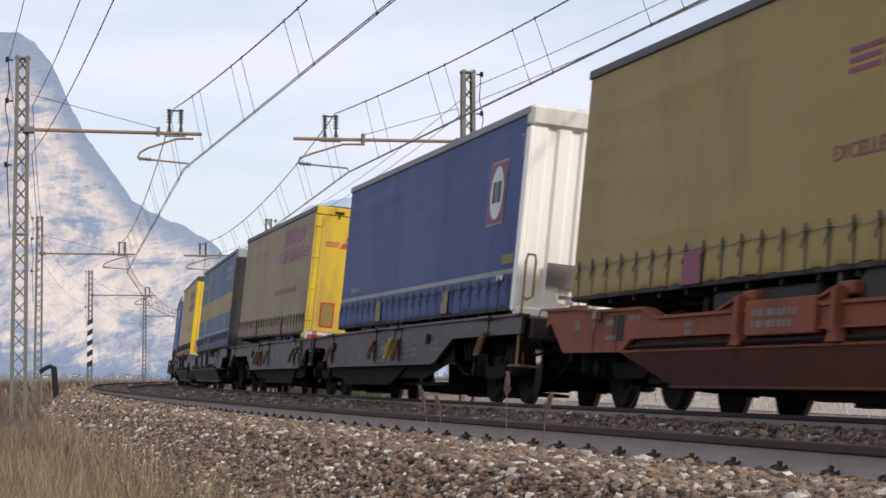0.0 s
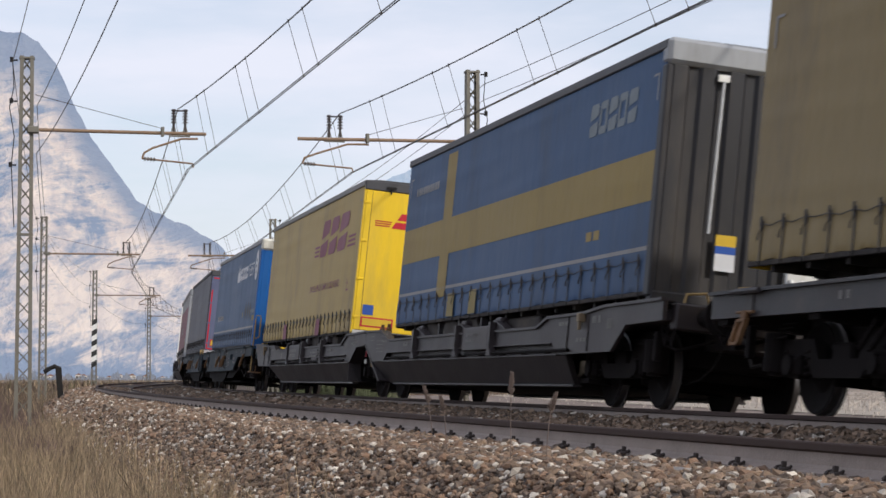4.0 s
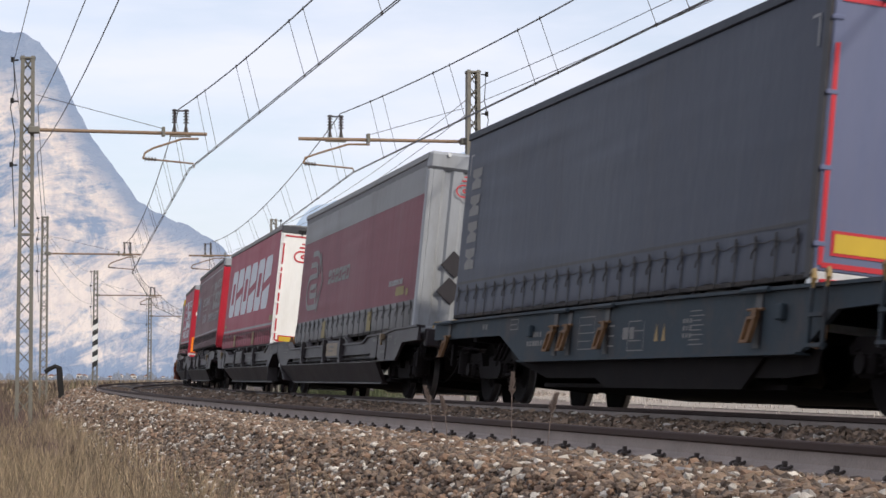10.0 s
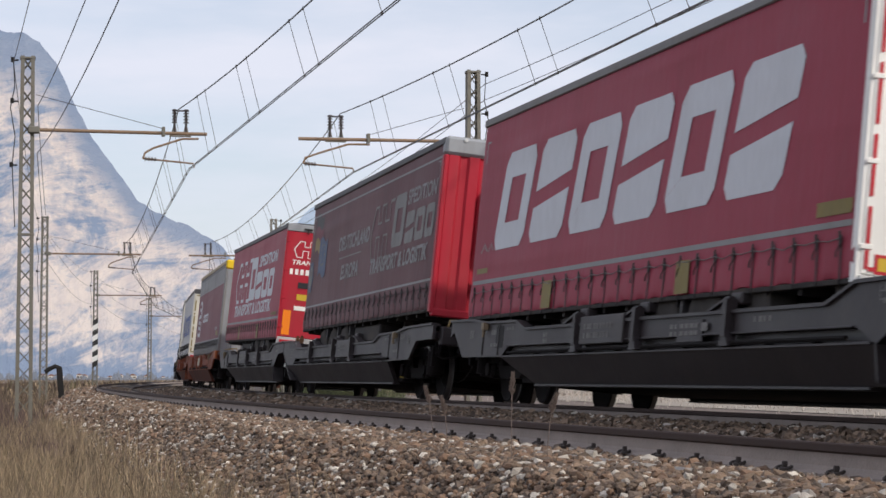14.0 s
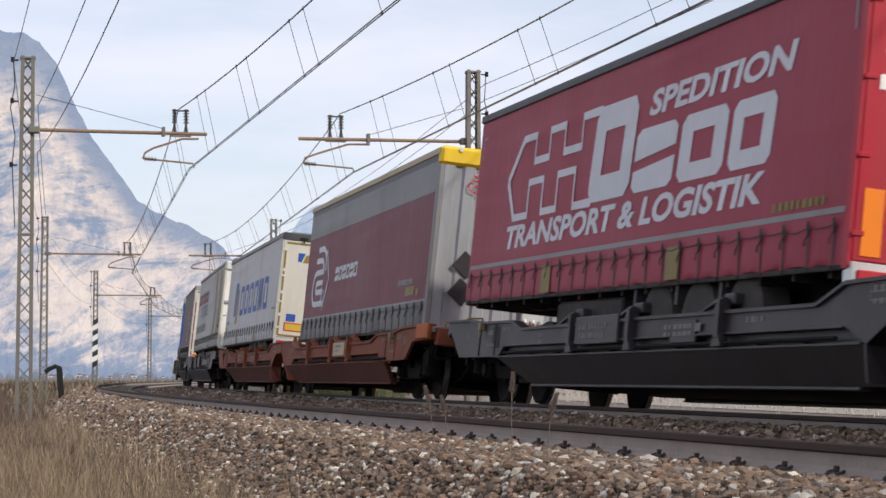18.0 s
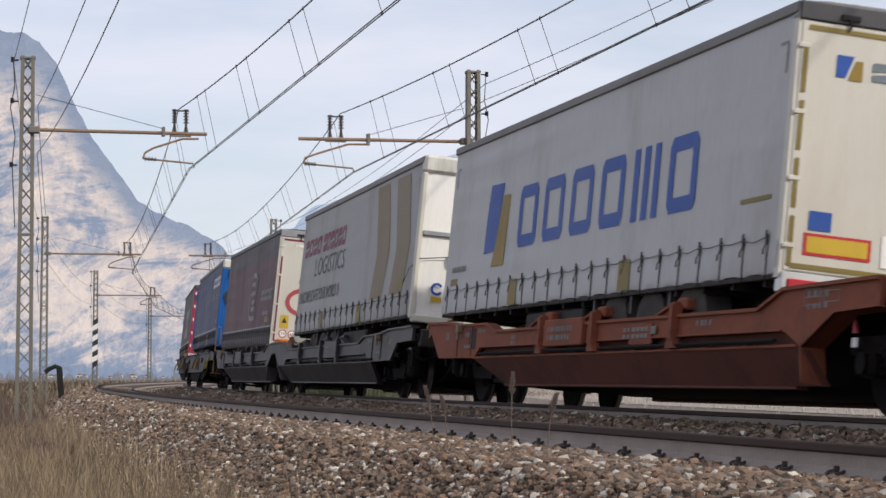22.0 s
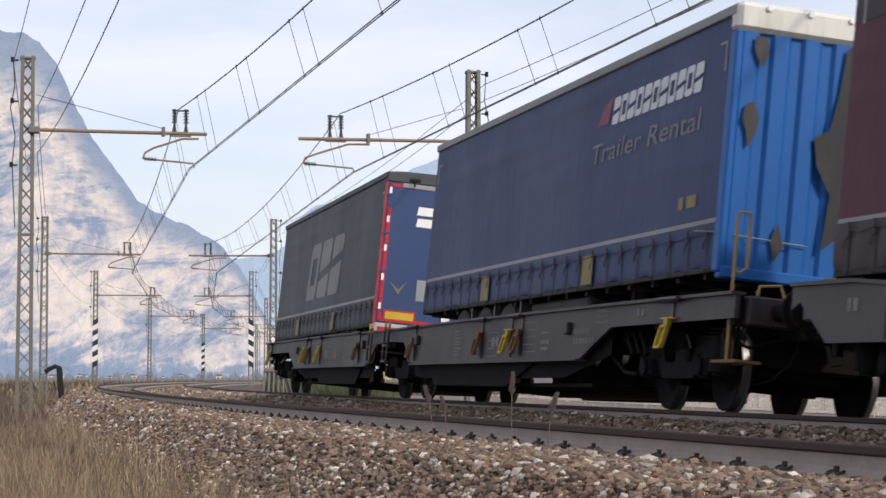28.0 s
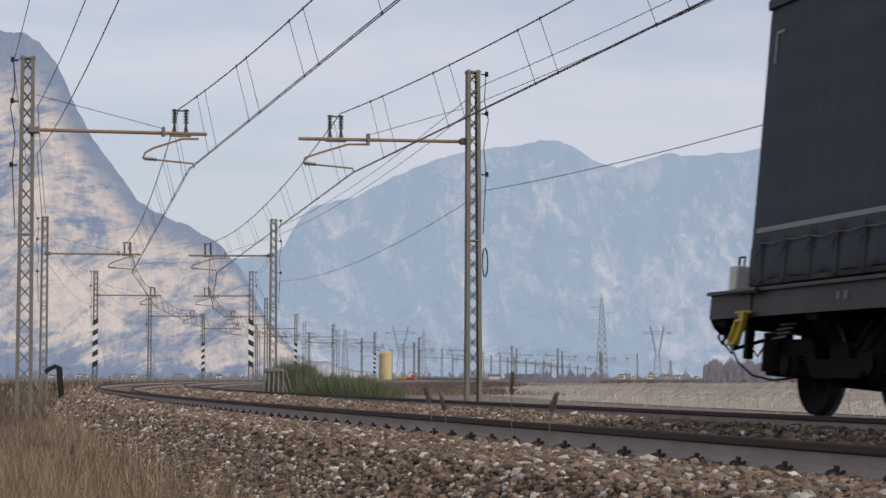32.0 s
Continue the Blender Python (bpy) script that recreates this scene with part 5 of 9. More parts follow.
def art_red_comb(root, side, face, L, zb, H):
    comb_mark(side, 1.87, 1.12, 4.3, 1.22, M_PRINT_WHITE, root)
    polys = []
    for x, w, h in ((5.75, 1.6, 1.22), (7.45, 1.4, 0.76), (9.0, 1.4, 0.76), (10.55, 1.15, 0.74)):
        def p(u, v):
            return (x + u * w + 0.14 * v * h, 1.13 + v * h)
        polys += ring_block(p) if w != 1.4 or x > 8.5 else split_block(p, 0.5)
    decal("company_mark", polys, side, M_PRINT_WHITE, root, 0.014, "white company mark as plain slanted blocks")
    lettering("SPEDITION", side, 7.9, 2.02, 4.3, 0.31, M_PRINT_WHITE, root, 0.2, 0.035)
    lettering("TRANSPORT & LOGISTIK", side, 2.03, 0.72, 9.6, 0.34, M_PRINT_WHITE, root, 0.2, 0.035)
    bars(side, 11.9, 0.60, 1.3, 0.09, 9, M_PATCH, root)
    doors_end(root, L, zb, H, M_REDWALL, M_REDWALL, M_DIRTYWHITE)
    comb_mark(face, 0.22, H - 0.86, 0.86, 0.44, M_WHITEDOOR, root, 0.010)
    decal("company_mark", [rect(0.98, H - 0.86, 1.30, H - 0.42, 0.12), rect(1.32, H - 0.84, 1.62, H - 0.58, 0.12), rect(1.66, H - 0.84, 1.96, H - 0.58, 0.12), rect(2.0, H - 0.84, 2.28, H - 0.58, 0.12)], face, M_WHITEDOOR, root, 0.008, "white company mark as plain blocks")
    lettering("SPEDITION", face, 1.38, H - 0.53, 0.95, 0.11, M_WHITEDOOR, root, 0.2, 0.02, 0.008)
    lettering("TRANSPORT & LOGISTIK", face, 0.20, H - 1.03, 2.15, 0.12, M_WHITEDOOR, root, 0.2, 0.02, 0.008)
    bars(face, 0.16, H - 1.28, 0.80, 0.14, 6, M_WHITEDOOR, root, 0.008)
    bars(face, 1.12, H - 1.28, 1.0, 0.14, 8, M_WHITEDOOR, root, 0.008)
    decal("flag_band", [rect(0.40, H - 1.62, 1.05, H - 1.47)], face, M_PRINT_BLACK, root, 0.008, "black, red and gold flag")
    decal("flag_band", [rect(0.40, H - 1.92, 1.05, H - 1.77)], face, M_PLATE_Y, root, 0.008)
    decal("blue_flag", [rect(1.20, H - 1.92, 1.82, H - 1.48)], face, M_PRINT_BLUE, root, 0.008, "blue flag with a ring of yellow dots")
    decal("flag_dots", [oval(1.51 + 0.14 * math.cos(i * math.pi / 6), H - 1.70 + 0.14 * math.sin(i * math.pi / 6), 0.018, 0.018, 6) for i in range(12)], face, M_PLATE_Y, root, 0.010)
    decal("web_line", [rect(0.36, H - 2.18, 1.95, H - 2.07)], face, M_WHITEDOOR, root, 0.008)
    decal("orange_reflector", [rect(0.10, 0.10, 0.30, 0.72)], face, M_PLATE_O, root, 0.008, "upright orange reflector plate")
    decal("orange_reflector", [rect(2.15, 0.10, 2.35, 0.72)], face, M_PLATE_O, root, 0.008)


def art_white(root, side, face, L, zb, H):
    decal("blue_stroke", [[(2.32, 0.86), (2.92, 0.88), (3.2, 1.88), (2.45, 1.90), (2.36, 1.4)]], side, M_PRINT_BLUE, root, 0.014, "blue slanted stroke")
    decal("yellow_stroke", [[(2.80, 0.64), (3.48, 0.64), (3.58, 1.68), (3.2, 1.69), (3.0, 1.1)]], side, M_PRINT_OCHRE, root, 0.014, "yellow slanted stroke")
    polys = []
    for k in range(6):
        x, w, b, h = 4.12 + k * 1.24, 0.92, 0.85, 0.88
        x += 0.0

        def p(u, v):
            return (x + u * w, b + v * h)
        polys += ring_block(p, 0.20) if k != 4 else [[p(0, 0), p(0.22, 0), p(0.22, 1), p(0, 1)], [p(0.39, 0), p(0.61, 0), p(0.61, 1), p(0.39, 1)], [p(0.78, 0), p(1, 0), p(1, 1), p(0.78, 1)]]
    decal("company_mark", polys, side, M_PRINT_BLUE, root, 0.014, "blue company mark as plain angular blocks")
    bars(side, 0.45, 0.66, 0.9, 0.09, 8, M_PRINT_GREY, root)
    decal("yellow_label", [rect(0.42, 0.45, 0.85, 0.56), rect(12.6, 0.78, 13.4, 0.83)], side, M_PATCH, root)
    doors_end(root, L, zb, H, M_CREAM, M_CREAM, M_ROOFDARK)
    outline_tape(root, face, H, M_PATCH, 0.05, 4)
    decal("blue_stroke", [[(0.42, H - 0.72), (0.52, H - 0.72), (0.60, H - 0.50), (0.42, H - 0.50)]], face, M_PRINT_BLUE, root, 0.008)
    decal("yellow_stroke", [[(0.55, H - 0.74), (0.70, H - 0.74), (0.70, H - 0.54), (0.62, H - 0.54)]], face, M_PRINT_OCHRE, root, 0.008)
    brand(face, 0.80, H - 0.72, 1.45, 0.19, 6, M_PRINT_STEEL, root, 0.0, 0.2, 0.008)
    decal("web_line", [rect(1.32, 0.92, 2.2, 0.98)], face, M_PRINT_GREY, root, 0.008)
    reflector(root, face, 0.22, 0.22, 0.72, 0.22)
    reflector(root, face, 1.75, 0.22, 0.6, 0.22)
    decal("sticker", [rect(0.26, 0.47, 0.50, 0.66)], face, M_PRINT_BLUE, root, 0.008, "small blue sticker")
    decal("white_plate", [rect(1.05, 0.18, 1.28, 0.50), rect(1.52, 0.20, 1.76, 0.50)], face, M_WHITEDOOR, root, 0.010)


def art_chevron(root, side, face, L, zb, H):
    lettering("LOGISTICS", side, 2.19, 1.25, 3.9, 0.41, M_PRINT_SLATE, root, 0.12, 0.0)
    brand(side, 0.5, 1.76, 2.35, 0.40, 4, M_RED_INK, root, 0.12, 0.16)
    brand(side, 3.05, 1.76, 2.95, 0.40, 6, M_RED_INK, root, 0.12, 0.16)
    lettering("UNCOMPLICATE YOUR WORLD", side, 0.36, 0.68, 5.0, 0.28, M_PRINT_SLATE, root, 0.0, 0.02)
    for a in (5.48, 5.62):
        decal("chevron", stroke([(a, 0.96), (a + 0.10, 0.82), (a, 0.68)], 0.05), side, M_RED_INK, root)
    for a in (9.22, 11.1):
        decal("broad_chevron", [[(a, H - 0.19), (a + 1.2, H - 0.19), (a + 1.72, 1.32), (a + 0.5, 1.28)], [(a + 0.5, 1.28), (a + 1.72, 1.32), (a + 1.34, 0.42), (a + 0.14, 0.42)]], side, M_PRINT_TAUPE, root, 0.013, "broad taupe chevron band")
    decal("yellow_label", [rect(12.0, 0.55, 12.5, 0.70)], side, M_PATCH, root, 0.016)
    front_end(root, L, zb, H, M_WHITEDOOR, M_ROOFWHITE, M_CREAM, False, True)
    bm = B()
    box(bm, -0.075, -0.02, -1.2, 1.2, zb + 1.42, zb + 1.50, 0.01)
    box(bm, -0.075, -0.02, -0.55, 0.45, zb + 0.0, zb + 0.06, 0.01)
    box(bm, -0.075, -0.02, 0.40, 0.46, zb + 0.0, zb + 1.42, 0.01)
    part("wall_rail", bm, M_DIRTYWHITE, root)
    decal("badge_ring", stroke(bend(0.42, 0.50, 0.09, 0.09, 30, 330, 16), 0.045), face, M_PRINT_BLUE, root, 0.03, "blue open ring sticker")
    decal("yellow_label", [rect(0.32, 0.28, 0.52, 0.36)], face, M_PLATE_Y, root, 0.03)
    bm = B()
    tube(bm, [(-0.10, 0.62 + 0.06 * math.cos(i * 0.6), zb + 1.05 + 0.10 * math.sin(i * 0.6)) for i in range(24)], 0.025, 5)
    part("cable_coil", bm, M_DARK, root, "coiled black cable on a hook")
    bm = B()
    tube(bm, [(0.8, 1.29, zb + 0.62), (0.3, 1.30, zb + 0.85), (-0.06, 1.2, zb + 1.0), (-0.08, 0.66, zb + 1.08)], 0.008, 4)
    part("seal_cable", bm, M_DARK, root)


def art_rental(root, side, face, L, zb, H):
    brand(side, 9.5, 2.02, 3.15, 0.34, 11, M_PRINT_WHITE, root, 0.15, 0.14)
    decal("red_wing", [[(8.92, 2.06), (9.35, 2.06), (9.5, 2.40), (9.15, 2.30)]], side, M_RED_INK, root, 0.014, "red wing mark")
    lettering("Trailer Rental", side, 8.8, 1.58, 3.9, 0.25, M_PRINT_GREY, root, 0.1, 0.0)
    decal("yellow_label", [rect(12.2, 0.72, 12.35, 0.86), rect(12.45, 0.72, 12.75, 0.86)], side, M_PATCH, root)
    front_end(root, L, zb, H, M_BRIGHTBLUE, M_ROOFWHITE, M_BRIGHTBLUE)
    decal("bare_patch", [[(0.20, 2.5), (0.34, 2.5), (0.36, 2.33), (0.31, 2.18), (0.26, 2.22), (0.19, 2.36)], [(0.15, 1.76), (0.24, 1.80), (0.31, 1.62), (0.28, 1.44), (0.20, 1.30), (0.17, 1.48), (0.12, 1.60)], [(1.25, 2.5), (1.42, 2.5), (1.45, 2.0), (1.36, 1.4), (1.35, 0.5), (1.12, 0.3), (1.18, 0.9), (1.0, 1.2), (0.95, 1.5), (1.12, 1.6), (1.2, 2.0)],
                         [(1.75, 2.5), (1.86, 2.5), (1.84, 1.8), (1.72, 1.3), (1.62, 1.3), (1.7, 1.9)], [(2.05, 2.5), (2.16, 2.5), (2.14, 1.9), (2.05, 1.7)], [(0.62, 0.55), (0.70, 0.30), (0.60, 0.12), (0.55, 0.35)]], face, M_BLACKWALL, root, 0.052, "bare dark patches where paint has peeled")
    bm = B()
    for z in (0.35, 0.75, 1.15):
        box(bm, -0.20, -0.05, -1.2, -0.55, zb + z, zb + z + 0.22, 0.02)
    part("white_panels", bm, M_DIRTYWHITE, root, "stacked white connector panels")
    bm = B()
    tube(bm, [(0.7, 1.29, zb + 0.44), (0.2, 1.30, zb + 0.40), (-0.08, 1.1, zb + 0.36), (-0.08, 0.3, zb + 0.33)], 0.008, 4)
    part("seal_cable", bm, M_LINE, root)


def art_black(root, side, face, L, zb, H):
    polys = []
    for k in range(3):
        def p(u, v):
            return (4.62 + k * 1.52 + u * 1.36 + 0.28 * v * 1.27, 0.80 + v * 1.27)
        polys += ring_block(p, 0.26) if k == 0 else split_block(p, (0.5, 0.45, 0.6)[k])
    decal("company_mark", polys, side, M_PRINT_GREY, root, 0.014, "grey company mark as plain shapes")
    doors_end(root, L, zb, H, M_BLUEDOOR, M_RED_BRIGHT, M_ROOFDARK)
    outline_tape(root, face, H, M_RED_BRIGHT, 0.06, 1)
    decal("white_tape", [rect(0.30, H - 0.28, 1.28, H - 0.20), rect(1.36, H - 0.28, 2.4, H - 0.20), rect(0.22, -0.05, 1.2, 0.0), rect(1.3, -0.05, 2.3, 0.0)], face, M_DIRTYWHITE, root, 0.016)
    decal("tape_dash", [rect(0.05, 0.3 + 0.55 * k, 0.10, 0.42 + 0.55 * k) for k in range(5)], face, M_WHITEDOOR, root, 0.016)
    b = H - 1.0
    decal("company_mark", [rect(0.62 + 0.48 * k, b + v, 1.04 + 0.48 * k, b + v + 0.16, 0.15) for k in range(3) for v in (0.0, 0.22)], face, M_WHITEDOOR, root, 0.008, "white company mark as plain blocks")
    reflector(root, face, 0.16, 0.10, 0.62, 0.2)
    decal("white_plate", [rect(0.75, 0.52, 0.96, 0.92)], face, M_DIRTYWHITE, root, 0.010)
    decal("warning_label", [rect(1.06, 0.36, 1.22, 0.66)], face, M_PLATE_Y, root, 0.008, "yellow warning sticker")
    decal("round_sticker", [oval(1.36, 0.22, 0.08, 0.08)], face, M_WHITEDOOR, root, 0.008)
    bars(face, 1.50, 0.30, 0.5, 0.09, 6, M_WHITEDOOR, root, 0.008)
    decal("bird_scuff", [[(0.22, 0.85), (0.40, 0.70), (0.55, 0.86), (0.40, 0.60)]], face, M_PRINT_GREY, root, 0.008)


trailer(0, "dirty yellow curtain-sided trailer with faded red marks", 11.3, 13.7, 4.28, 1.33, 0.0, M_YELLOW_OLIVE, M_ROOFDARK, M_ROOFDARK, 0.006, 26, patches=(), end=M_YELLOW_DOOR, art=art_yellow, seed=1)
trailer(1, "navy blue curtain-sided trailer with a white front wall and square badge", 27.773, 13.561, 4.188, 1.306, 0.038, M_NAVY, M_ROOFWHITE, M_GREYTARP, 0.003, 24, M_LINE, end=M_WHITEDOOR, art=art_navy, seed=2)
trailer(2, "grimy yellow curtain-sided trailer with bright yellow rear doors", 45.878, 13.7, 4.23, 1.345, 0.13, M_YELLOW_GRIMY, M_ROOFDARK, M_ROOFDARK, 0.006, 26, patches=(), end=M_YELLOW_DOOR, art=art_yellow, seed=3)
trailer(3, "blue curtain-sided trailer with a faded yellow cross and black front", 62.549, 13.561, 4.275, 1.305, -0.054, M_BLUE, M_ROOFDARK, M_ROOFDARK, 0.004, 24, M_LINE, 0.05, patches=(3.9, 5.3), end=M_BLACKWALL, art=art_cross, seed=4)
trailer(4, "yellow curtain-sided trailer with red marks and clean yellow doors", 80.547, 13.75, 4.297, 1.247, 0.014, M_YELLOW, M_ROOFDARK, M_PRINT_GREY, 0.007, 26, patches=(), end=M_YELLOW_DOOR, art=art_yellow, seed=5)
trailer(5, "steel blue curtain-sided trailer with bright blue ribbed front", 97.011, 13.5, 4.184, 1.234, 0.072, M_STEELBLUE, M_GREYTARP, M_GREYTARP, 0.004, 22, M_LINE, 0.05, patches=(), end=M_BRIGHTBLUE, art=art_fleet, seed=6)
trailer(6, "dark slate curtain-sided trailer with violet-blue doors taped in red", 114.756, 13.68, 4.213, 1.289, 0.0, M_CHARCOAL, M_ROOFDARK, M_BLACKTARP, 0.003, 26, M_DARKGREY, 0.04, patches=(), end=M_PLUMDOOR, art=art_slate, seed=7)
trailer(7, "wine red and grey curtain-sided trailer with a ribbed silver front wall", 131.344, 13.54, 4.24, 1.21, -0.085, M_WINE, M_GREYTARP, M_GREYTARP, 0.009, 22, None, hem_m=M_HEMGREY, end=M_DIRTYWHITE, art=looped(M_GREYTARP, None, 1.05, M_PRINT_GREY, 3.92, "silver"), seed=8)
trailer(8, "crimson curtain-sided trailer with large pale mark and white rear doors", 149.529, 13.68, 4.276, 1.202, 0.032, M_CRIMSON, M_GREYTARP, M_PRINT_GREY, 0.006, 26, M_LINE, 0.06, patches=(3.95, 9.1), end=M_WHITEDOOR, art=art_bigword, seed=9)
trailer(9, "blackish maroon curtain-sided trailer with grey lettering, red front", 165.976, 13.586, 4.369, 1.457, -0.042, M_OXBLOOD, M_GREYTARP, M_ROOFDARK, 0.006, 26, M_LINE, 0.04, patches=(), end=M_REDWALL, art=art_dark_comb, seed=10)
trailer(10, "crimson curtain-sided trailer with white lettering and red rear doors", 184.236, 13.75, 4.247, 1.335, 0.149, M_CRIMSON, M_ROOFDARK, M_ROOFDARK, 0.005, 24, M_LINE, 0.06, patches=(4.1, 9.0), end=M_REDWALL, art=art_red_comb, seed=11)
trailer(11, "wine red and grey curtain-sided trailer with a yellow roof cap", 200.779, 13.547, 4.235, 1.16, 0.028, M_WINE, M_ROOFYELLOW, M_SANDRAIL, 0.006, 22, None, hem_m=M_HEMGREY, patches=(), end=M_DIRTYWHITE, art=looped(M_GREYTARP, M_LINE, 1.05, M_PRINT_WHITE, 3.95, "yellowcap"), seed=12)
trailer(12, "white curtain-sided trailer with blue marks and cream doors", 219.309, 13.75, 4.058, 1.326, 0.006, M_WHITETARP, M_GREYTARP, M_PRINT_GREY, 0.008, 22, None, patches=(4.0, 8.9), end=M_CREAM, art=art_white, seed=13)
trailer(13, "off-white curtain-sided trailer with taupe chevrons and white front", 235.54, 13.45, 4.211, 1.402, -0.045, M_OFFWHITE, M_GREYTARP, M_PRINT_GREY, 0.008, 20, None, patches=(3.6, 8.2), end=M_CREAM, art=art_chevron, seed=14)
trailer(14, "maroon and grey curtain-sided trailer with large red emblem on doors", 253.516, 13.7, 4.188, 1.192, 0.081, M_MAROON, M_ROOFDARK, M_ROOFDARK, 0.009, 26, None, hem_m=M_SMOKED, patches=(), end=M_CREAM, art=looped(M_SMOKED, M_LINE, 7.45, M_PRINT_GREY, 10.4, "doors"), seed=15)
trailer(15, "night blue curtain-sided trailer with a peeling bright blue ribbed front wall", 270.155, 13.54, 4.325, 1.478, -0.050, M_NIGHT, M_ROOFWHITE, M_GREYTARP, 0.003, 24, M_LINE, 0.05, patches=(3.9, 8.9), end=M_BRIGHTBLUE, art=art_rental, seed=16)
trailer(16, "black curtain-sided trailer with blue doors framed in red", 287.996, 13.69, 4.255, 1.333, -0.060, M_BLACKTARP, M_ROOFDARK, M_BLACKTARP, 0.003, 24, M_LINE, 0.05, patches=(3.7, 8.7), end=M_BLUEDOOR, art=art_black, seed=17)
# ---- wagons ----
WAGON_GROUP = "articulated wagons of the freight train"


def lathe(profile, n=28):
    """A round body about the y axis from (radius, y) pairs."""
    bm = B()
    rings = [[bm.verts.new((r * math.cos(2 * math.pi * i / n), y, r * math.sin(2 * math.pi * i / n))) for i in range(n)] for r, y in profile]
    for p, q in zip(rings[:-1], rings[1:]):
        for i in range(n):
            j = (i + 1) % n
            bm.faces.new((p[i], p[j], q[j], q[i]))
    bm.faces.new(rings[0])
    bm.faces.new(rings[-1][::-1])
    bmesh.ops.recalc_face_normals(bm, faces=bm.faces[:])
    return bm


def wheelset_mesh():
    bm = lathe([(0.08, -0.98), (0.08, -0.80), (0.43, -0.80), (0.455, -0.79), (0.46, -0.715), (0.49, -0.705), (0.49, -0.68), (0.40, -0.675), (0.20, -0.72), (0.09, -0.70),
                (0.085, 0.70), (0.20, 0.72), (0.40, 0.675), (0.49, 0.68), (0.49, 0.705), (0.46, 0.715), (0.455, 0.79), (0.43, 0.80), (0.38, 0.77), (0.24, 0.74), (0.16, 0.80), (0.08, 0.80), (0.08, 0.98)])
    me = bpy.data.meshes.new("wheelset")
    bm.to_mesh(me)
    bm.free()
    me.shade_smooth()
    me.set_sharp_from_angle(angle=radians(30))
    me.materials.append(M_UNDER)
    me.materials.append(M_TREAD)
    for f in me.polygons:
        r = math.hypot(f.center.x, f.center.z)
        if r > 0.44 and 0.70 < abs(f.center.y) < 0.795:
            f.material_index = 1
    return me


M_TREAD = mat("worn_wheel_tread", (0.20, 0.19, 0.185), 0.4, 0.8, var=0.15, scale=4)
WHEELSET = wheelset_mesh()


def bogie(root, x, s):
    """Two wheelsets in a pressed frame with springs and axle boxes."""
    bm = B()
    for sgn in (1, -1):
        y0, y1 = sgn * 0.93, sgn * 1.03
        out = [(-1.35, 0.62), (-1.20, 0.72), (-0.55, 0.72), (-0.42, 0.52), (0.42, 0.52), (0.55, 0.72), (1.20, 0.72), (1.35, 0.62), (1.30, 0.55), (0.72, 0.56), (0.50, 0.34), (-0.50, 0.34), (-0.72, 0.56), (-1.30, 0.55)]
        prism(bm, [(x + a, z) for a, z in out], *sorted((y0, y1)))
    box(bm, x - 0.22, x + 0.22, -1.0, 1.0, 0.42, 0.68, 0.03)
    box(bm, x - 1.25, x + 1.25, -0.62, 0.62, 0.50, 0.90, 0.03)
    for dx in (-0.42, 0.42):
        box(bm, x + dx - 0.05, x + dx + 0.05, -0.85, 0.85, 0.28, 0.56, 0.02)
    b = part("bogie", bm, M_UNDER, root, "near-black two-axle bogie")
    for k, dx in enumerate((-0.9, 0.9)):
        w = new("wheelset", WHEELSET)
        w.parent = b
        w.matrix_basis = pose(x + dx, 0, 0.46)
        WHEELS.append((w, s + x + dx, x + dx, 0.46))
        for sgn in (1, -1):
            bm = B()
            box(bm, x + dx - 0.16, x + dx + 0.16, *sorted((sgn * 0.90, sgn * 1.10)), 0.34, 0.56, 0.04)
            rod(bm, (x + dx, sgn * 1.08, 0.46), (x + dx, sgn * 1.14, 0.46), 0.10, 12)
            part("axle_box", bm, M_UNDER, b)
            for d2 in (-0.25, 0.25):
                bm = B()
                pts = [(x + dx + d2 + 0.055 * math.cos(i * 1.05), sgn * 0.99 + 0.055 * math.sin(i * 1.05), 0.36 + 0.012 * i) for i in range(22)]
                tube(bm, pts, 0.016, 4)
                part("coil_spring", bm, M_UNDER, b)
    return b


def handwheel(r):
    """A plain ring of tube."""
    bm = B()
    tube(bm, [(r * math.cos(i * math.pi / 10), 0.02, r * math.sin(i * math.pi / 10)) for i in range(21)], 0.016, 5)
    return bm


def bracket_mesh(material):
    """A folding container spigot: a hinge, and a hollow paddle that hangs from it and leans outward."""
    bm = B()
    rod(bm, (-0.15, 0.03, 0.04), (0.15, 0.03, 0.04), 0.020, 6)
    prism(bm, [(-0.045, 0.06), (0.045, 0.06), (0.055, -0.06), (-0.035, -0.06)], 0.005, 0.055)
    for x0, x1, z0, z1 in ((-0.085, -0.050, -0.36, -0.04), (0.050, 0.085, -0.36, -0.04), (-0.085, 0.085, -0.08, -0.04), (-0.085, 0.085, -0.36, -0.32)):
        box(bm, x0, x1, 0.03, 0.085, z0, z1, 0.006)
    box(bm, -0.05, 0.05, 0.035, 0.05, -0.33, -0.07)
    for v in bm.verts:
        if v.co.z < -0.03:
            v.co.y += 0.22 * (-0.03 - v.co.z)
            v.co.x += 0.16 * (-0.03 - v.co.z)
    bmesh.ops.scale(bm, vec=(1.30, 1.0, 0.82), verts=bm.verts[:])
    me = bpy.data.meshes.new("folding_spigot")
    bm.to_mesh(me)
    bm.free()
    me.materials.append(material)
    return me


SPIGOT_Y, SPIGOT_R = bracket_mesh(M_BRACKET_Y), bracket_mesh(M_BRACKET_R)


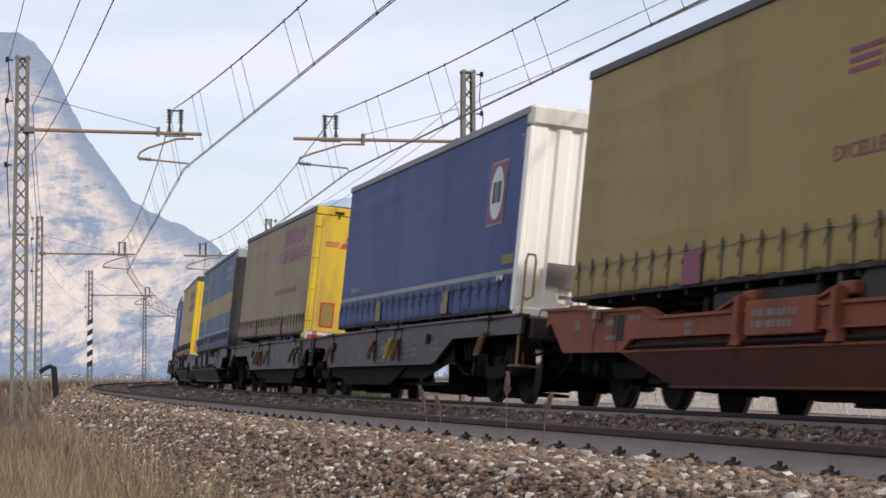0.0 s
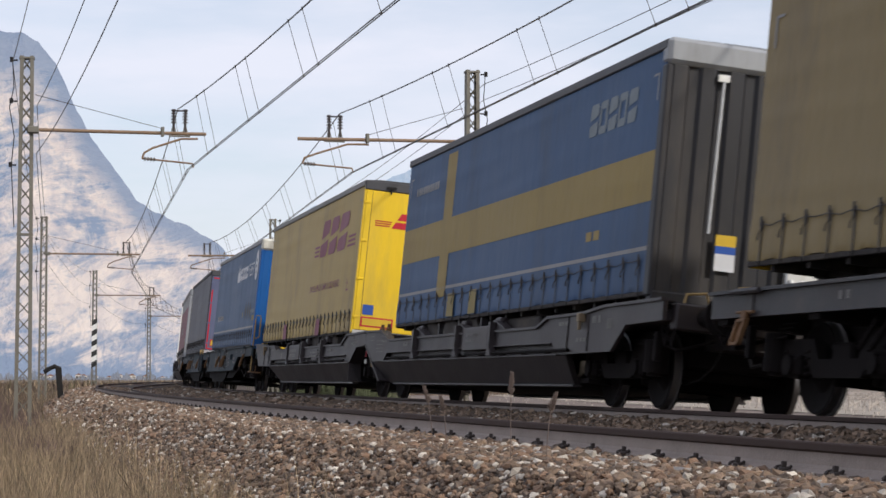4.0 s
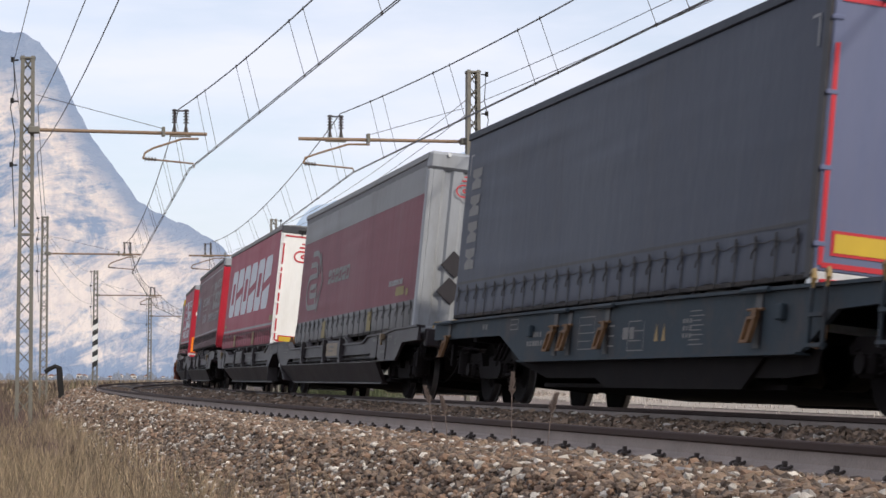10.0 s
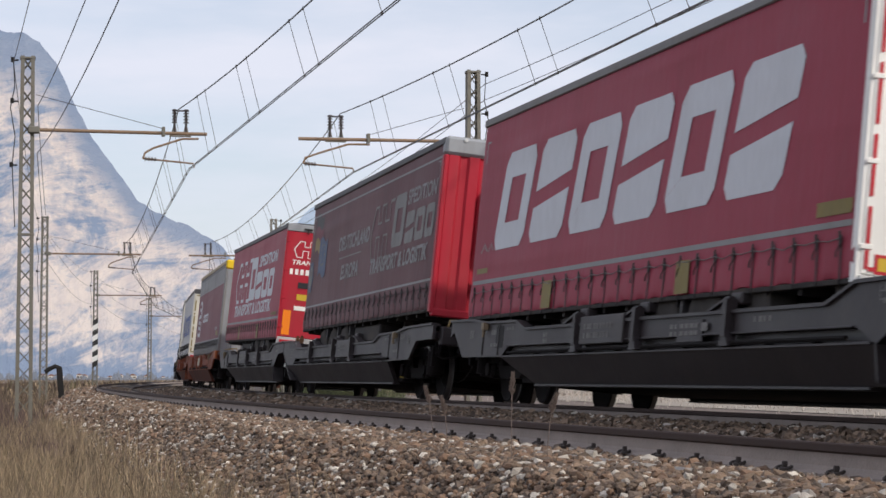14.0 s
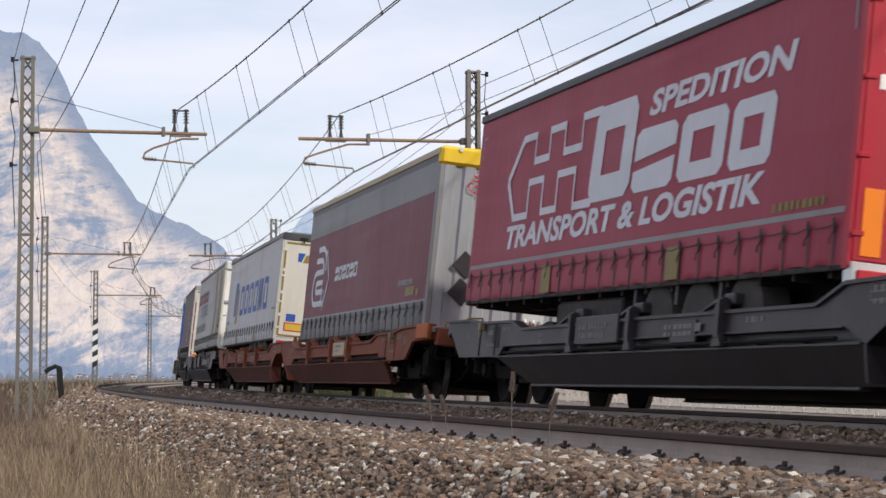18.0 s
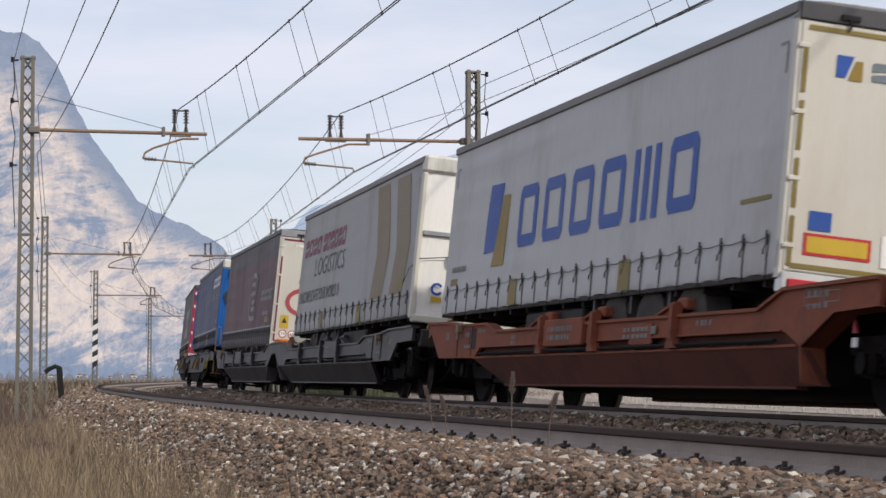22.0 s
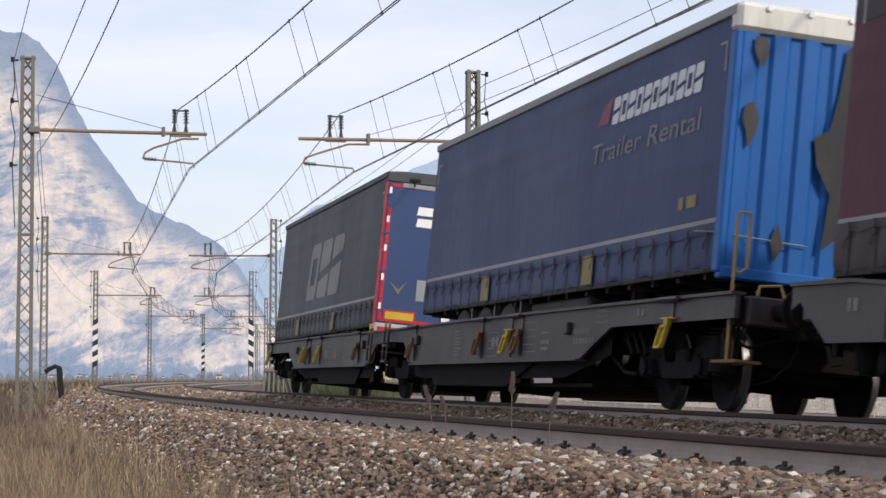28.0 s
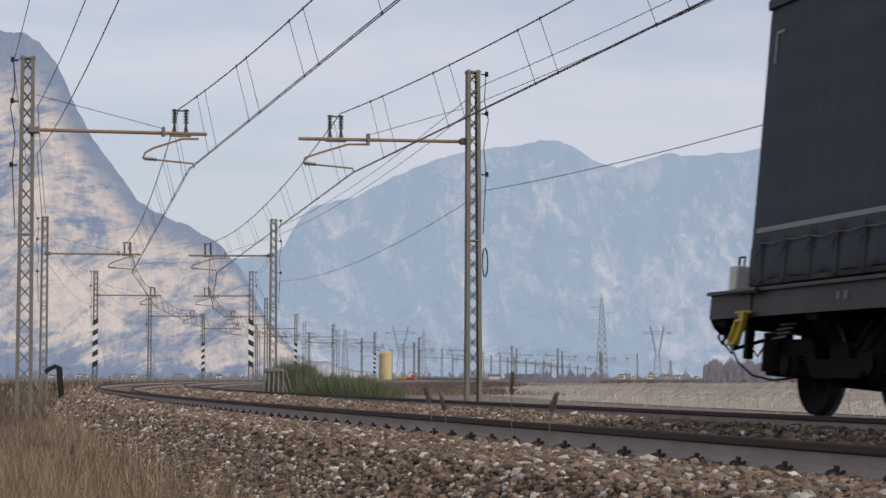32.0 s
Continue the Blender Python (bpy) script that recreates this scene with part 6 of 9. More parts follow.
def coupling_end(root, X, body_m, tail=False, pole=False):
    """End beam, buffers, draw hook, hoses and corner steps."""
    bm = B()
    box(bm, *sorted((X(16.45), X(16.65))), -1.22, 1.22, 0.86, 1.16, 0.02)
    part("end_beam", bm, body_m, root)
    for sgn in (1, -1):
        bm = B()
        rod(bm, (X(16.6), sgn * 0.875, 1.02), (X(17.0), sgn * 0.875, 1.02), 0.10, 12)
        rod(bm, (X(17.0), sgn * 0.875, 1.02), (X(17.17), sgn * 0.875, 1.02), 0.07, 12)
        rod(bm, (X(17.17), sgn * 0.875, 1.02), (X(17.22), sgn * 0.875, 1.02), 0.22, 18)
        part("buffer", bm, M_UNDER, root)
        bm = B()
        tube(bm, [(X(16.6), sgn * 0.45, 0.92), (X(16.85), sgn * 0.43, 0.72), (X(16.95), sgn * 0.40, 0.52), (X(17.1), sgn * 0.36, 0.55)], 0.022, 6)
        part("brake_hose", bm, M_DARK, root)
    bm = B()
    box(bm, *sorted((X(16.6), X(16.95))), -0.05, 0.05, 0.94, 1.06, 0.015)
    box(bm, *sorted((X(16.9), X(17.05))), -0.06, 0.06, 0.78, 1.0, 0.02)
    part("draw_hook", bm, M_UNDER, root)
    # grab pole with a long loop at the corner, and the shunter's step below
    px, py = X(16.35), 1.30
    if pole:
        bm = B()
        tube(bm, [(px, py, 0.50), (px, py, 1.95), (px, py - 0.02, 2.03), (px, py - 0.12, 2.03), (px, py - 0.14, 1.95), (px, py - 0.14, 1.46), (px, py - 0.06, 1.40), (px, py, 1.44)], 0.019, 6)
        part("grab_pole", bm, M_HAND, root, "ochre grab pole with a looped top")
        bm = B()
        box(bm, px - 0.34, px + 0.34, 1.06, 1.34, 0.47, 0.50)
        box(bm, px + 0.225, px + 0.24, 1.14, 1.16, 0.50, 0.90)
        part("step", bm, M_BRACKET_R, root, "rusty shunter's step plate")
    bm = B()
    tube(bm, [(X(16.55), 1.1, 1.17), (X(16.55), 1.08, 1.27), (X(16.55), 0.85, 1.30), (X(16.55), 0.80, 1.17)], 0.018, 6)
    part("grab_loop", bm, M_HAND, root)
    bm = B()
    box(bm, *sorted((X(15.9), X(16.0))), 1.12, 1.20, 0.52, 0.86, 0.01)
    tube(bm, [(X(16.1), 1.18, 0.92), (X(16.3), 1.2, 0.7), (X(16.45), 1.1, 0.64), (X(16.55), 0.7, 0.78)], 0.02, 5)
    part("brake_lever", bm, M_UNDER, root)
    # brake cylinder and rods hanging behind the end beam
    bm = B()
    rod(bm, (X(15.55), 1.02, 0.40), (X(15.55), 1.02, 0.78), 0.15, 14)
    rod(bm, (X(15.55), 1.02, 0.36), (X(15.55), 1.02, 0.40), 0.10, 12)
    part("brake_cylinder", bm, M_UNDER, root)
    bm = B()
    for k in range(4):
        rod(bm, (X(15.15), 1.12 - 0.03 * k, 0.74 + 0.045 * k), (X(15.5), 1.12 - 0.03 * k, 0.72 + 0.05 * k), 0.012, 5)
    part("brake_rod", bm, M_STENCIL if tail else M_UNDER, root)
    bm = B()
    hose_y = 1.12 if tail else 0.6
    tube(bm, [(X(16.5), hose_y, 0.86), (X(16.52), hose_y, 0.66), (X(16.3), hose_y, 0.50), (X(15.9), hose_y, 0.36), (X(15.4), hose_y - 0.02, 0.31), (X(15.0), hose_y - 0.06, 0.34)], 0.012, 5)
    part("air_hose", bm, M_DARK, root)
    for k in range(2):
        bm = B()
        tube(bm, [(X(16.60 - 0.22 * k), 1.2, 0.92), (X(16.62 - 0.22 * k), 1.22, 0.74), (X(16.55 - 0.22 * k), 1.2, 0.68), (X(16.48 - 0.22 * k), 1.2, 0.76), (X(16.50 - 0.22 * k), 1.2, 0.92)], 0.016, 5)
        part("coupling_chain_loop", bm, M_UNDER, root)
    if tail:
        for sgn in (1, -1):
            bm = B()
            box(bm, *sorted((X(16.40), X(16.60))), sgn * 1.08 - 0.09, sgn * 1.08 + 0.09, 1.19, 1.50, 0.012)
            tail_lamp = part("tail_lamp", bm, M_CREAM, root, "cream tail signal box with a carrying handle")
            bm = B()
            tube(bm, [(X(16.43), sgn * 1.08, 1.49), (X(16.43), sgn * 1.08, 1.60), (X(16.57), sgn * 1.08, 1.60), (X(16.57), sgn * 1.08, 1.49)], 0.014, 5)
            part("lamp_handle", bm, M_DARK, tail_lamp)
        for k in range(4):
            bm = B()
            y = 1.15 - 0.3 * k
            tube(bm, [(X(16.6), y, 0.9), (X(16.72), y - 0.03, 0.7), (X(16.70), y - 0.12, 0.60), (X(16.62), y - 0.16, 0.72)], 0.016, 5)
            part("cable_loop", bm, M_DARK, root)


def stencils(root, X, y, items):
    for u, z, w, h, n in items:
        f = Face("side", 0.0, 0.0, y)
        rng = random.Random(int(u * 37))
        polys, step = [], w / n
        for i in range(n):
            a = -X(u) + i * step
            polys.append(rect(a, z, a + step * rng.uniform(0.4, 0.8), z + h))
        decal("stencil", polys, f, M_STENCIL, root, 0.004)


def wagon_beam(label, start, even, body_m, tail=False, yellow=()):
    """Half of an articulated wagon with a deep outer beam; u runs from the articulation to the coupling end."""
    LW = 17.25
    root = empty("container_wagon")
    tagged(root, label, "freight wagon", WAGON_GROUP)

    def X(u):
        return u if even else LW - u
    for sgn in (1, -1):
        y0, y1 = sorted((sgn * 1.30, sgn * 1.35))
        bm = B()
        prism(bm, [(X(u), z) for u, z in ((0.12, 1.14), (0.12, 0.96), (1.30, 0.93), (2.05, 0.55), (11.5, 0.55), (12.65, 0.92), (16.6, 0.92), (16.6, 1.16), (12.6, 1.17), (6.0, 1.17))], y0, y1)
        beam = part("side_beam", bm, body_m, root)
        bm = B()
        y2, y3 = sorted((sgn * 1.24, sgn * 1.40))
        prism(bm, [(X(0.1), 1.14), (X(0.1), 1.175), (X(6.0), 1.205), (X(12.6), 1.205), (X(16.6), 1.195), (X(16.6), 1.16), (X(12.6), 1.17), (X(6.0), 1.17)], y2, y3)
        part("top_flange", bm, body_m, beam)
        bm = B()
        prism(bm, [(X(2.05), 0.55), (X(2.05), 0.525), (X(11.5), 0.525), (X(11.5), 0.55)], y2, y3)
        part("bottom_flange", bm, body_m, beam)
    bm = B()
    for sgn in (1, -1):
        y0, y1 = sorted((sgn * 1.235, sgn * 1.275))
        prism(bm, [(X(u), z) for u, z in ((2.4, 0.95), (3.6, 0.20), (7.9, 0.20), (9.3, 0.55), (11.5, 0.60), (11.5, 0.95))], y0, y1)
    box(bm, *sorted((X(3.0), X(11.2))), -1.05, 1.05, 0.22, 0.27)
    # belly takes the underframe black, so its shade is in the colour
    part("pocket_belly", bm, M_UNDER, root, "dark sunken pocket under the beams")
    for sgn in (1, -1):
        bm = B()
        prism(bm, [(X(u), z) for u, z in ((1.7, 0.92), (1.9, 0.36), (2.6, 0.32), (10.5, 0.32), (12.4, 0.60), (12.4, 0.92))], *sorted((sgn * 1.222, sgn * 1.231)))
        part("inner_frame", bm, M_UNDER, root)
    for u in (0.3, 2.3, 11.8, 14.2, 16.4):
        bm = B()
        box(bm, X(u) - 0.12, X(u) + 0.12, -1.30, 1.30, 0.86, 1.13)
        part("cross_beam", bm, M_UNDER, root)
    bm = B()
    box(bm, *sorted((X(11.8), X(16.5))), -0.35, 0.35, 0.80, 1.12)
    part("cross_frame", bm, M_UNDER, root)
    bm = B()
    box(bm, *sorted((X(0.1), X(2.3))), -0.35, 0.35, 0.80, 1.12)
    part("cross_frame", bm, M_UNDER, root)
    for u in (0.5, 1.0, 1.5, 2.0, 12.2, 12.9, 13.6, 14.9, 15.6):
        bm = B()
        box(bm, X(u) - 0.2, X(u) + 0.2, -1.22, 1.22, 1.10, 1.16, 0.01)
        part("deck_plate", bm, M_UNDER, root)
    mid, end = (SPIGOT_Y if "mid" in yellow else SPIGOT_R), (SPIGOT_Y if "end" in yellow else SPIGOT_R)
    seats = ((9.9, mid), (9.3, SPIGOT_R), (7.8, mid if "end" in yellow else SPIGOT_R), (3.1, SPIGOT_R), (15.6, end)) if even else ((2.2, SPIGOT_R), (6.6, SPIGOT_R), (8.2, mid), (8.75, SPIGOT_R), (14.75, end))
    for u, m in seats:
        for sgn in (1, -1):
            o = new("folding_spigot", m)
            o.parent = root
            o.matrix_basis = pose(X(u), sgn * 1.36, 0.95 if u < 12 else 0.93, -6 * sgn, 0, 0 if sgn > 0 else 180)
    for u, m in seats:
        bm = B()
        box(bm, X(u) - 0.085, X(u) + 0.085, 1.352, 1.366, 0.60 if u < 12 else 0.94, 1.165)
        part("spigot_channel", bm, M_W_SOOT_SHADE, root)
    for u in ((9.6, 7.8, 3.1, 15.6) if even else (2.2, 6.6, 8.5, 14.75)):
        bm = B()
        box(bm, X(u) - 0.30, X(u) + 0.30, 1.37, 1.43, 1.15, 1.20, 0.01)
        rod(bm, (X(u) - 0.34, 1.42, 1.165), (X(u) + 0.34, 1.42, 1.165), 0.028, 6)
        part("spigot_hanger", bm, body_m, root)
    for u in (2.5, 11.0):
        bm = B()
        box(bm, X(u) - 0.07, X(u) + 0.07, 1.35, 1.42, 0.86, 1.02, 0.015)
        part("lashing_lug", bm, body_m, root)
    bm = B()
    for k in range(3):
        rod(bm, (X(12.7 + 0.25 * k), 1.15, 0.86), (X(13.0 + 0.25 * k), 1.16, 0.60), 0.03, 6)
    tube(bm, [(X(11.8), 1.18, 0.86), (X(12.2), 1.18, 0.62), (X(12.6), 1.1, 0.40), (X(13.0), 1.1, 0.38)], 0.025, 5)
    part("brake_rigging", bm, M_UNDER, root)
    for u in ((1.55,) if even else (0.2,)):
        bm = B()
        for a in (-0.16, 0.16):
            rod(bm, (X(u) + a, 1.43, 0.56), (X(u) + a, 1.43, 1.16), 0.022, 6)
        for z in (0.60, 0.88):
            box(bm, X(u) - 0.18, X(u) + 0.18, 1.40, 1.46, z - 0.018, z + 0.018)
        ladder = part("ladder", bm, body_m, root, "short dark ladder with ochre hoops")
        for a in (-0.16, 0.16):
            bm = B()
            tube(bm, [(X(u) + a, 1.43, 1.13), (X(u) + a - 0.05, 1.43, 1.22), (X(u) + a, 1.42, 1.30), (X(u) + a + 0.07, 1.41, 1.27), (X(u) + a + 0.04, 1.41, 1.18)], 0.022, 5)
            part("hoop", bm, M_HAND, ladder, "ochre grab hoop")
    bm = handwheel(0.19)
    hw = part("handbrake_wheel", bm, M_BRACKET_R, root)
    hw.matrix_basis = pose(X(1.75), 1.30, 0.78)
    stencils(root, X, 1.353, [(11.2, 0.86, 0.7, 0.07, 6), (11.2, 0.74, 0.9, 0.07, 7), (9.75, 0.68, 0.45, 0.04, 1), (9.75, 0.90, 0.45, 0.02, 1), (9.75, 0.76, 0.4, 0.06, 3), (7.9, 0.68, 0.55, 0.02, 1), (7.9, 0.80, 0.55, 0.02, 1), (7.9, 0.92, 0.55, 0.02, 1), (7.2, 0.76, 0.5, 0.14, 2), (5.2, 0.90, 0.3, 0.05, 3), (5.2, 0.82, 0.3, 0.05, 3), (5.2, 0.74, 0.3, 0.05, 3), (13.6, 1.02, 0.3, 0.08, 2)])
    f = Face("side", 0.0, 0.0, 1.353)
    for u, z, w, h, rows in ((8.9, 0.66, 0.62, 0.40, 4), (7.0, 0.62, 0.55, 0.34, 3), (5.0, 0.66, 0.42, 0.36, 7), (12.1, 0.98, 0.40, 0.14, 2)):
        a = -X(u)
        for k in range(rows + 1):
            decal("stencil", [rect(a, z + h * k / rows, a + w * (1.0 if k % 2 == 0 else 0.8), z + h * k / rows + 0.012)], f, M_STENCIL, root, 0.005)
        if rows < 7:
            decal("stencil", [rect(a, z, a + 0.012, z + h), rect(a + w - 0.012, z, a + w, z + h)], f, M_STENCIL, root, 0.006)
    for k in range(2):
        a = -X(6.1) + 0.24 * k
        decal("lifting_mark", [[(a, 0.72), (a + 0.13, 0.72), (a + 0.075, 0.92)]], f, M_HAND, root, 0.005)
    coupling_end(root, X, body_m, tail, not even)
    bogie(root, X(14.2), start)
    if not even:
        bogie(root, X(0.0), start)
    MOVERS.append((root, start, LW, 0.0))
    return root


def wagon_pocket(label, start, even, body_m, cheek_m=None):
    """Half of an articulated pocket wagon: low sills, a sloped belly and raised ends over the bogies."""
    LW = 17.25
    root = empty("pocket_wagon")
    tagged(root, label, "freight wagon", WAGON_GROUP)
    # belly and recess take the copy of the paint with shade in its colour
    belly_m = M_W_SOOT_SHADE if body_m is not M_W_BROWN else M_W_UMBER

    def X(u):
        return u if even else LW - u
    # stations of the raised end, the box between its posts, and the block over the coupling bogie
    r0, r1, b0, b1, k0, k1, m0, m1, d0, dz0, belly1 = (2.1, 2.7, 7.92, 9.92, 12.4, 12.9, 13.6, 15.8, 16.42, 1.02, 12.4) if even else (1.55, 2.2, 7.5, 9.32, 11.66, 12.16, 12.66, 14.83, 15.33, 0.93, 12.9)
    top = [(0.06, 1.165), (r0, 1.145), (r1, 0.965), (b0 - 0.3, 0.975), (b1 + 0.3, 0.965), (k0, 0.965), (k1, 1.085), (k1 + 1.6, 1.10), (k1 + 2.4, 1.16), (16.6, 1.175)]
    low = [(16.6, 0.95), (d0, dz0), (m1, 0.625), (m0, 0.61), (m0 - 0.28, 0.75), (2.05, 0.75)] + ([(1.62, 0.60), (0.94, 0.90), (0.04, 0.925)] if even else [(1.75, 0.61), (0.74, 0.61), (0.10, 0.90), (0.04, 0.925)])
    for sgn in (1, -1):
        bm = B()
        prism(bm, [(X(u), z) for u, z in top + low], *sorted((sgn * 1.31, sgn * 1.36)))
        sill = part("side_sill", bm, body_m, root)
        bm = B()
        prism(bm, [(X(u), z + 0.032) for u, z in top] + [(X(u), z - 0.004) for u, z in top[::-1]], *sorted((sgn * 1.24, sgn * 1.395)))
        part("top_flange", bm, body_m, sill)
        bm = B()
        box(bm, *sorted((X(2.1), X(m0 - 0.3))), *sorted((sgn * 1.30, sgn * 1.385)), 0.752, 0.772, 0.004)
        part("sill_lip", bm, body_m, sill)
        bm = B()
        prism(bm, [(X(u), z) for u, z in ((1.80, 0.625), (2.1, 0.76), (m0 - 0.3, 0.76), (m0 - 0.05, 0.625))], *sorted((sgn * 1.24, sgn * 1.27)))
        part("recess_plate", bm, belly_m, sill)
        bm = B()
        box(bm, *sorted((X(1.74), X(m0))), *sorted((sgn * 1.24, sgn * 1.375)), 0.597, 0.625, 0.004)
        part("ledge", bm, body_m, sill)
        for k in range(9):
            bm = B()
            u = 3.0 + k * 1.13
            box(bm, X(u) - 0.05, X(u) + 0.05, *sorted((sgn * 1.27, sgn * 1.36)), 0.626, 0.66)
            part("ledge_lug", bm, body_m, sill)
        # belly: leans inward towards the rail
        bm = B()
        ring = [(X(1.62 if even else 0.76), 0.596), (X(1.50 if even else 1.60), 0.25), (X(belly1), 0.24), (X(m0 if even else belly1 + 0.15), 0.596)]
        out = [bm.verts.new((x, sgn * (1.36 if z > 0.5 else 1.16), z)) for x, z in ring]
        inn = [bm.verts.new((x, sgn * (1.28 if z > 0.5 else 1.08), z)) for x, z in ring]
        bm.faces.new(out)
        bm.faces.new(inn[::-1])
        for i in range(4):
            j = (i + 1) % 4
            bm.faces.new((out[i], inn[i], inn[j], out[j]))
        bmesh.ops.recalc_face_normals(bm, faces=bm.faces[:])
        part("belly_plate", bm, belly_m, root)
        bm = B()
        box(bm, *sorted((X(2.05), X(belly1))), *sorted((sgn * 1.06, sgn * 1.19)), 0.215, 0.245, 0.004)
        part("belly_keel", bm, belly_m, root)
        # a flange follows the slanting edge of the opening over the shared bogie
        edge = ((0.04, 0.925), (0.94, 0.90), (1.62, 0.60), (1.52, 0.26)) if even else ((0.04, 0.925), (0.12, 0.90), (0.76, 0.60), (1.60, 0.25))
        bm = B()
        prism(bm, [(X(u), z) for u, z in edge] + [(X(u + 0.035), z + 0.02) for u, z in edge[::-1]], *sorted((sgn * 1.12, sgn * 1.372)))
        part("opening_flange", bm, body_m, root)
        # the box between two guide posts
        bm = B()
        box(bm, *sorted((X(b0 + 0.30), X(b1 - 0.06))), *sorted((sgn * 1.30, sgn * 1.42)), 0.715, 1.065, 0.012)
        part("sill_box", bm, body_m, root)
        if even:
            bm = B()
            box(bm, *sorted((X(5.74), X(6.5))), *sorted((sgn * 1.355, sgn * 1.385)), 0.685, 0.93, 0.008)
            part("hung_panel", bm, body_m, root)
        for u in (5.0 if even else 4.44, b0 - 0.12, b1 + 0.12):
            # the sill climbs to the post in a slanting gusset on the articulation's side
            bm = B()
            prism(bm, [(X(v), z) for v, z in ((u + 0.02, 1.11), (u + 0.10, 1.11), (u + 0.62, 0.985), (u + 0.62, 0.95), (u + 0.02, 0.95))], *sorted((sgn * 1.315, sgn * 1.355)))
            part("gusset", bm, body_m, sill)
            bm = B()
            prism(bm, [(X(v), z) for v, z in ((u + 0.02, 1.14), (u + 0.11, 1.14), (u + 0.64, 1.012), (u + 0.64, 0.985), (u + 0.10, 1.112), (u + 0.02, 1.112))], *sorted((sgn * 1.25, sgn * 1.395)))
            part("gusset_flange", bm, body_m, sill)
            bm = B()
            box(bm, X(u) - 0.15, X(u) + 0.15, *sorted((sgn * 1.18, sgn * 1.33)), 1.06, 1.19, 0.02)
            part("guide_head", bm, body_m, root)
            bm = B()
            prism(bm, [(X(u) - 0.055, 1.11), (X(u) + 0.055, 1.11), (X(u) + 0.055, 0.78), (X(u) + 0.075, 0.72), (X(u) - 0.075, 0.72), (X(u) - 0.055, 0.78)], *sorted((sgn * 1.33, sgn * 1.45)))
            post = part("guide_post", bm, body_m, root)
            bm = B()
            prism(bm, [(X(u) - 0.075, 0.72), (X(u) + 0.075, 0.72), (X(u) + 0.13, 0.63), (X(u) + 0.06, 0.626), (X(u) - 0.06, 0.626), (X(u) - 0.13, 0.63)], *sorted((sgn * 1.34, sgn * 1.44)))
            part("post_foot", bm, body_m, post)
        # ribs, hatch and seams on the block over the bogie
        for u in (k1 + 0.9, k1 + 1.75):
            bm = B()
            box(bm, X(u) - 0.018, X(u) + 0.018, *sorted((sgn * 1.355, sgn * 1.375)), 0.64, 1.09)
            part("end_rib", bm, body_m, sill)
        # even: a flat black plate paints the shade of a recess; odd: a body-coloured hatch
        bm = B()
        if even:
            box(bm, *sorted((X(13.56), X(13.95))), *sorted((sgn * 1.34, sgn * 1.364)), 0.74, 1.05)
        else:
            box(bm, *sorted((X(12.75), X(13.0))), *sorted((sgn * 1.34, sgn * 1.364)), 0.80, 0.93)
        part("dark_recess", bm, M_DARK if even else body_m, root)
        bm = B()
        box(bm, X(k1 + 1.55) - 0.06, X(k1 + 1.55) + 0.06, *sorted((sgn * 1.36, sgn * 1.45)), 1.0, 1.11, 0.01)
        rod(bm, (X(k1 + 1.55), sgn * 1.42, 0.90), (X(k1 + 1.55), sgn * 1.42, 1.04), 0.025, 6)
        part("lashing_ring", bm, M_PRINT_TAUPE, root)
        if cheek_m is not None:
            bm = B()
            box(bm, *sorted((X(15.75), X(16.62))), *sorted((sgn * 1.35, sgn * 1.40)), 0.96, 1.21, 0.012)
            part("end_block", bm, cheek_m, root, "fresh orange end block")
    bm = B()
    box(bm, *sorted((X(1.8), X(13.3))), -1.1, 1.1, 0.27, 0.33)
    part("pocket_floor", bm, M_UNDER, root)
    bm = B()
    prism(bm, [(X(u), z) for u, z in (((0.98, 0.96), (1.66, 0.58), (1.55, 0.27), (1.72, 0.27), (1.80, 0.60), (1.12, 1.0)) if even else ((0.30, 0.96), (0.82, 0.58), (1.66, 0.27), (1.85, 0.27), (1.0, 0.60), (0.45, 1.0)))], -1.11, 1.11)
    part("end_bulkhead", bm, M_UNDER, root)
    bm = B()
    box(bm, *sorted((X(0.06), X(1.1))), -1.32, 1.32, 1.0, 1.15, 0.02)
    box(bm, *sorted((X(0.0), X(0.5))), -0.4, 0.4, 0.68, 1.05)
    part("bogie_bridge", bm, body_m, root)
    bm = B()
    box(bm, *sorted((X(13.7), X(16.5))), -1.27, 1.27, 0.95, 1.08, 0.02)
    box(bm, *sorted((X(13.7), X(16.5))), -0.4, 0.4, 0.72, 1.0)
    part("bogie_bridge", bm, body_m, root)
    bm = B()
    prism(bm, [(X(u), z) for u, z in ((14.3, 1.08), (14.3, 1.22), (14.6, 1.26), (14.9, 1.22), (14.9, 1.08))], -0.35, 0.35)
    box(bm, X(15.6) - 0.25, X(15.6) + 0.25, -1.15, -0.4, 1.06, 1.2, 0.02)
    part("kingpin_stand", bm, body_m, root)
    bm = B()
    box(bm, X(0.35) - 0.05, X(0.35) + 0.05, 0.95, 1.05, 1.14, 1.30, 0.02)
    rod(bm, (X(0.35), 1.0, 1.28), (X(0.35), 1.0, 1.36), 0.035, 8)
    part("lamp_bracket", bm, M_BRACKET_R, root)
    if even:
        bm = B()
        box(bm, X(0.86) - 0.05, X(0.86) + 0.05, 1.16, 1.19, 0.60, 0.69, 0.006)
        part("brake_tag", bm, M_WHITEDOOR, root, "small white enamel tag")
        bm = B()
        prism(bm, [(X(0.86) - 0.05, 0.73), (X(0.86) + 0.05, 0.73), (X(0.86) + 0.03, 0.85)], 1.16, 1.19)
        part("brake_flag", bm, M_RED_FADED, root, "small red flag plate")
    else:
        bm = handwheel(0.16)
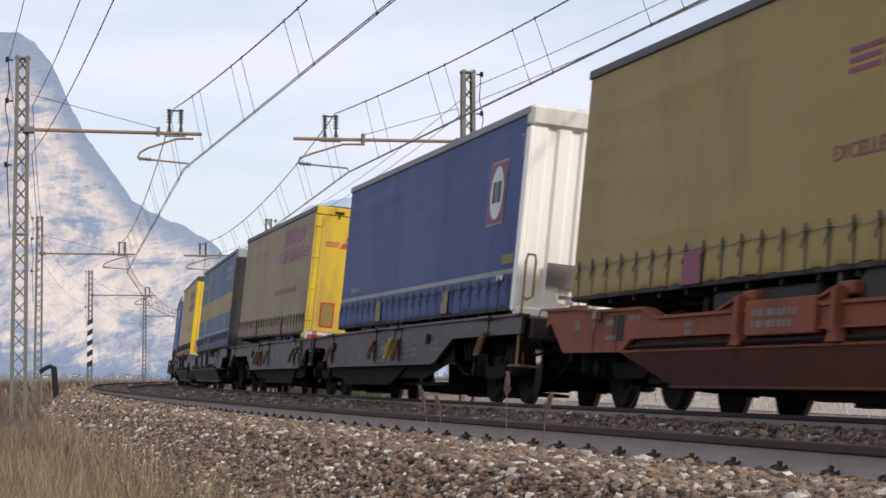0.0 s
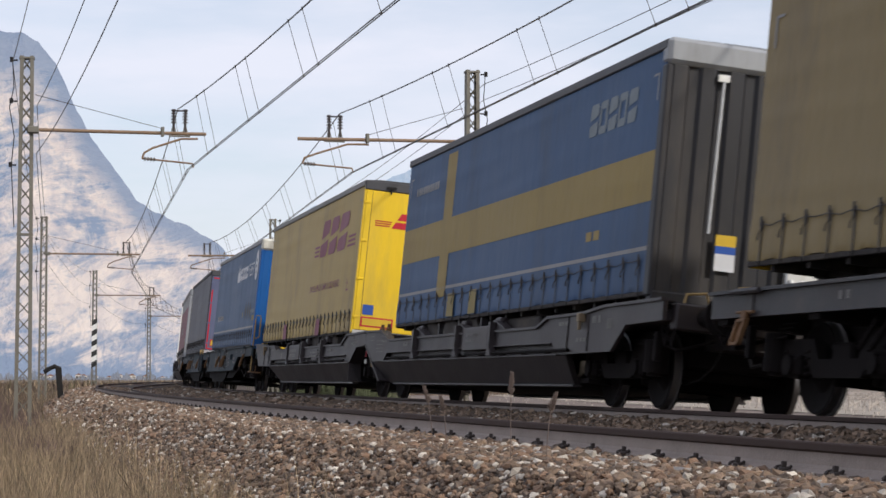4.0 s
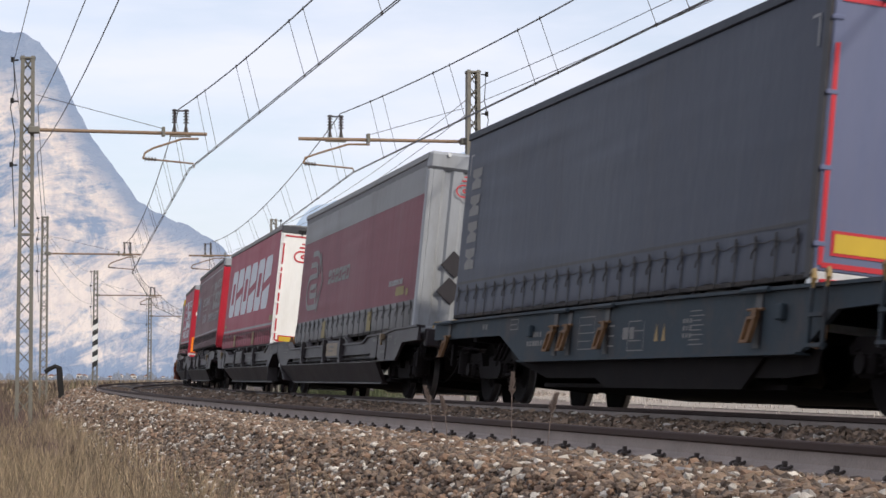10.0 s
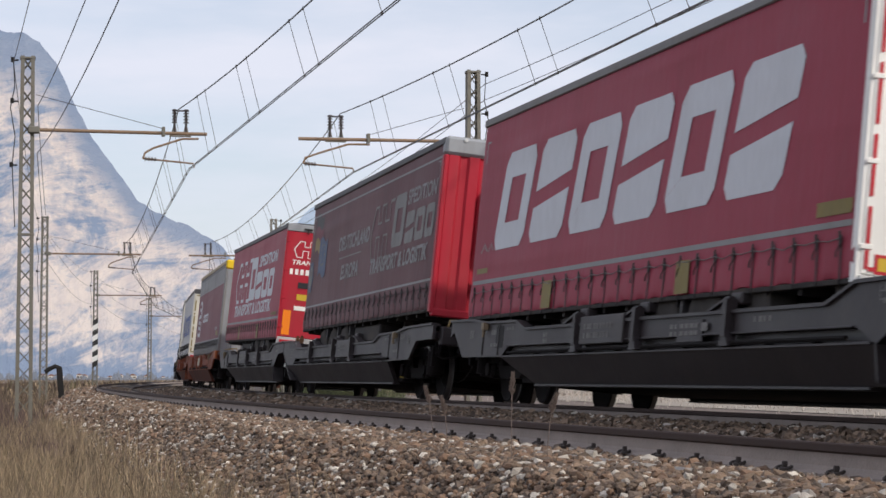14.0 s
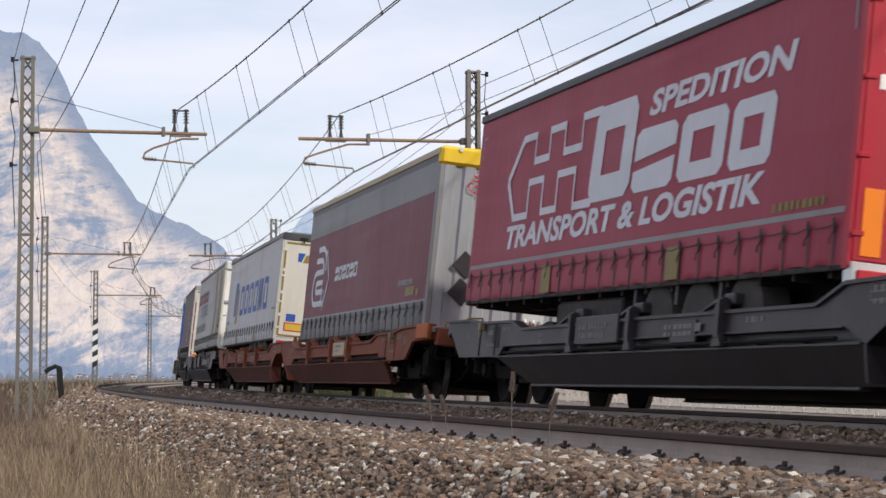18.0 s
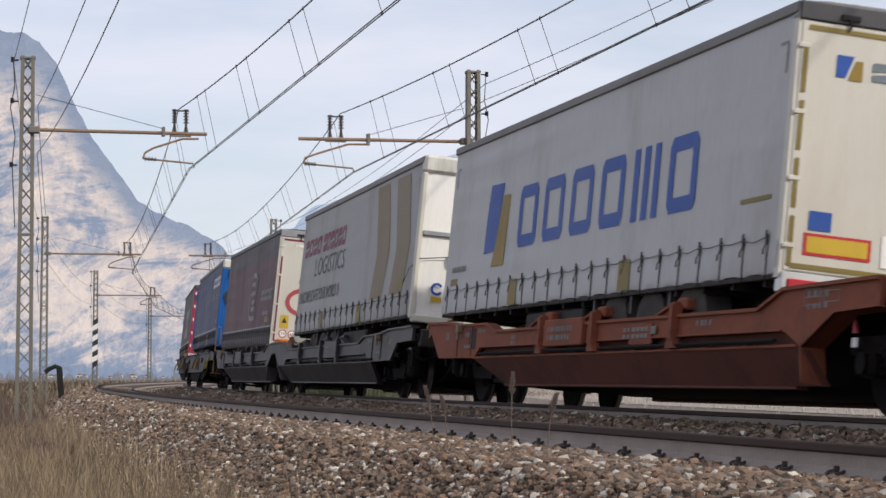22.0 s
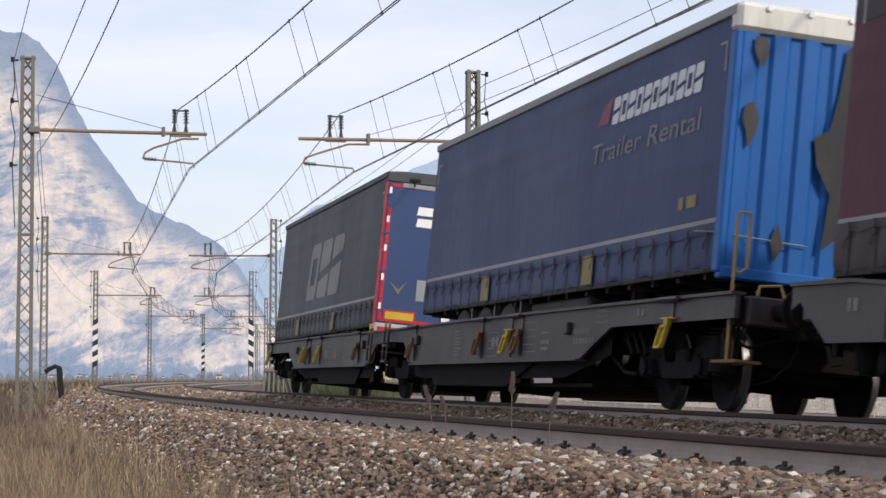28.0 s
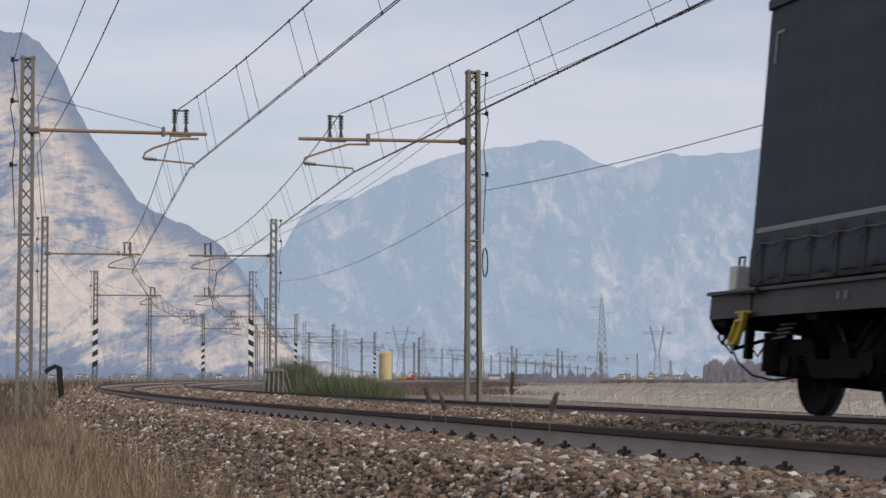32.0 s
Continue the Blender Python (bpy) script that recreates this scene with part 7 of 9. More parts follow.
        for k in range(5):
            a = k * 1.2566
            rod(bm, (0, 0.02, 0), (0.16 * math.cos(a), 0.02, 0.16 * math.sin(a)), 0.012, 5)
        rod(bm, (0, -0.2, 0), (0, 0.05, 0), 0.03, 8)
        hw = part("handbrake_wheel", bm, M_HAND, root, "ochre spoked handbrake wheel")
        hw.matrix_basis = pose(X(0.34), 1.22, 0.70)
    bm = B()
    rod(bm, (X(2.2), 1.385, 0.66), (X(7.6), 1.385, 0.66), 0.025, 6)
    rod(bm, (X(8.0), 1.40, 0.66), (X(13.2), 1.385, 0.66), 0.025, 6)
    part("brake_pipe", bm, M_UNDER, root)
    if start in (129.90, 199.35):
        decal("data_plate", [rect(-X(b0 + 0.25), 0.76, -X(b0 + 0.25) + (b1 - b0 - 0.5), 1.02)], Face("side", 0.0, 0.0, 1.42), M_SANDRAIL if body_m is M_W_BROWN else M_PRINT_TAUPE, root, 0.004, "pale data plate")
    stencils(root, X, 1.362, [(1.55, 1.05, 0.5, 0.07, 4), (1.55, 0.95, 0.5, 0.05, 4), (k1 + 1.3, 0.93, 0.3, 0.07, 3), (k1 + 1.3, 0.76, 0.45, 0.05, 3), (k1 + 2.5, 0.90, 0.22, 0.12, 2), (k1 + 0.5, 0.98, 0.4, 0.05, 3)])
    if even:
        stencils(root, X, 1.423, [(b1 - 0.25, 0.90, 1.1, 0.07, 9), (b1 - 0.25, 0.79, 1.0, 0.07, 8)])
        stencils(root, X, 1.387, [(6.7, 0.84, 0.9, 0.05, 6), (6.7, 0.76, 0.9, 0.05, 6), (5.75, 0.80, 0.3, 0.09, 1)])
        stencils(root, X, 1.362, [(11.6, 0.85, 0.25, 0.06, 2), (11.6, 0.77, 0.25, 0.06, 2), (4.4, 0.86, 0.5, 0.06, 4)])
    else:
        stencils(root, X, 1.426, [(b0 + 0.55, 0.92, 0.7, 0.05, 6), (b0 + 0.55, 0.84, 0.5, 0.04, 5)])
        stencils(root, X, 1.362, [(k1 + 1.9, 0.98, 0.35, 0.09, 3), (3.4, 0.86, 0.4, 0.06, 4)])
    f = Face("side", 0.0, 0.0, 1.362)
    for u, z, w, h, rows in (((1.62, 0.98, 0.36, 0.15, 2), (1.2, 1.0, 0.34, 0.10, 1)) if even else ((0.55, 1.0, 0.34, 0.14, 2), (1.15, 0.78, 0.55, 0.20, 3))):
        a = -X(u)
        for k in range(rows + 1):
            decal("stencil", [rect(a, z + h * k / rows, a + w, z + h * k / rows + 0.010)], f, M_STENCIL, root, 0.005)
        decal("stencil", [rect(a, z, a + 0.010, z + h), rect(a + w - 0.010, z, a + w, z + h)], f, M_STENCIL, root, 0.006)
    coupling_end(root, X, body_m)
    bogie(root, X(14.2), start)
    if not even:
        bogie(root, X(0.0), start)
    MOVERS.append((root, start, LW, 0.0))
    return root


RED_LABEL = "oxide-red pocket wagon half with sloped belly, soiled with brake dust"
BLACK_LABEL = "black pocket wagon half with raised ends over its bogies"
wagon_pocket(RED_LABEL, 9.05, True, M_W_BROWN)
wagon_beam("dark grey wagon half with deep side beams and yellow spigots", 26.32, False, M_W_DUSTY, yellow=("mid",))
wagon_beam("dark grey wagon half with deep side beams and rusty spigots", 43.60, True, M_W_GREY)
wagon_pocket(BLACK_LABEL, 61.07, False, M_W_BLACK)
wagon_pocket(BLACK_LABEL, 78.33, True, M_W_BLACK)
wagon_beam("blue-grey wagon half with deep side beams and ochre spigots", 95.55, False, M_W_BLUEGREY)
wagon_beam("blue-grey wagon half with ladders and rusty spigots", 112.62, True, M_W_BLUEGREY)
wagon_pocket(BLACK_LABEL, 129.90, False, M_W_BLACK)
wagon_pocket(BLACK_LABEL, 147.20, True, M_W_BLACK)
wagon_pocket(BLACK_LABEL, 164.55, False, M_W_BLACK)
wagon_pocket(BLACK_LABEL, 181.90, True, M_W_BLACK)
wagon_pocket("oxide-red pocket wagon half with a bright orange end block", 199.35, False, M_W_BROWN, M_W_ORANGE)
wagon_pocket(RED_LABEL, 216.82, True, M_W_BROWN)
wagon_pocket(BLACK_LABEL, 234.15, False, M_W_BLACK)
wagon_pocket(BLACK_LABEL, 251.24, True, M_W_BLACK)
wagon_beam("dusty dark wagon half with bright yellow spigots and grab pole", 268.70, False, M_W_DUSTY, yellow=("mid", "end"))
wagon_beam("dusty dark wagon half at the train's tail with signal boxes", 285.84, True, M_W_DUSTY, True, yellow=("mid", "end"))
# ---- loose stone of the ballast ----


def base_shapes():
    bm = B()
    bmesh.ops.create_icosphere(bm, subdivisions=1, radius=1.0)
    v = np.array([x.co[:] for x in bm.verts])
    f = np.array([[x.index for x in p.verts] for p in bm.faces])
    bm.free()
    cube = np.array([(x, y, z) for x in (-0.8, 0.8) for y in (-0.8, 0.8) for z in (-0.8, 0.8)])
    cf = np.array([(0, 1, 3), (0, 3, 2), (4, 6, 7), (4, 7, 5), (0, 4, 5), (0, 5, 1), (2, 3, 7), (2, 7, 6), (0, 2, 6), (0, 6, 4), (1, 5, 7), (1, 7, 3)])
    return (v, f), (cube, cf)


def rotations(rng, n):
    q = rng.normal(size=(n, 4))
    q /= np.linalg.norm(q, axis=1)[:, None]
    w, x, y, z = q.T
    return np.stack([np.stack([1 - 2 * (y * y + z * z), 2 * (x * y - z * w), 2 * (x * z + y * w)], -1),
                     np.stack([2 * (x * y + z * w), 1 - 2 * (x * x + z * z), 2 * (y * z - x * w)], -1),
                     np.stack([2 * (x * z - y * w), 2 * (y * z + x * w), 1 - 2 * (x * x + y * y)], -1)], -2)


def many(name, verts, faces, materials, index=None, smooth=False):
    """One mesh from arrays of points and faces."""
    me = bpy.data.meshes.new(name)
    k = faces.shape[1]
    me.vertices.add(len(verts))
    me.vertices.foreach_set("co", np.ascontiguousarray(verts, dtype=np.float32).ravel())
    me.loops.add(faces.size)
    me.loops.foreach_set("vertex_index", np.ascontiguousarray(faces, dtype=np.int32).ravel())
    me.polygons.add(len(faces))
    me.polygons.foreach_set("loop_start", np.arange(0, faces.size, k, dtype=np.int32))
    for m in materials:
        me.materials.append(m)
    if index is not None:
        me.polygons.foreach_set("material_index", np.ascontiguousarray(index, dtype=np.int32))
    me.update(calc_edges=True)
    me.validate()
    if not smooth:
        me.shade_flat()
    return new(name, me)


def place(s, lat, z):
    x, y, b = (np.interp(s, LINE[0], LINE[i]) for i in (1, 2, 3))
    return np.stack([x - np.cos(b) * lat, y + np.sin(b) * lat, z], -1)


def build_stones():
    rng = np.random.default_rng(5)
    shapes = base_shapes()
    vs, fs, mi, base = [], [], [], 0
    # s from, s to, lat from, lat to, per square metre, size, shape
    for s0, s1, l0, l1, dens, size, kind in ((5, 16, 0.10, 2.5, 1000, 0.044, 0), (16, 30, 0.10, 2.5, 700, 0.047, 0), (-8, 5, 0.10, 2.5, 160, 0.055, 1), (30, 62, 0.10, 2.6, 330, 0.054, 1), (62, 140, 0.10, 2.7, 85, 0.085, 1),
                                             (7, 40, -4.0, -1.62, 300, 0.047, 1), (40, 120, -4.0, -1.62, 85, 0.08, 1), (9, 60, -7.6, -5.75, 60, 0.06, 1), (20, 120, -1.4, -0.1, 60, 0.06, 1)):
        n = int((s1 - s0) * (l1 - l0) * dens)
        s = rng.uniform(s0, s1, n)
        lat = rng.uniform(l0, l1, n)
        z = bed_height(lat) + rng.uniform(-0.020, 0.030, n)
        # a little less stone towards the toe, where grass takes over
        keep = rng.uniform(size=n) > np.clip((lat - 1.75) / 0.9, 0, 0.9) * (l0 > 0)
        keep &= ~((lat > 0.0) & (lat < 0.17) & (rng.uniform(size=n) > 0.5))
        s, lat, z = s[keep], lat[keep], z[keep]
        n = len(s)
        v, f = shapes[kind]
        sc = size * rng.lognormal(0, 0.27, n)[:, None, None] * rng.uniform(0.6, 1.15, (n, 1, 3))
        pts = v[None] * (1 + rng.uniform(-0.34, 0.30, (n, len(v), 1))) * sc * 0.62
        pts = np.einsum("nij,nkj->nki", rotations(rng, n), pts)
        pts[:, :, 2] *= 0.8
        pts += place(s, lat, z)[:, None, :]
        vs.append(pts.reshape(-1, 3))
        fs.append((f[None] + (base + np.arange(n) * len(v))[:, None, None]).reshape(-1, 3))
        pick = rng.uniform(size=n)
        kinds = np.where(pick < 0.115, 1, np.where(pick < 0.34, 2, np.where(pick < 0.60, 3, 0)))
        if l1 < 0:
            kinds = np.where(pick < 0.05, 1, np.where(pick < 0.30, 2, 0))
        mi.append(np.repeat(kinds, len(f)))
        base += n * len(v)
    ob = many("ballast_stones", np.concatenate(vs), np.concatenate(fs), (M_STONE, M_STONE_PALE, M_STONE_GREY, M_STONE_RUST), np.concatenate(mi))
    tagged(ob, "angular brown, grey and whitish crushed stones of the ballast", "gravel", kind="stuff")


M_STONE_RUST = mat("rust_stone", (0.175, 0.108, 0.070), 0.95, var=0.25, scale=6, bump=0.5, bscale=60, island=0.4)
M_GRASS = mat("dry_grass", (0.275, 0.205, 0.128), 0.9, var=0.3, scale=0.5, island=0.6)
M_GRASS_DARK = mat("dead_stalks", (0.105, 0.074, 0.054), 0.9, var=0.3, scale=0.5, island=0.4)
M_GRASS_GREEN = mat("dull_green_grass", (0.11, 0.098, 0.052), 0.9, var=0.3, scale=0.5, island=0.4)


def blades(rng, s, lat, z, h, w, lean=0.35):
    n = len(s)
    root = place(s, lat, z)
    a = rng.uniform(0, 2 * np.pi, n)
    d = np.stack([np.cos(a), np.sin(a), np.zeros(n)], -1)
    t = rng.uniform(0, 2 * np.pi, n)
    tip = np.stack([np.cos(t), np.sin(t), np.zeros(n)], -1) * (h * lean * rng.uniform(0.2, 1.2, n))[:, None]
    up = np.array([0, 0, 1.0])
    mid = root + up * (h * 0.55)[:, None] + tip * 0.35
    top = root + up * h[:, None] + tip
    w = w[:, None]
    pts = np.stack([root - d * w, root + d * w, mid + d * w * 0.7, mid - d * w * 0.7, top], 1)
    f = np.array([(0, 1, 2), (0, 2, 3), (3, 2, 4)])
    return pts.reshape(-1, 3), f, n


def build_grass():
    rng = np.random.default_rng(9)
    vs, fs, mi, base = [], [], [], 0
    for s0, s1, l0, l1, dens, h0, w0 in ((7, 20, 1.75, 4.4, 900, 0.24, 0.0028), (20, 45, 1.75, 5.0, 480, 0.28, 0.004), (45, 130, 1.9, 14.0, 42, 0.30, 0.012), (150, 230, -30.0, -9.0, 6, 0.35, 0.02), (130, 400, 3.0, 60.0, 1.2, 0.6, 0.06)):
        n = int((s1 - s0) * (l1 - l0) * dens)
        s, lat = rng.uniform(s0, s1, n), rng.uniform(l0, l1, n)
        # tufts
        s = s + 0.10 * np.sin(s * 17.0 + lat * 9.0)
        z = np.where(lat < 2.6, bed_height(lat), -1.02) + 0.0
        keep = rng.uniform(size=n) < np.clip((lat - 1.7) / 0.7, 0.05, 1) if l0 > 0 else np.ones(n, bool)
        s, lat, z = s[keep], lat[keep], z[keep]
        n = len(s)
        h = h0 * rng.lognormal(0, 0.4, n)
        pts, f, n = blades(rng, s, lat, z - 0.02, h, np.full(n, w0) * rng.uniform(0.6, 1.4, n), 0.55)
        vs.append(pts)
        fs.append((f[None] + (base + np.arange(n) * 5)[:, None, None]).reshape(-1, 3))
        pick = rng.uniform(size=n)
        dark = 0.20 if s1 < 50 else 0.7
        mi.append(np.repeat(np.where(pick < dark, 1, np.where(pick < dark + 0.06, 2, 0)), 3))
        base += n * 5
    ob = many("dry_grass", np.concatenate(vs), np.concatenate(fs), (M_GRASS, M_GRASS_DARK, M_GRASS_GREEN), np.concatenate(mi))
    tagged(ob, "tangled straw-coloured winter grass beside the ballast", "grass", kind="stuff")


def build_scrub(name, label, s0, s1, l0, l1, n, h0, material, seed, z=-1.02, twig=0.006, spread=0.5):
    """Bare or leafy scrub: many thin forking twigs in clumps."""
    rng = np.random.default_rng(seed)
    vs, fs, base = [], [], 0
    cl = max(6, n // 90)
    cs, cla, ch = rng.uniform(s0, s1, cl), rng.uniform(l0, l1, cl), rng.uniform(0.55, 1.0, cl)
    pick = rng.integers(0, cl, n)
    s, lat = cs[pick] + rng.normal(0, spread, n), cla[pick] + rng.normal(0, spread, n)
    h = h0 * ch[pick] * rng.uniform(0.45, 1.1, n)
    pts, f, n = blades(rng, s, lat, np.full(n, z), h, np.full(n, twig), 0.5)
    ob = many(name, pts, (f[None] + (np.arange(n) * 5)[:, None, None]).reshape(-1, 3), (material,))
    tagged(ob, label, "shrub", kind="stuff")


build_stones()
build_grass()
M_TWIG = mat("bare_twigs", (0.100, 0.064, 0.060), 0.9, var=0.3, scale=0.5, island=0.4)
M_BROOM = mat("green_broom", (0.088, 0.102, 0.050), 0.85, var=0.35, scale=0.8, island=0.5)
build_scrub("bare_scrub", "leafless brown scrub on the bank", 44, 78, 3.0, 5.2, 2600, 0.95, M_TWIG, 3, spread=0.45)
build_scrub("bare_scrub", "low purple-brown winter scrub by the masts", 30, 62, 2.2, 4.4, 9000, 0.62, M_TWIG, 6, spread=0.4, twig=0.004)
build_scrub("bare_scrub", "thin leafless brush on the fallow strip", 140, 230, -32, -12, 5200, 0.62, M_TWIG, 4, spread=1.2, twig=0.010)
build_scrub("bare_scrub", "low brown brush on the far bank", 225, 470, -36, -10, 5200, 0.75, M_TWIG, 24, spread=2.4, twig=0.022)
build_scrub("dead_weeds", "pale dead weeds on the fallow bank", 140, 240, -33, -11, 6000, 0.42, M_GRASS, 14, spread=1.6, twig=0.010)


def build_broom(s, lat, h, r, seed):
    """A broom shrub: a short stem with dense upright green wands."""
    rng = random.Random(seed)
    root = empty("broom_shrub", Matrix.Translation(on_line(s, lat, -1.02)))
    tagged(root, "dense dark green broom shrub beside the far track", "shrub", "broom shrubs")
    bm = B()
    for k in range(5):
        a = rng.uniform(0, 6.28)
        rod(bm, (0.05 * math.cos(a), 0.05 * math.sin(a), 0), (0.4 * r * math.cos(a), 0.4 * r * math.sin(a), h * 0.5), 0.02, 5, 0.008)
    part("stem", bm, M_TWIG, root)
    g = np.random.default_rng(seed)
    n = 2300
    a, rr = g.uniform(0, 6.283, n), np.sqrt(g.uniform(0, 1, n)) * r
    zb = g.uniform(0.05, 0.8, n) * h * np.sqrt(np.clip(1 - (rr / r) ** 2, 0.05, 1))
    hh = h * g.uniform(0.15, 0.55, n)
    rootp = np.stack([rr * np.cos(a), rr * np.sin(a), zb], -1)
    lean = np.stack([np.cos(a), np.sin(a), np.zeros(n)], -1) * (hh * g.uniform(0, 0.6, n))[:, None]
    t = g.uniform(0, 6.283, n)
    d = np.stack([np.cos(t), np.sin(t), np.zeros(n)], -1) * g.uniform(0.003, 0.008, n)[:, None]
    top = rootp + lean + np.array([0, 0, 1.0]) * hh[:, None]
    mid = (rootp + top) / 2
    pts = np.stack([rootp, mid + d, top, mid - d], 1).reshape(-1, 3)
    f = (np.array([(0, 1, 2, 3)])[None] + (np.arange(n) * 4)[:, None, None]).reshape(-1, 4)
    o = many("foliage", pts, f, (M_BROOM,))
    tagged(o, kind="stuff")
    o.parent = root


for _k in range(22):
    _u = _k / 21.0
    _tall = 2.0 if _u < 0.28 else 1.25
    build_broom(106 - 31 * _u, -9.1 - 0.5 * _u - 0.5 * ((_k * 37) % 10) / 10, _tall + 0.22 * ((_k * 53) % 10) / 10, 0.85 + 0.35 * ((_k * 29) % 10) / 10, 100 + _k)


# ---- stalks with seed heads at the ballast's edge ----
def build_stalk(s, lat, h, lean, seed):
    root = empty("seed_stalk", Matrix.Translation(on_line(s, lat, float(bed_height(lat)) - 0.02)))
    tagged(root, "dry grass stalk with a drooping seed head", "grass", "dry stalks by the rail")
    b = bearing(s)
    side = Vector((math.cos(b), -math.sin(b), 0)) * lean
    bm = B()
    pts = [Vector((0, 0, 0)), side * 0.15 + Vector((0, 0, h * 0.4)), side * 0.4 + Vector((0, 0, h * 0.75)), side + Vector((0, 0, h))]
    tube(bm, pts, 0.003, 5)
    part("stalk", bm, M_STALK, root)
    bm = B()
    rng = random.Random(seed)
    for k in range(150):
        u = rng.uniform(0.15, 1.0)
        c = pts[2].lerp(pts[3], u) + Vector((rng.uniform(-0.003, 0.003), rng.uniform(-0.003, 0.003), 0))
        a = rng.uniform(0, 6.283)
        out = 0.026 * (1.1 - 0.7 * u)
        rod(bm, c, c + Vector((out * math.cos(a), out * math.sin(a), 0.030)), 0.0028, 4, 0.001)
    o = part("seed_head", bm, M_STALK, root)
    tagged(o, kind="stuff")


M_STALK = mat("grey_seed_stalk", (0.150, 0.112, 0.095), 0.9, var=0.25, scale=8)
for _k, (_s, _l, _h, _d) in enumerate(((14.0, 0.90, 0.48, -0.07), (13.62, 0.90, 0.41, -0.05), (12.12, 0.90, 0.57, 0.01), (11.42, 0.90, 0.45, 0.07))):
    build_stalk(_s, _l, _h, _d, _k)


# ---- small things beside the line ----
def build_marker_post():
    s, lat = 70.0, 1.30
    root = empty("marker_post", Matrix.Translation(on_line(s, lat, -0.42)) @ pose(0, 0, 0, 0, -5, 10))
    tagged(root, "short dark post with a bent black hood on the ballast edge", "post")
    bm = B()
    box(bm, -0.10, 0.10, -0.08, 0.08, -0.3, 1.12, 0.02)
    part("post", bm, M_DARK, root)
    bm = B()
    tube(bm, [(0.02, 0, 1.06), (-0.12, 0, 1.15), (-0.32, 0, 1.08), (-0.48, 0, 0.98)], 0.085, 6)
    part("hood", bm, M_DARK, root)


def build_barrier():
    root = empty("steel_barrier", Matrix.Translation(on_line(91.0, -7.62, -0.70)) @ pose(0, 0, 0, 0, 0, 8))
    tagged(root, "grey steel barrier frame with slanting legs beside the far track", "barrier")
    bm = B()
    box(bm, -0.42, 0.42, -0.10, 0.10, 1.28, 1.44, 0.03)
    part("top_rail", bm, M_GALV, root)
    for k, x in enumerate((-0.40, -0.20, 0.0, 0.20, 0.40)):
        bm = B()
        rod(bm, (x, 0, 1.34), (x * 1.15 - 0.05, -0.5, -0.2), 0.045, 6)
        part("upright", bm, M_GALV, root)
        bm = B()
        tube(bm, [(x, 0, 1.38), (x + 0.12, 0.05, 1.30), (x + 0.58, 0.5, -0.2)], 0.05, 6)
        part("slanting_leg", bm, M_GALV, root)


def build_vineyard():
    """Young pergola rows: posts, slanting arms and wires, in one piece of pale winter wood."""
    rng = np.random.default_rng(21)
    bm = B()
    for row in range(40):
        lat = -28.0 - row * 3.2
        step = 2.3 if row < 16 else 3.6
        s0, s1 = 10 + row * 3, (160 if row < 2 else 215) + row * 5
        k = int((s1 - s0) / step)
        for i in range(k):
            s = s0 + i * step + rng.uniform(-0.2, 0.2)
            p = on_line(s, lat + rng.uniform(-0.2, 0.2), -1.02)
            t = 0.022 if row < 12 else 0.04
            rod(bm, p, p + Vector((rng.uniform(-0.08, 0.08), 0, 0.62)), t, 4)
            b = bearing(s)
            q = Vector((math.cos(b), -math.sin(b), 0))
            along = Vector((math.sin(b), math.cos(b), 0))
            rod(bm, p + Vector((0, 0, 0.25)), p + q * 0.95 + Vector((0, 0, 0.80 + rng.uniform(-0.12, 0.12))), t, 4)
            rod(bm, p + Vector((0, 0, 0.1)), p + along * 0.8 + Vector((0, 0, 0.5)), t * 0.7, 4)
        for dz, dl in ((0.55, 0.0), (0.78, -0.9)):
            tube(bm, [on_line(s, lat + dl, -1.02 + dz) for s in np.arange(s0, s1, 8)], 0.015, 4)
    ob = part("vineyard_rows", bm, M_VINE)
    tagged(ob, "rows of pale leafless pergola vines on timber arms", "vineyard", kind="stuff")


M_VINE = mat("pale_vine_wood", (0.42, 0.365, 0.315), 0.9, var=0.25, scale=0.8, island=0.35)
M_FIELD = mat("straw_field", (0.29, 0.25, 0.205), 0.95, var=0.25, scale=0.6, bump=0.6, bscale=6, stain=(0.20, 0.165, 0.12), stain_amt=0.6, stain_scale=0.25)
M_BANK = mat("weedy_bank", (0.135, 0.100, 0.082), 0.95, var=0.3, scale=0.5, bump=0.8, bscale=5, stain=(0.11, 0.088, 0.07), stain_amt=0.7, stain_scale=0.35)
M_FALLOW = mat("fallow_strip", (0.15, 0.105, 0.085), 0.95, var=0.25, scale=0.3, bump=0.6, bscale=6)


def patch(name, s0, s1, l0, l1, material, label, z=-0.93):
    bm = B()
    rows = [[bm.verts.new(on_line(s, l, z)) for l in np.linspace(l0, l1, 14)] for s in np.arange(s0, s1 + 1, 8.0)]
    for p, q in zip(rows[:-1], rows[1:]):
        for i in range(13):
            bm.faces.new((p[i], q[i], q[i + 1], p[i + 1]))
    bmesh.ops.recalc_face_normals(bm, faces=bm.faces[:])
    ob = part(name, bm, material)
    tagged(ob, label, "field", kind="structure")


patch("ground_vineyard", 4, 160, -25.5, -170, M_FIELD, "straw-strewn vineyard soil")
patch("ground_vineyard", 160, 330, -33.5, -170, M_FIELD, "straw-strewn vineyard soil", -0.926)
patch("ground_bank", 10, 420, -9.5, -33.5, M_BANK, "grey-brown fallow bank between track and vineyard", -0.96)
build_scrub("pruned_twigs", "pale vine prunings strewn over the soil", 55, 150, -75, -26, 14000, 0.20, M_VINE, 31, z=-0.93, twig=0.016, spread=3.0)
build_marker_post()
build_barrier()
build_vineyard()
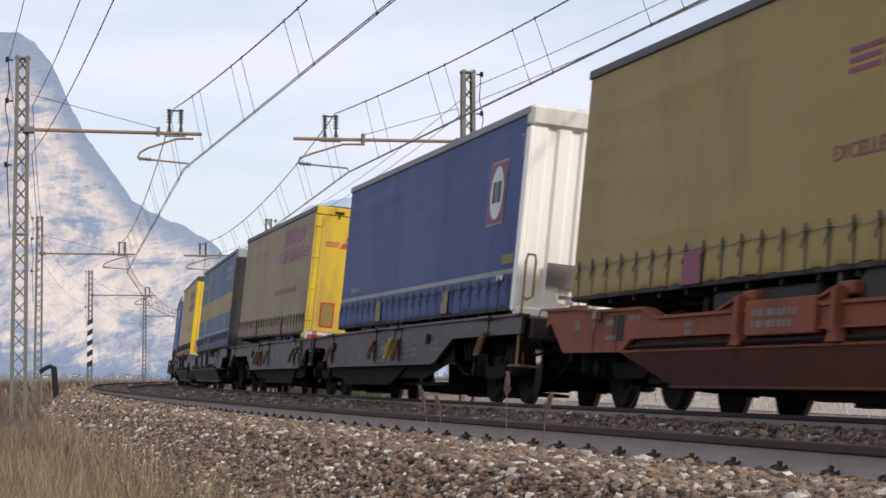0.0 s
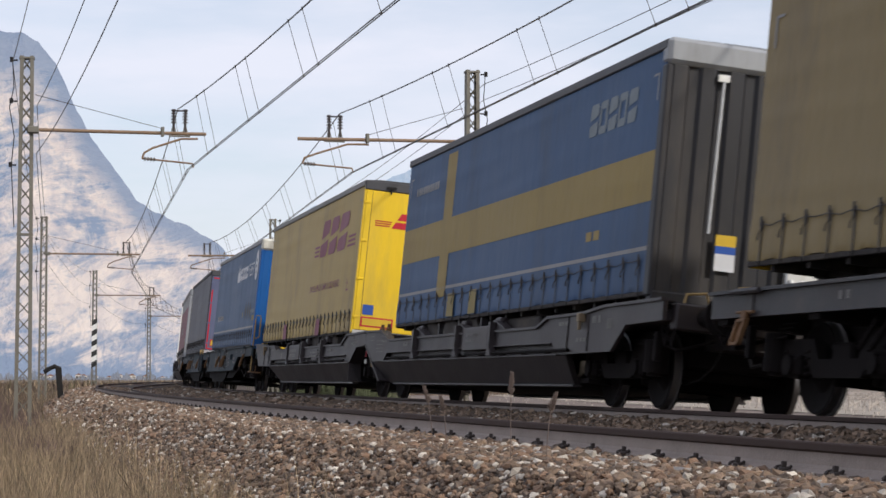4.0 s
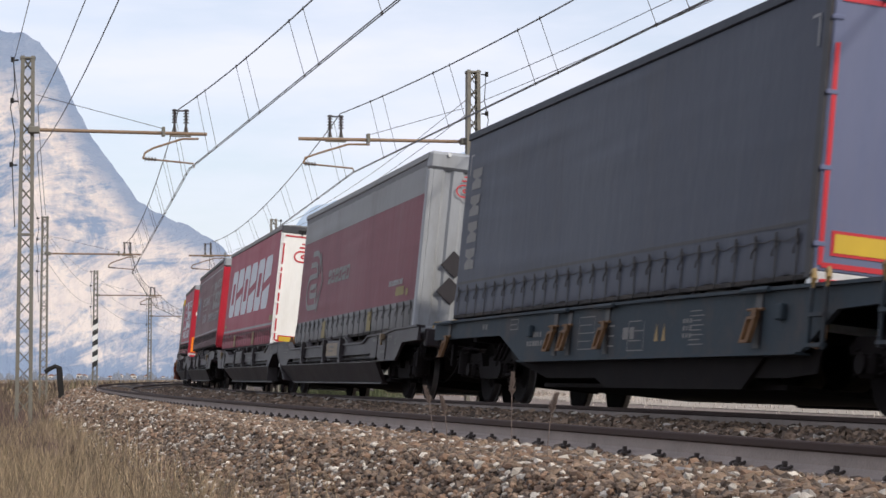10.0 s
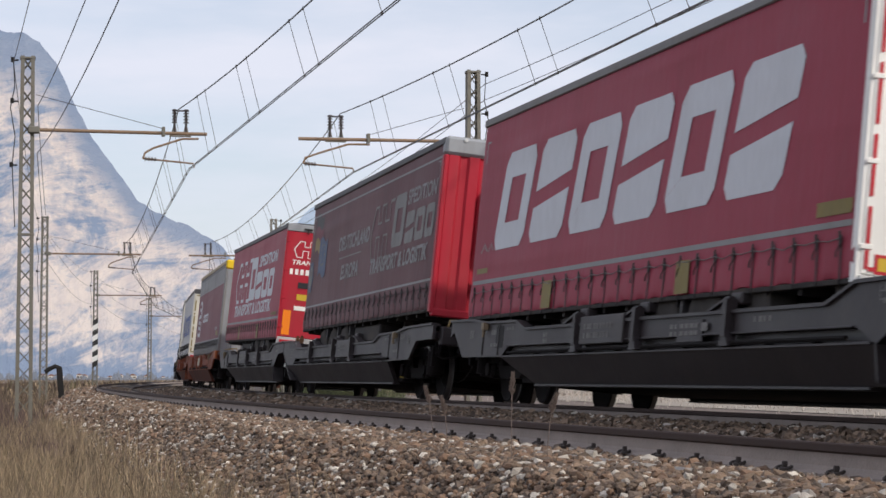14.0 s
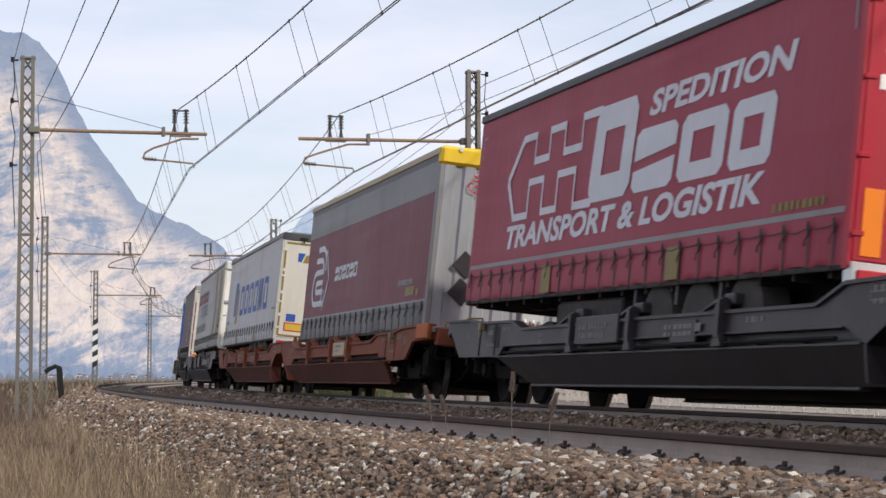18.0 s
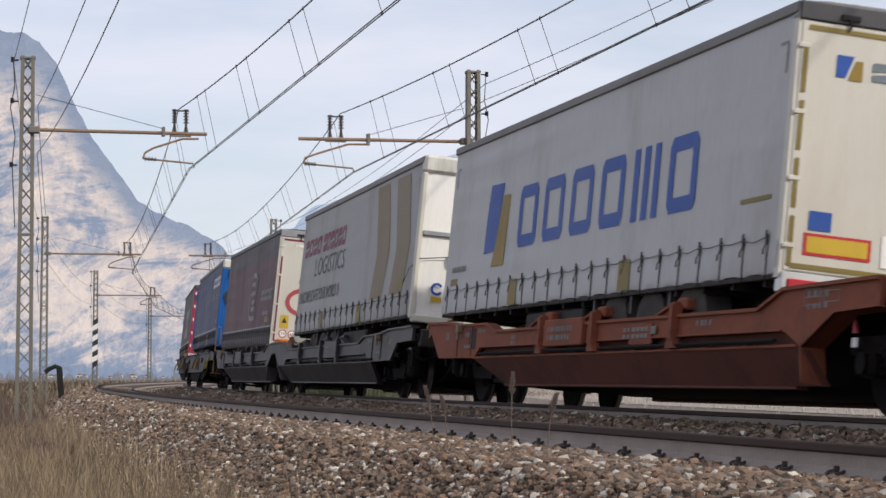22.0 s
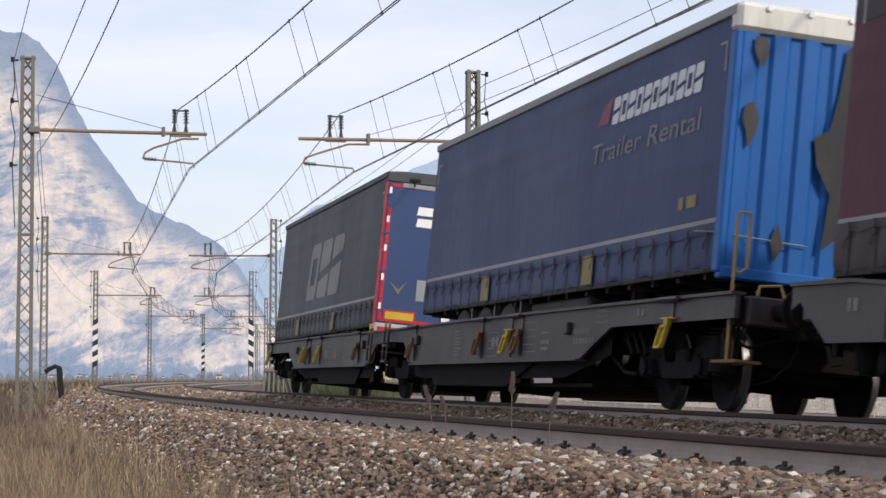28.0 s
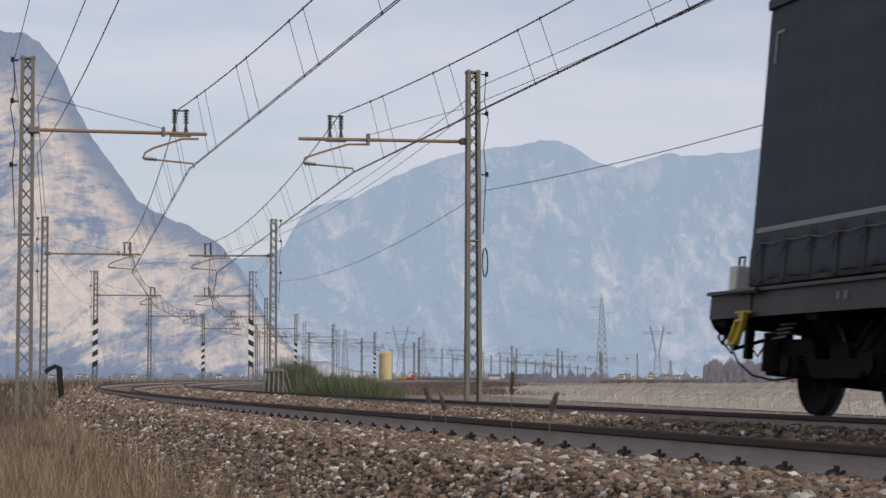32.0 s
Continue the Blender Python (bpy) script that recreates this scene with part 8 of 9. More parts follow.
# ---- mountains and the far valley ----
FOCAL = 784 / math.tan(radians(24.15 / 2))


def hazy(name, rock, wood, haze, amount, scale, rock_low, rock_high, band, belt=None, slope=False):
    """Rock faces and woods with the haze of the valley air painted in as emission."""
    m = bpy.data.materials.new(name)
    m.use_nodes = True
    nt = m.node_tree
    nd, ln = nt.nodes, nt.links
    nd.clear()
    out = nd.new("ShaderNodeOutputMaterial")
    dif = nd.new("ShaderNodeBsdfDiffuse")
    # an even emission stands for the haze
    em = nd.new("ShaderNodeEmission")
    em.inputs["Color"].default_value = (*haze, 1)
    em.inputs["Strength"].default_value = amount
    add = nd.new("ShaderNodeAddShader")
    co = nd.new("ShaderNodeTexCoord")
    mp = nd.new("ShaderNodeMapping")
    mp.inputs["Scale"].default_value = (scale, scale, scale * band)
    fl = nd.new("ShaderNodeAttribute")
    fl.attribute_name = "flank"
    where = fl.outputs["Vector"] if slope else co.outputs["Object"]
    ln.new(where, mp.inputs["Vector"])
    n1 = nd.new("ShaderNodeTexNoise")
    n1.inputs["Scale"].default_value, n1.inputs["Detail"].default_value, n1.inputs["Roughness"].default_value, n1.inputs["Distortion"].default_value = 1.0, 10, 0.62, 0.6
    ln.new(mp.outputs["Vector"], n1.inputs["Vector"])
    mp2 = nd.new("ShaderNodeMapping")
    mp2.inputs["Scale"].default_value = (scale * 4, scale * 4, scale * 5)
    ln.new(where, mp2.inputs["Vector"])
    n2 = nd.new("ShaderNodeTexNoise")
    n2.inputs["Scale"].default_value, n2.inputs["Detail"].default_value, n2.inputs["Roughness"].default_value = 1.5, 8, 0.65
    ln.new(mp2.outputs["Vector"], n2.inputs["Vector"])
    mx = nd.new("ShaderNodeMath")
    mx.operation = "MULTIPLY_ADD"
    ln.new(n2.outputs["Fac"], mx.inputs[0])
    mx.inputs[1].default_value = 0.55
    ln.new(n1.outputs["Fac"], mx.inputs[2])
    rg = nd.new("ShaderNodeMapRange")
    rg.inputs["From Min"].default_value, rg.inputs["From Max"].default_value = rock_low, rock_high
    ln.new(mx.outputs[0], rg.inputs["Value"])
    fac = rg.outputs["Result"]
    if belt:
        # woods at the foot and under the ridge, their edges broken by the same noise
        at = nd.new("ShaderNodeAttribute")
        at.attribute_name = "rise"
        hgt = nd.new("ShaderNodeMath")
        hgt.operation = "MULTIPLY_ADD"
        ln.new(n1.outputs["Fac"], hgt.inputs[0])
        hgt.inputs[1].default_value = belt[4]
        ln.new(at.outputs["Fac"], hgt.inputs[2])
        for lo, hi, a, b in ((belt[0], belt[1], 0.0, 1.0), (belt[2], belt[3], 1.0, belt[5])):
            r3 = nd.new("ShaderNodeMapRange")
            r3.inputs["From Min"].default_value, r3.inputs["From Max"].default_value = lo, hi
            r3.inputs["To Min"].default_value, r3.inputs["To Max"].default_value = a, b
            ln.new(hgt.outputs[0], r3.inputs["Value"])
            m3 = nd.new("ShaderNodeMath")
            m3.operation = "MULTIPLY"
            ln.new(fac, m3.inputs[0])
            ln.new(r3.outputs["Result"], m3.inputs[1])
            fac = m3.outputs[0]
    mix = nd.new("ShaderNodeMix")
    mix.data_type = "RGBA"
    mix.inputs["A"].default_value, mix.inputs["B"].default_value = (*wood, 1), (*rock, 1)
    ln.new(fac, mix.inputs["Factor"])
    ln.new(mix.outputs["Result"], dif.inputs["Color"])
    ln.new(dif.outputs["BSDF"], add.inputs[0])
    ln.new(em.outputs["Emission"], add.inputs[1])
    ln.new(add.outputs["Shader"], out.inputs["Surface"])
    return m


def ridge_height(knots, az):
    return float(np.interp(az, [k[0] for k in knots], [k[1] for k in knots]))


def build_mountain(name, label, knots, d_foot, d_top, material, rough, seed, na=220, nv=70, jagged=4.0):
    """A mountain flank from the valley floor up to a skyline given by bearing and height in metres."""
    bm = B()
    az0, az1 = knots[0][0], knots[-1][0]
    rows, rise, flank = [], [], []
    for j in range(nv + 1):
        v = j / nv
        row = []
        for i in range(na + 1):
            az = radians(az0 + (az1 - az0) * i / na)
            top = ridge_height(knots, math.degrees(az))
            p0 = Vector((math.degrees(az) * 0.9, v * 5.0, seed))
            crag = (noise.fractal(p0, 1.0, 2.1, 6) + 0.4 * abs(noise.noise(p0 * 2.3))) * rough
            d = d_foot + (d_top - d_foot) * (v ** 1.25) + crag * (1 - 0.6 * v)
            jag = noise.fractal(Vector((math.degrees(az) * 3.1, seed, 0)), 0.9, 2.1, 5) * jagged
            up = 0.62 * v + 0.38 * v * v
            z = -3 + (top + jag) * up * d / d_top if v < 1 else -3 + top + jag
            row.append(bm.verts.new((math.sin(az) * d, math.cos(az) * d, z)))
            rise.append(up)
            flank += [math.degrees(az) * d_top * 0.01745, crag * 0.5, z]
        rows.append(row)
    back = [bm.verts.new((v.co.x * 1.12, v.co.y * 1.12, -4)) for v in rows[-1]]
    rows.append(back)
    for a, b in zip(rows[:-1], rows[1:]):
        for i in range(na):
            bm.faces.new((a[i], a[i + 1], b[i + 1], b[i]))
    bmesh.ops.recalc_face_normals(bm, faces=bm.faces[:])
    ob = part(name, bm, material)
    ob.data.shade_smooth()
    at = ob.data.attributes.new("rise", "FLOAT", "POINT")
    at.data.foreach_set("value", rise + [1.0] * (na + 1))
    at = ob.data.attributes.new("flank", "FLOAT_VECTOR", "POINT")
    at.data.foreach_set("vector", flank + [0.0] * (3 * na + 3))
    tagged(ob, label, "mountain", kind="structure")


def mountainside(name, rock, ochre, wood, haze, amount, bands, lo, hi, belt, relief):
    """Rock in tilted strata with wooded ledges between, valley haze painted in as surface emission. bands: rows of
    weight, across, up, dip and detail, lengths in metres.
    """
    m = bpy.data.materials.new(name)
    m.use_nodes = True
    nt = m.node_tree
    nd, ln = nt.nodes, nt.links
    nd.clear()
    out = nd.new("ShaderNodeOutputMaterial")
    dif = nd.new("ShaderNodeBsdfDiffuse")
    # bluish self-glow added to the diffuse flank, in place of real haze
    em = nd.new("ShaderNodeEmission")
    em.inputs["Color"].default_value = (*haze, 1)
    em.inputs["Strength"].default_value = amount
    add = nd.new("ShaderNodeAddShader")
    fl = nd.new("ShaderNodeAttribute")
    fl.attribute_name = "flank"

    def field(across, up, dip, detail, seed):
        mp = nd.new("ShaderNodeMapping")
        mp.inputs["Rotation"].default_value = (0, radians(dip), 0)
        ln.new(fl.outputs["Vector"], mp.inputs["Vector"])
        sc = nd.new("ShaderNodeMapping")
        sc.inputs["Scale"].default_value = (1 / across, 1 / across, 1 / up)
        sc.inputs["Location"].default_value = (seed, seed * 1.7, seed * 0.6)
        ln.new(mp.outputs["Vector"], sc.inputs["Vector"])
        n = nd.new("ShaderNodeTexNoise")
        n.inputs["Scale"].default_value, n.inputs["Detail"].default_value, n.inputs["Roughness"].default_value, n.inputs["Distortion"].default_value = 1.0, detail, 0.68, 0.8
        ln.new(sc.outputs["Vector"], n.inputs["Vector"])
        return n.outputs["Fac"]

    total = None
    for k, (weight, across, up, dip, detail) in enumerate(bands):
        mu = nd.new("ShaderNodeMath")
        mu.operation = "MULTIPLY_ADD"
        ln.new(field(across, up, dip, detail, 3.1 * k), mu.inputs[0])
        mu.inputs[1].default_value = weight
        if total is None:
            mu.inputs[2].default_value = 0.0
        else:
            ln.new(total, mu.inputs[2])
        total = mu.outputs[0]
    rg = nd.new("ShaderNodeMapRange")
    rg.inputs["From Min"].default_value, rg.inputs["From Max"].default_value = lo, hi
    ln.new(total, rg.inputs["Value"])
    fac = rg.outputs["Result"]
    at = nd.new("ShaderNodeAttribute")
    at.attribute_name = "rise"
    hgt = nd.new("ShaderNodeMath")
    hgt.operation = "MULTIPLY_ADD"
    ln.new(total, hgt.inputs[0])
    hgt.inputs[1].default_value = belt[4]
    ln.new(at.outputs["Fac"], hgt.inputs[2])
    for b0, b1, v0, v1 in ((belt[0], belt[1], belt[6], 1.0), (belt[2], belt[3], 1.0, belt[5])):
        r3 = nd.new("ShaderNodeMapRange")
        r3.inputs["From Min"].default_value, r3.inputs["From Max"].default_value = b0, b1
        r3.inputs["To Min"].default_value, r3.inputs["To Max"].default_value = v0, v1
        ln.new(hgt.outputs[0], r3.inputs["Value"])
        m3 = nd.new("ShaderNodeMath")
        m3.operation = "MULTIPLY"
        ln.new(fac, m3.inputs[0])
        ln.new(r3.outputs["Result"], m3.inputs[1])
        fac = m3.outputs[0]
    tone = nd.new("ShaderNodeMapRange")
    tone.inputs["From Min"].default_value, tone.inputs["From Max"].default_value = 0.38, 0.62
    ln.new(field(26, 70, 4, 8, 9.0), tone.inputs["Value"])
    stone = nd.new("ShaderNodeMix")
    stone.data_type = "RGBA"
    stone.inputs["A"].default_value, stone.inputs["B"].default_value = (*ochre, 1), (*rock, 1)
    ln.new(tone.outputs["Result"], stone.inputs["Factor"])
    mix = nd.new("ShaderNodeMix")
    mix.data_type = "RGBA"
    mix.inputs["A"].default_value = (*wood, 1)
    ln.new(fac, mix.inputs["Factor"])
    ln.new(stone.outputs["Result"], mix.inputs["B"])
    bp = nd.new("ShaderNodeBump")
    bp.inputs["Strength"].default_value, bp.inputs["Distance"].default_value = 1.0, relief
    ln.new(total, bp.inputs["Height"])
    ln.new(bp.outputs["Normal"], dif.inputs["Normal"])
    ln.new(mix.outputs["Result"], dif.inputs["Color"])
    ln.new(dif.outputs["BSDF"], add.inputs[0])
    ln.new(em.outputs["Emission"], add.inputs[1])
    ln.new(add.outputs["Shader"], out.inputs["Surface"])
    return m


# Both mountains carry haze as a blue glow of their own material.
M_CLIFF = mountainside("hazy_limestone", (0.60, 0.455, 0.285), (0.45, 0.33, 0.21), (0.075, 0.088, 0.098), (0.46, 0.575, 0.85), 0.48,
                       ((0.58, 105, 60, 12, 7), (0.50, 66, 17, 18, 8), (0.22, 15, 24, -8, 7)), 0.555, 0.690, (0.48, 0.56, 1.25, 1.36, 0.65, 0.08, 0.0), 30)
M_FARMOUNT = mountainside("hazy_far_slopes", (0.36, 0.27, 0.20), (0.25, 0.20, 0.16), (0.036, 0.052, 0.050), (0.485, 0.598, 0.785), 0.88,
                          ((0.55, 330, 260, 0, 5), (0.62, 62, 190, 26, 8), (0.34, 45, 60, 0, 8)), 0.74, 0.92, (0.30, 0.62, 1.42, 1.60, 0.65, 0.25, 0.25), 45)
# skyline: bearing in degrees, height over the valley in metres
LEFT_RIDGE = [(-24.0, 560), (-18.0, 520), (-13.5, 440), (-12.07, 432), (-11.56, 430), (-11.04, 417), (-10.68, 395), (-10.36, 364), (-10.06, 337), (-9.68, 304), (-9.21, 275), (-8.73, 243), (-8.43, 226), (-7.89, 210), (-7.37, 198), (-6.83, 188), (-6.41, 178), (-6.03, 164), (-5.76, 150), (-5.36, 123), (-4.9, 80), (-4.0, 30), (-1.0, 0)]
RIGHT_RIDGE = [(-9.0, 240), (-6.2, 258), (-4.9, 268), (-4.43, 284), (-4.14, 331), (-3.81, 366), (-3.48, 381), (-2.62, 392), (-2.06, 414), (-1.31, 444), (-0.64, 467), (-0.08, 481), (0.45, 490), (1.16, 505), (2.58, 521), (3.15, 523), (3.7, 503), (4.15, 474), (4.9, 461), (5.4, 473), (6.3, 491), (7.5, 486), (8.8, 500), (11.0, 513), (13.0, 522), (18.0, 540), (30.0, 430)]
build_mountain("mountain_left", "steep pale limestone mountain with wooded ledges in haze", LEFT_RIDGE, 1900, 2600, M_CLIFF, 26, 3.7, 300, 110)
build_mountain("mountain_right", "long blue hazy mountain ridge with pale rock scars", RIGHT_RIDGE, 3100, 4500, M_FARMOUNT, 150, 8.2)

# Far woods, bare trees and cladding glow faintly to paint in the haze.
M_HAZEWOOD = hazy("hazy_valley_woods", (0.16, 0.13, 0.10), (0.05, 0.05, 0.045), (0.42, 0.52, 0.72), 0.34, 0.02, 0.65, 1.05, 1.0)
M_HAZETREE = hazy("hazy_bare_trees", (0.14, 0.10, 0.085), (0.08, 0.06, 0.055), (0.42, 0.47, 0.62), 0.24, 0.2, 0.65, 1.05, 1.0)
M_HOUSE = paint("house_plaster", (0.70, 0.66, 0.60))
M_ROOFTILE = mat("roof_tiles", (0.22, 0.12, 0.09), 0.9, var=0.2)
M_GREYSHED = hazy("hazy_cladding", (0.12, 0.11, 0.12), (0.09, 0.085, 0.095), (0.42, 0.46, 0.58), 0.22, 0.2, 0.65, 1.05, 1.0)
M_PYLON = mat("pylon_steel", (0.31, 0.33, 0.37), 0.6, 0.2, var=0.1)
M_TANK = paint("cream_yellow_tank", (0.54, 0.43, 0.22), amt=0.3)


def far_point(across, d, z=-1.02):
    """A point of the valley at a bearing, as a fraction of the focal length, and a distance."""
    return Vector(((across - 784) / FOCAL * d, d, z))


def build_house(across, d, w, h, seed):
    rng = random.Random(seed)
    root = empty("house", Matrix.Translation(far_point(across, d)) @ pose(0, 0, 0, 0, 0, rng.uniform(-30, 30)))
    tagged(root, "distant pale plastered house with a brown pitched roof", "house", "houses across the valley")
    bm = B()
    box(bm, -w / 2, w / 2, -w * 0.4, w * 0.4, 0, h)
    part("wall", bm, M_HOUSE, root)
    bm = B()
    prism(bm, [(-w * 0.56, h), (w * 0.56, h), (0, h + w * 0.25)], -w * 0.46, w * 0.46)
    part("roof", bm, M_ROOFTILE, root)
    for k in (-0.25, 0.25):
        bm = B()
        box(bm, w * k - 0.7, w * k + 0.7, -w * 0.4 - 0.05, -w * 0.4 + 0.02, h * 0.45, h * 0.75)
        part("window", bm, M_DARK, root)


for _k in range(22):
    build_house((60, 76, 92, 104, 120, 142, 150, 168, 196, 214, 236, 262, 290, 322, 356, 388, 1120, 1150, 1182, 1200, 1232, 1100)[_k], 1500 + (_k * 137) % 330, 3.6 + (_k * 5) % 4, 2.2 + 0.5 * ((_k * 7) % 4), _k)


def build_pylon(across, d, h, vee, base=3.2):
    root = empty("power_pylon", Matrix.Translation(far_point(across, d)))
    tagged(root, "distant grey steel lattice power pylon" + (" of V shape" if vee else ""), "pylon", "power pylons in the valley")
    legs = B()
    t = d * 0.00013
    if vee:
        def wide(v):
            return 1.9 - 1.1 * v / 0.5 if v < 0.5 else 0.8 + 2.4 * (v - 0.5) / 0.5
        n = 10
        for i in range(n):
            v0, v1 = i / n, (i + 1) / n
            for sgn in (1, -1):
                for e in (-0.5, 0.5):
                    rod(legs, (sgn * wide(v0), e, h * v0), (sgn * wide(v1), e, h * v1), t, 4)
                if v0 >= 0.5:
                    rod(legs, (sgn * (wide(v0) - 0.45), 0, h * v0), (sgn * (wide(v1) - 0.45), 0, h * v1), t * 0.8, 4)
                    rod(legs, (sgn * wide(v0), 0, h * v0), (sgn * (wide(v1) - 0.45), 0, h * v1), t * 0.6, 4)
                else:
                    rod(legs, (sgn * wide(v0), 0, h * v0), (-sgn * wide(v1), 0, h * v1), t * 0.6, 4)
        part("leg", legs, M_PYLON, root)
        bm = B()
        tube(bm, [(-6.2, 0, h * 0.87), (-2.8, 0, h * 0.90), (2.8, 0, h * 0.90), (6.2, 0, h * 0.87)], t, 4)
        tube(bm, [(-6.2, 0, h * 0.87), (-2.8, 0, h * 0.85), (2.8, 0, h * 0.85), (6.2, 0, h * 0.87)], t, 4)
        part("crossarm", bm, M_PYLON, root)
    else:
        for sx in (1, -1):
            for sy in (1, -1):
                rod(legs, (sx * base, sy * base, 0), (sx * 0.4, sy * 0.4, h), t, 4)
        for i in range(12):
            z0, z1 = h * i / 12, h * (i + 1) / 12
            w0, w1 = base + (0.4 - base) * i / 12, base + (0.4 - base) * (i + 1) / 12
            for y in (1, -1):
                rod(legs, (-w0, y * w0, z0), (w1, y * w1, z1), t * 0.7, 4)
                rod(legs, (w0, y * w0, z0), (-w1, y * w1, z1), t * 0.7, 4)
                rod(legs, (-w1, y * w1, z1), (w1, y * w1, z1), t * 0.7, 4)
        rod(legs, (0, 0, h), (0, 0, h * 1.05), t, 4)
        part("tower", legs, M_PYLON, root)
        k = base / 3.2
        for z, x0, x1 in ((0.87, -6.0 * k, 0), (0.80, 0, 6.5 * k), (0.72, -6.0 * k, 0)):
            bm = B()
            tube(bm, [(x0, 0, h * z), ((x0 + x1) / 2, 0, h * z + 0.4), (x1, 0, h * z + 0.3)], t, 4)
            part("crossarm", bm, M_PYLON, root)


build_pylon(1065, 760, 31, False, 2.3)
build_pylon(1163, 900, 24, True)
build_pylon(709, 800, 21.5, True)
build_pylon(611, 700, 17.5, False, 1.3)
build_pylon(750, 900, 21.5, False, 1.3)
build_pylon(957, 1300, 12, True)
build_pylon(1186, 1400, 13, False, 1.6)


def build_tank():
    root = empty("storage_silo", Matrix.Translation(far_point(682, 480)))
    tagged(root, "upright cream-yellow storage silo on the building site", "silo")
    bm = lathe([(1.5, 0.3), (1.5, 7.0), (1.3, 7.3), (0.3, 7.5)], 24)
    o = part("shell", bm, M_TANK, root)
    o.matrix_basis = pose(0, 0, 0, 90, 0, 0)
    for k in range(4):
        bm = lathe([(1.54, 0), (1.54, 0.08)], 24)
        o = part("hoop", bm, M_TANK, root)
        o.matrix_basis = pose(0, 0, 1.1 + 1.7 * k, 90, 0, 0)
    bm = B()
    box(bm, -1.7, 1.7, -1.7, 1.7, 0, 0.35)
    part("plinth", bm, M_CONCRETE, root)


def build_digger(across, d, m):
    root = empty("excavator", Matrix.Translation(far_point(across, d)))
    tagged(root, "small excavator with raised arm on the building site", "excavator", "machines on the building site")
    bm = B()
    box(bm, -2.0, 2.0, -1.3, 1.3, 0, 0.8, 0.2)
    part("tracks", bm, M_DARK, root)
    bm = B()
    box(bm, -1.9, 1.6, -1.2, 1.2, 0.85, 1.9, 0.15)
    box(bm, 0.2, 1.5, 0.1, 1.2, 1.9, 2.9, 0.1)
    part("cab", bm, m, root)
    bm = B()
    tube(bm, [(1.5, 0, 1.5), (3.2, 0, 3.8), (5.0, 0, 3.4)], 0.25, 6)
    tube(bm, [(5.0, 0, 3.4), (5.6, 0, 1.4)], 0.2, 6)
    part("arm", bm, m, root)


def build_shed(across, d, w, h, m, label, name="shed", doors=0):
    root = empty(name, Matrix.Translation(far_point(across, d)))
    tagged(root, label, "building", "buildings in the valley")
    bm = B()
    box(bm, -w / 2, w / 2, 0, w * 0.6, 0, h)
    part("wall", bm, m, root)
    bm = B()
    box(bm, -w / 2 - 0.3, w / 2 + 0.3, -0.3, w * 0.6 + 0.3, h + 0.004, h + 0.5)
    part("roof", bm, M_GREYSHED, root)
    for k in range(doors):
        bm = B()
        box(bm, -w * 0.35 + k * w * 0.3, -w * 0.2 + k * w * 0.3, -0.06, 0.02, h * 0.1, h * 0.5)
        part("door", bm, M_DARK, root)


def build_yard_mast(across, top, arm):
    """A far mast of the station yard: two uprights with ties, and a cross girder with hangers."""
    d = 8.9 * FOCAL / (669.0 - top)
    root = empty("catenary_mast", Matrix.Translation(far_point(across, d, -0.8)))
    tagged(root, "distant grey steel mast of the station yard with a girder", "catenary mast", "masts of the station yard")
    r = d * 0.00016
    for x in (-0.24, 0.24):
        bm = B()
        rod(bm, (x, 0, -0.4), (x * 0.75, 0, 9.0), r, 6)
        part("channel", bm, M_YARD, root)
    bm = B()
    for k in range(14):
        rod(bm, (-0.23 if k % 2 else 0.23, 0, 0.62 * k), (0.23 if k % 2 else -0.23, 0, 0.62 * (k + 1)), r * 0.5, 4)
    o = part("lacing", bm, M_YARD, root)
    tagged(o, kind="stuff")
    bm = B()
    rod(bm, (0, 0, 6.9), (arm, 0, 6.9), r * 0.7, 5)
    part("girder", bm, M_YARD, root)
    for u in (0.45, 0.9):
        bm = B()
        rod(bm, (arm * u, 0, 5.9), (arm * u, 0, 6.9), r * 0.45, 4)
        rod(bm, (arm * u - 0.9, 0, 5.9), (arm * u + 0.5, 0, 6.1), r * 0.45, 4)
        part("hanger", bm, M_YARD, root)


M_YARD = mat("yard_steel", (0.20, 0.185, 0.18), 0.7, 0.1, var=0.2, scale=1.5)
for _a, _top, _arm in ((458, 574, 5.5), (539, 556, -5.5), (598, 573, -6.0), (693, 609, -8.0), (715, 612, 9.0), (742, 615, 11.0), (782, 607, 9.0), (801, 620, 12.0), (854, 619, -9.0), (869, 624, 10.0), (885, 622, 9.0), (898, 627, 10.0), (910, 626, 8.0),
                       (931, 630, 10.0), (947, 634, 9.0), (962, 633, 9.0), (975, 637, 9.0), (986, 638, -9.0), (996, 640, 9.0), (1008, 640, -8.0), (1022, 642, 8.0), (1036, 644, 8.0)):
    build_yard_mast(_a, _top, _arm)
build_tank()
build_digger(712, 800, M_BRACKET_Y)
build_digger(727, 900, M_RED_FADED)
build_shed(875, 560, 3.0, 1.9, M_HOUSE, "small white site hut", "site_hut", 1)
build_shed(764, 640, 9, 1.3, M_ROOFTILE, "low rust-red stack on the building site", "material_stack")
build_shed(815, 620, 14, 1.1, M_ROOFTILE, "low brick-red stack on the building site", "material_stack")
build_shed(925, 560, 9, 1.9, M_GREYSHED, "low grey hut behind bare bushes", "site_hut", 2)


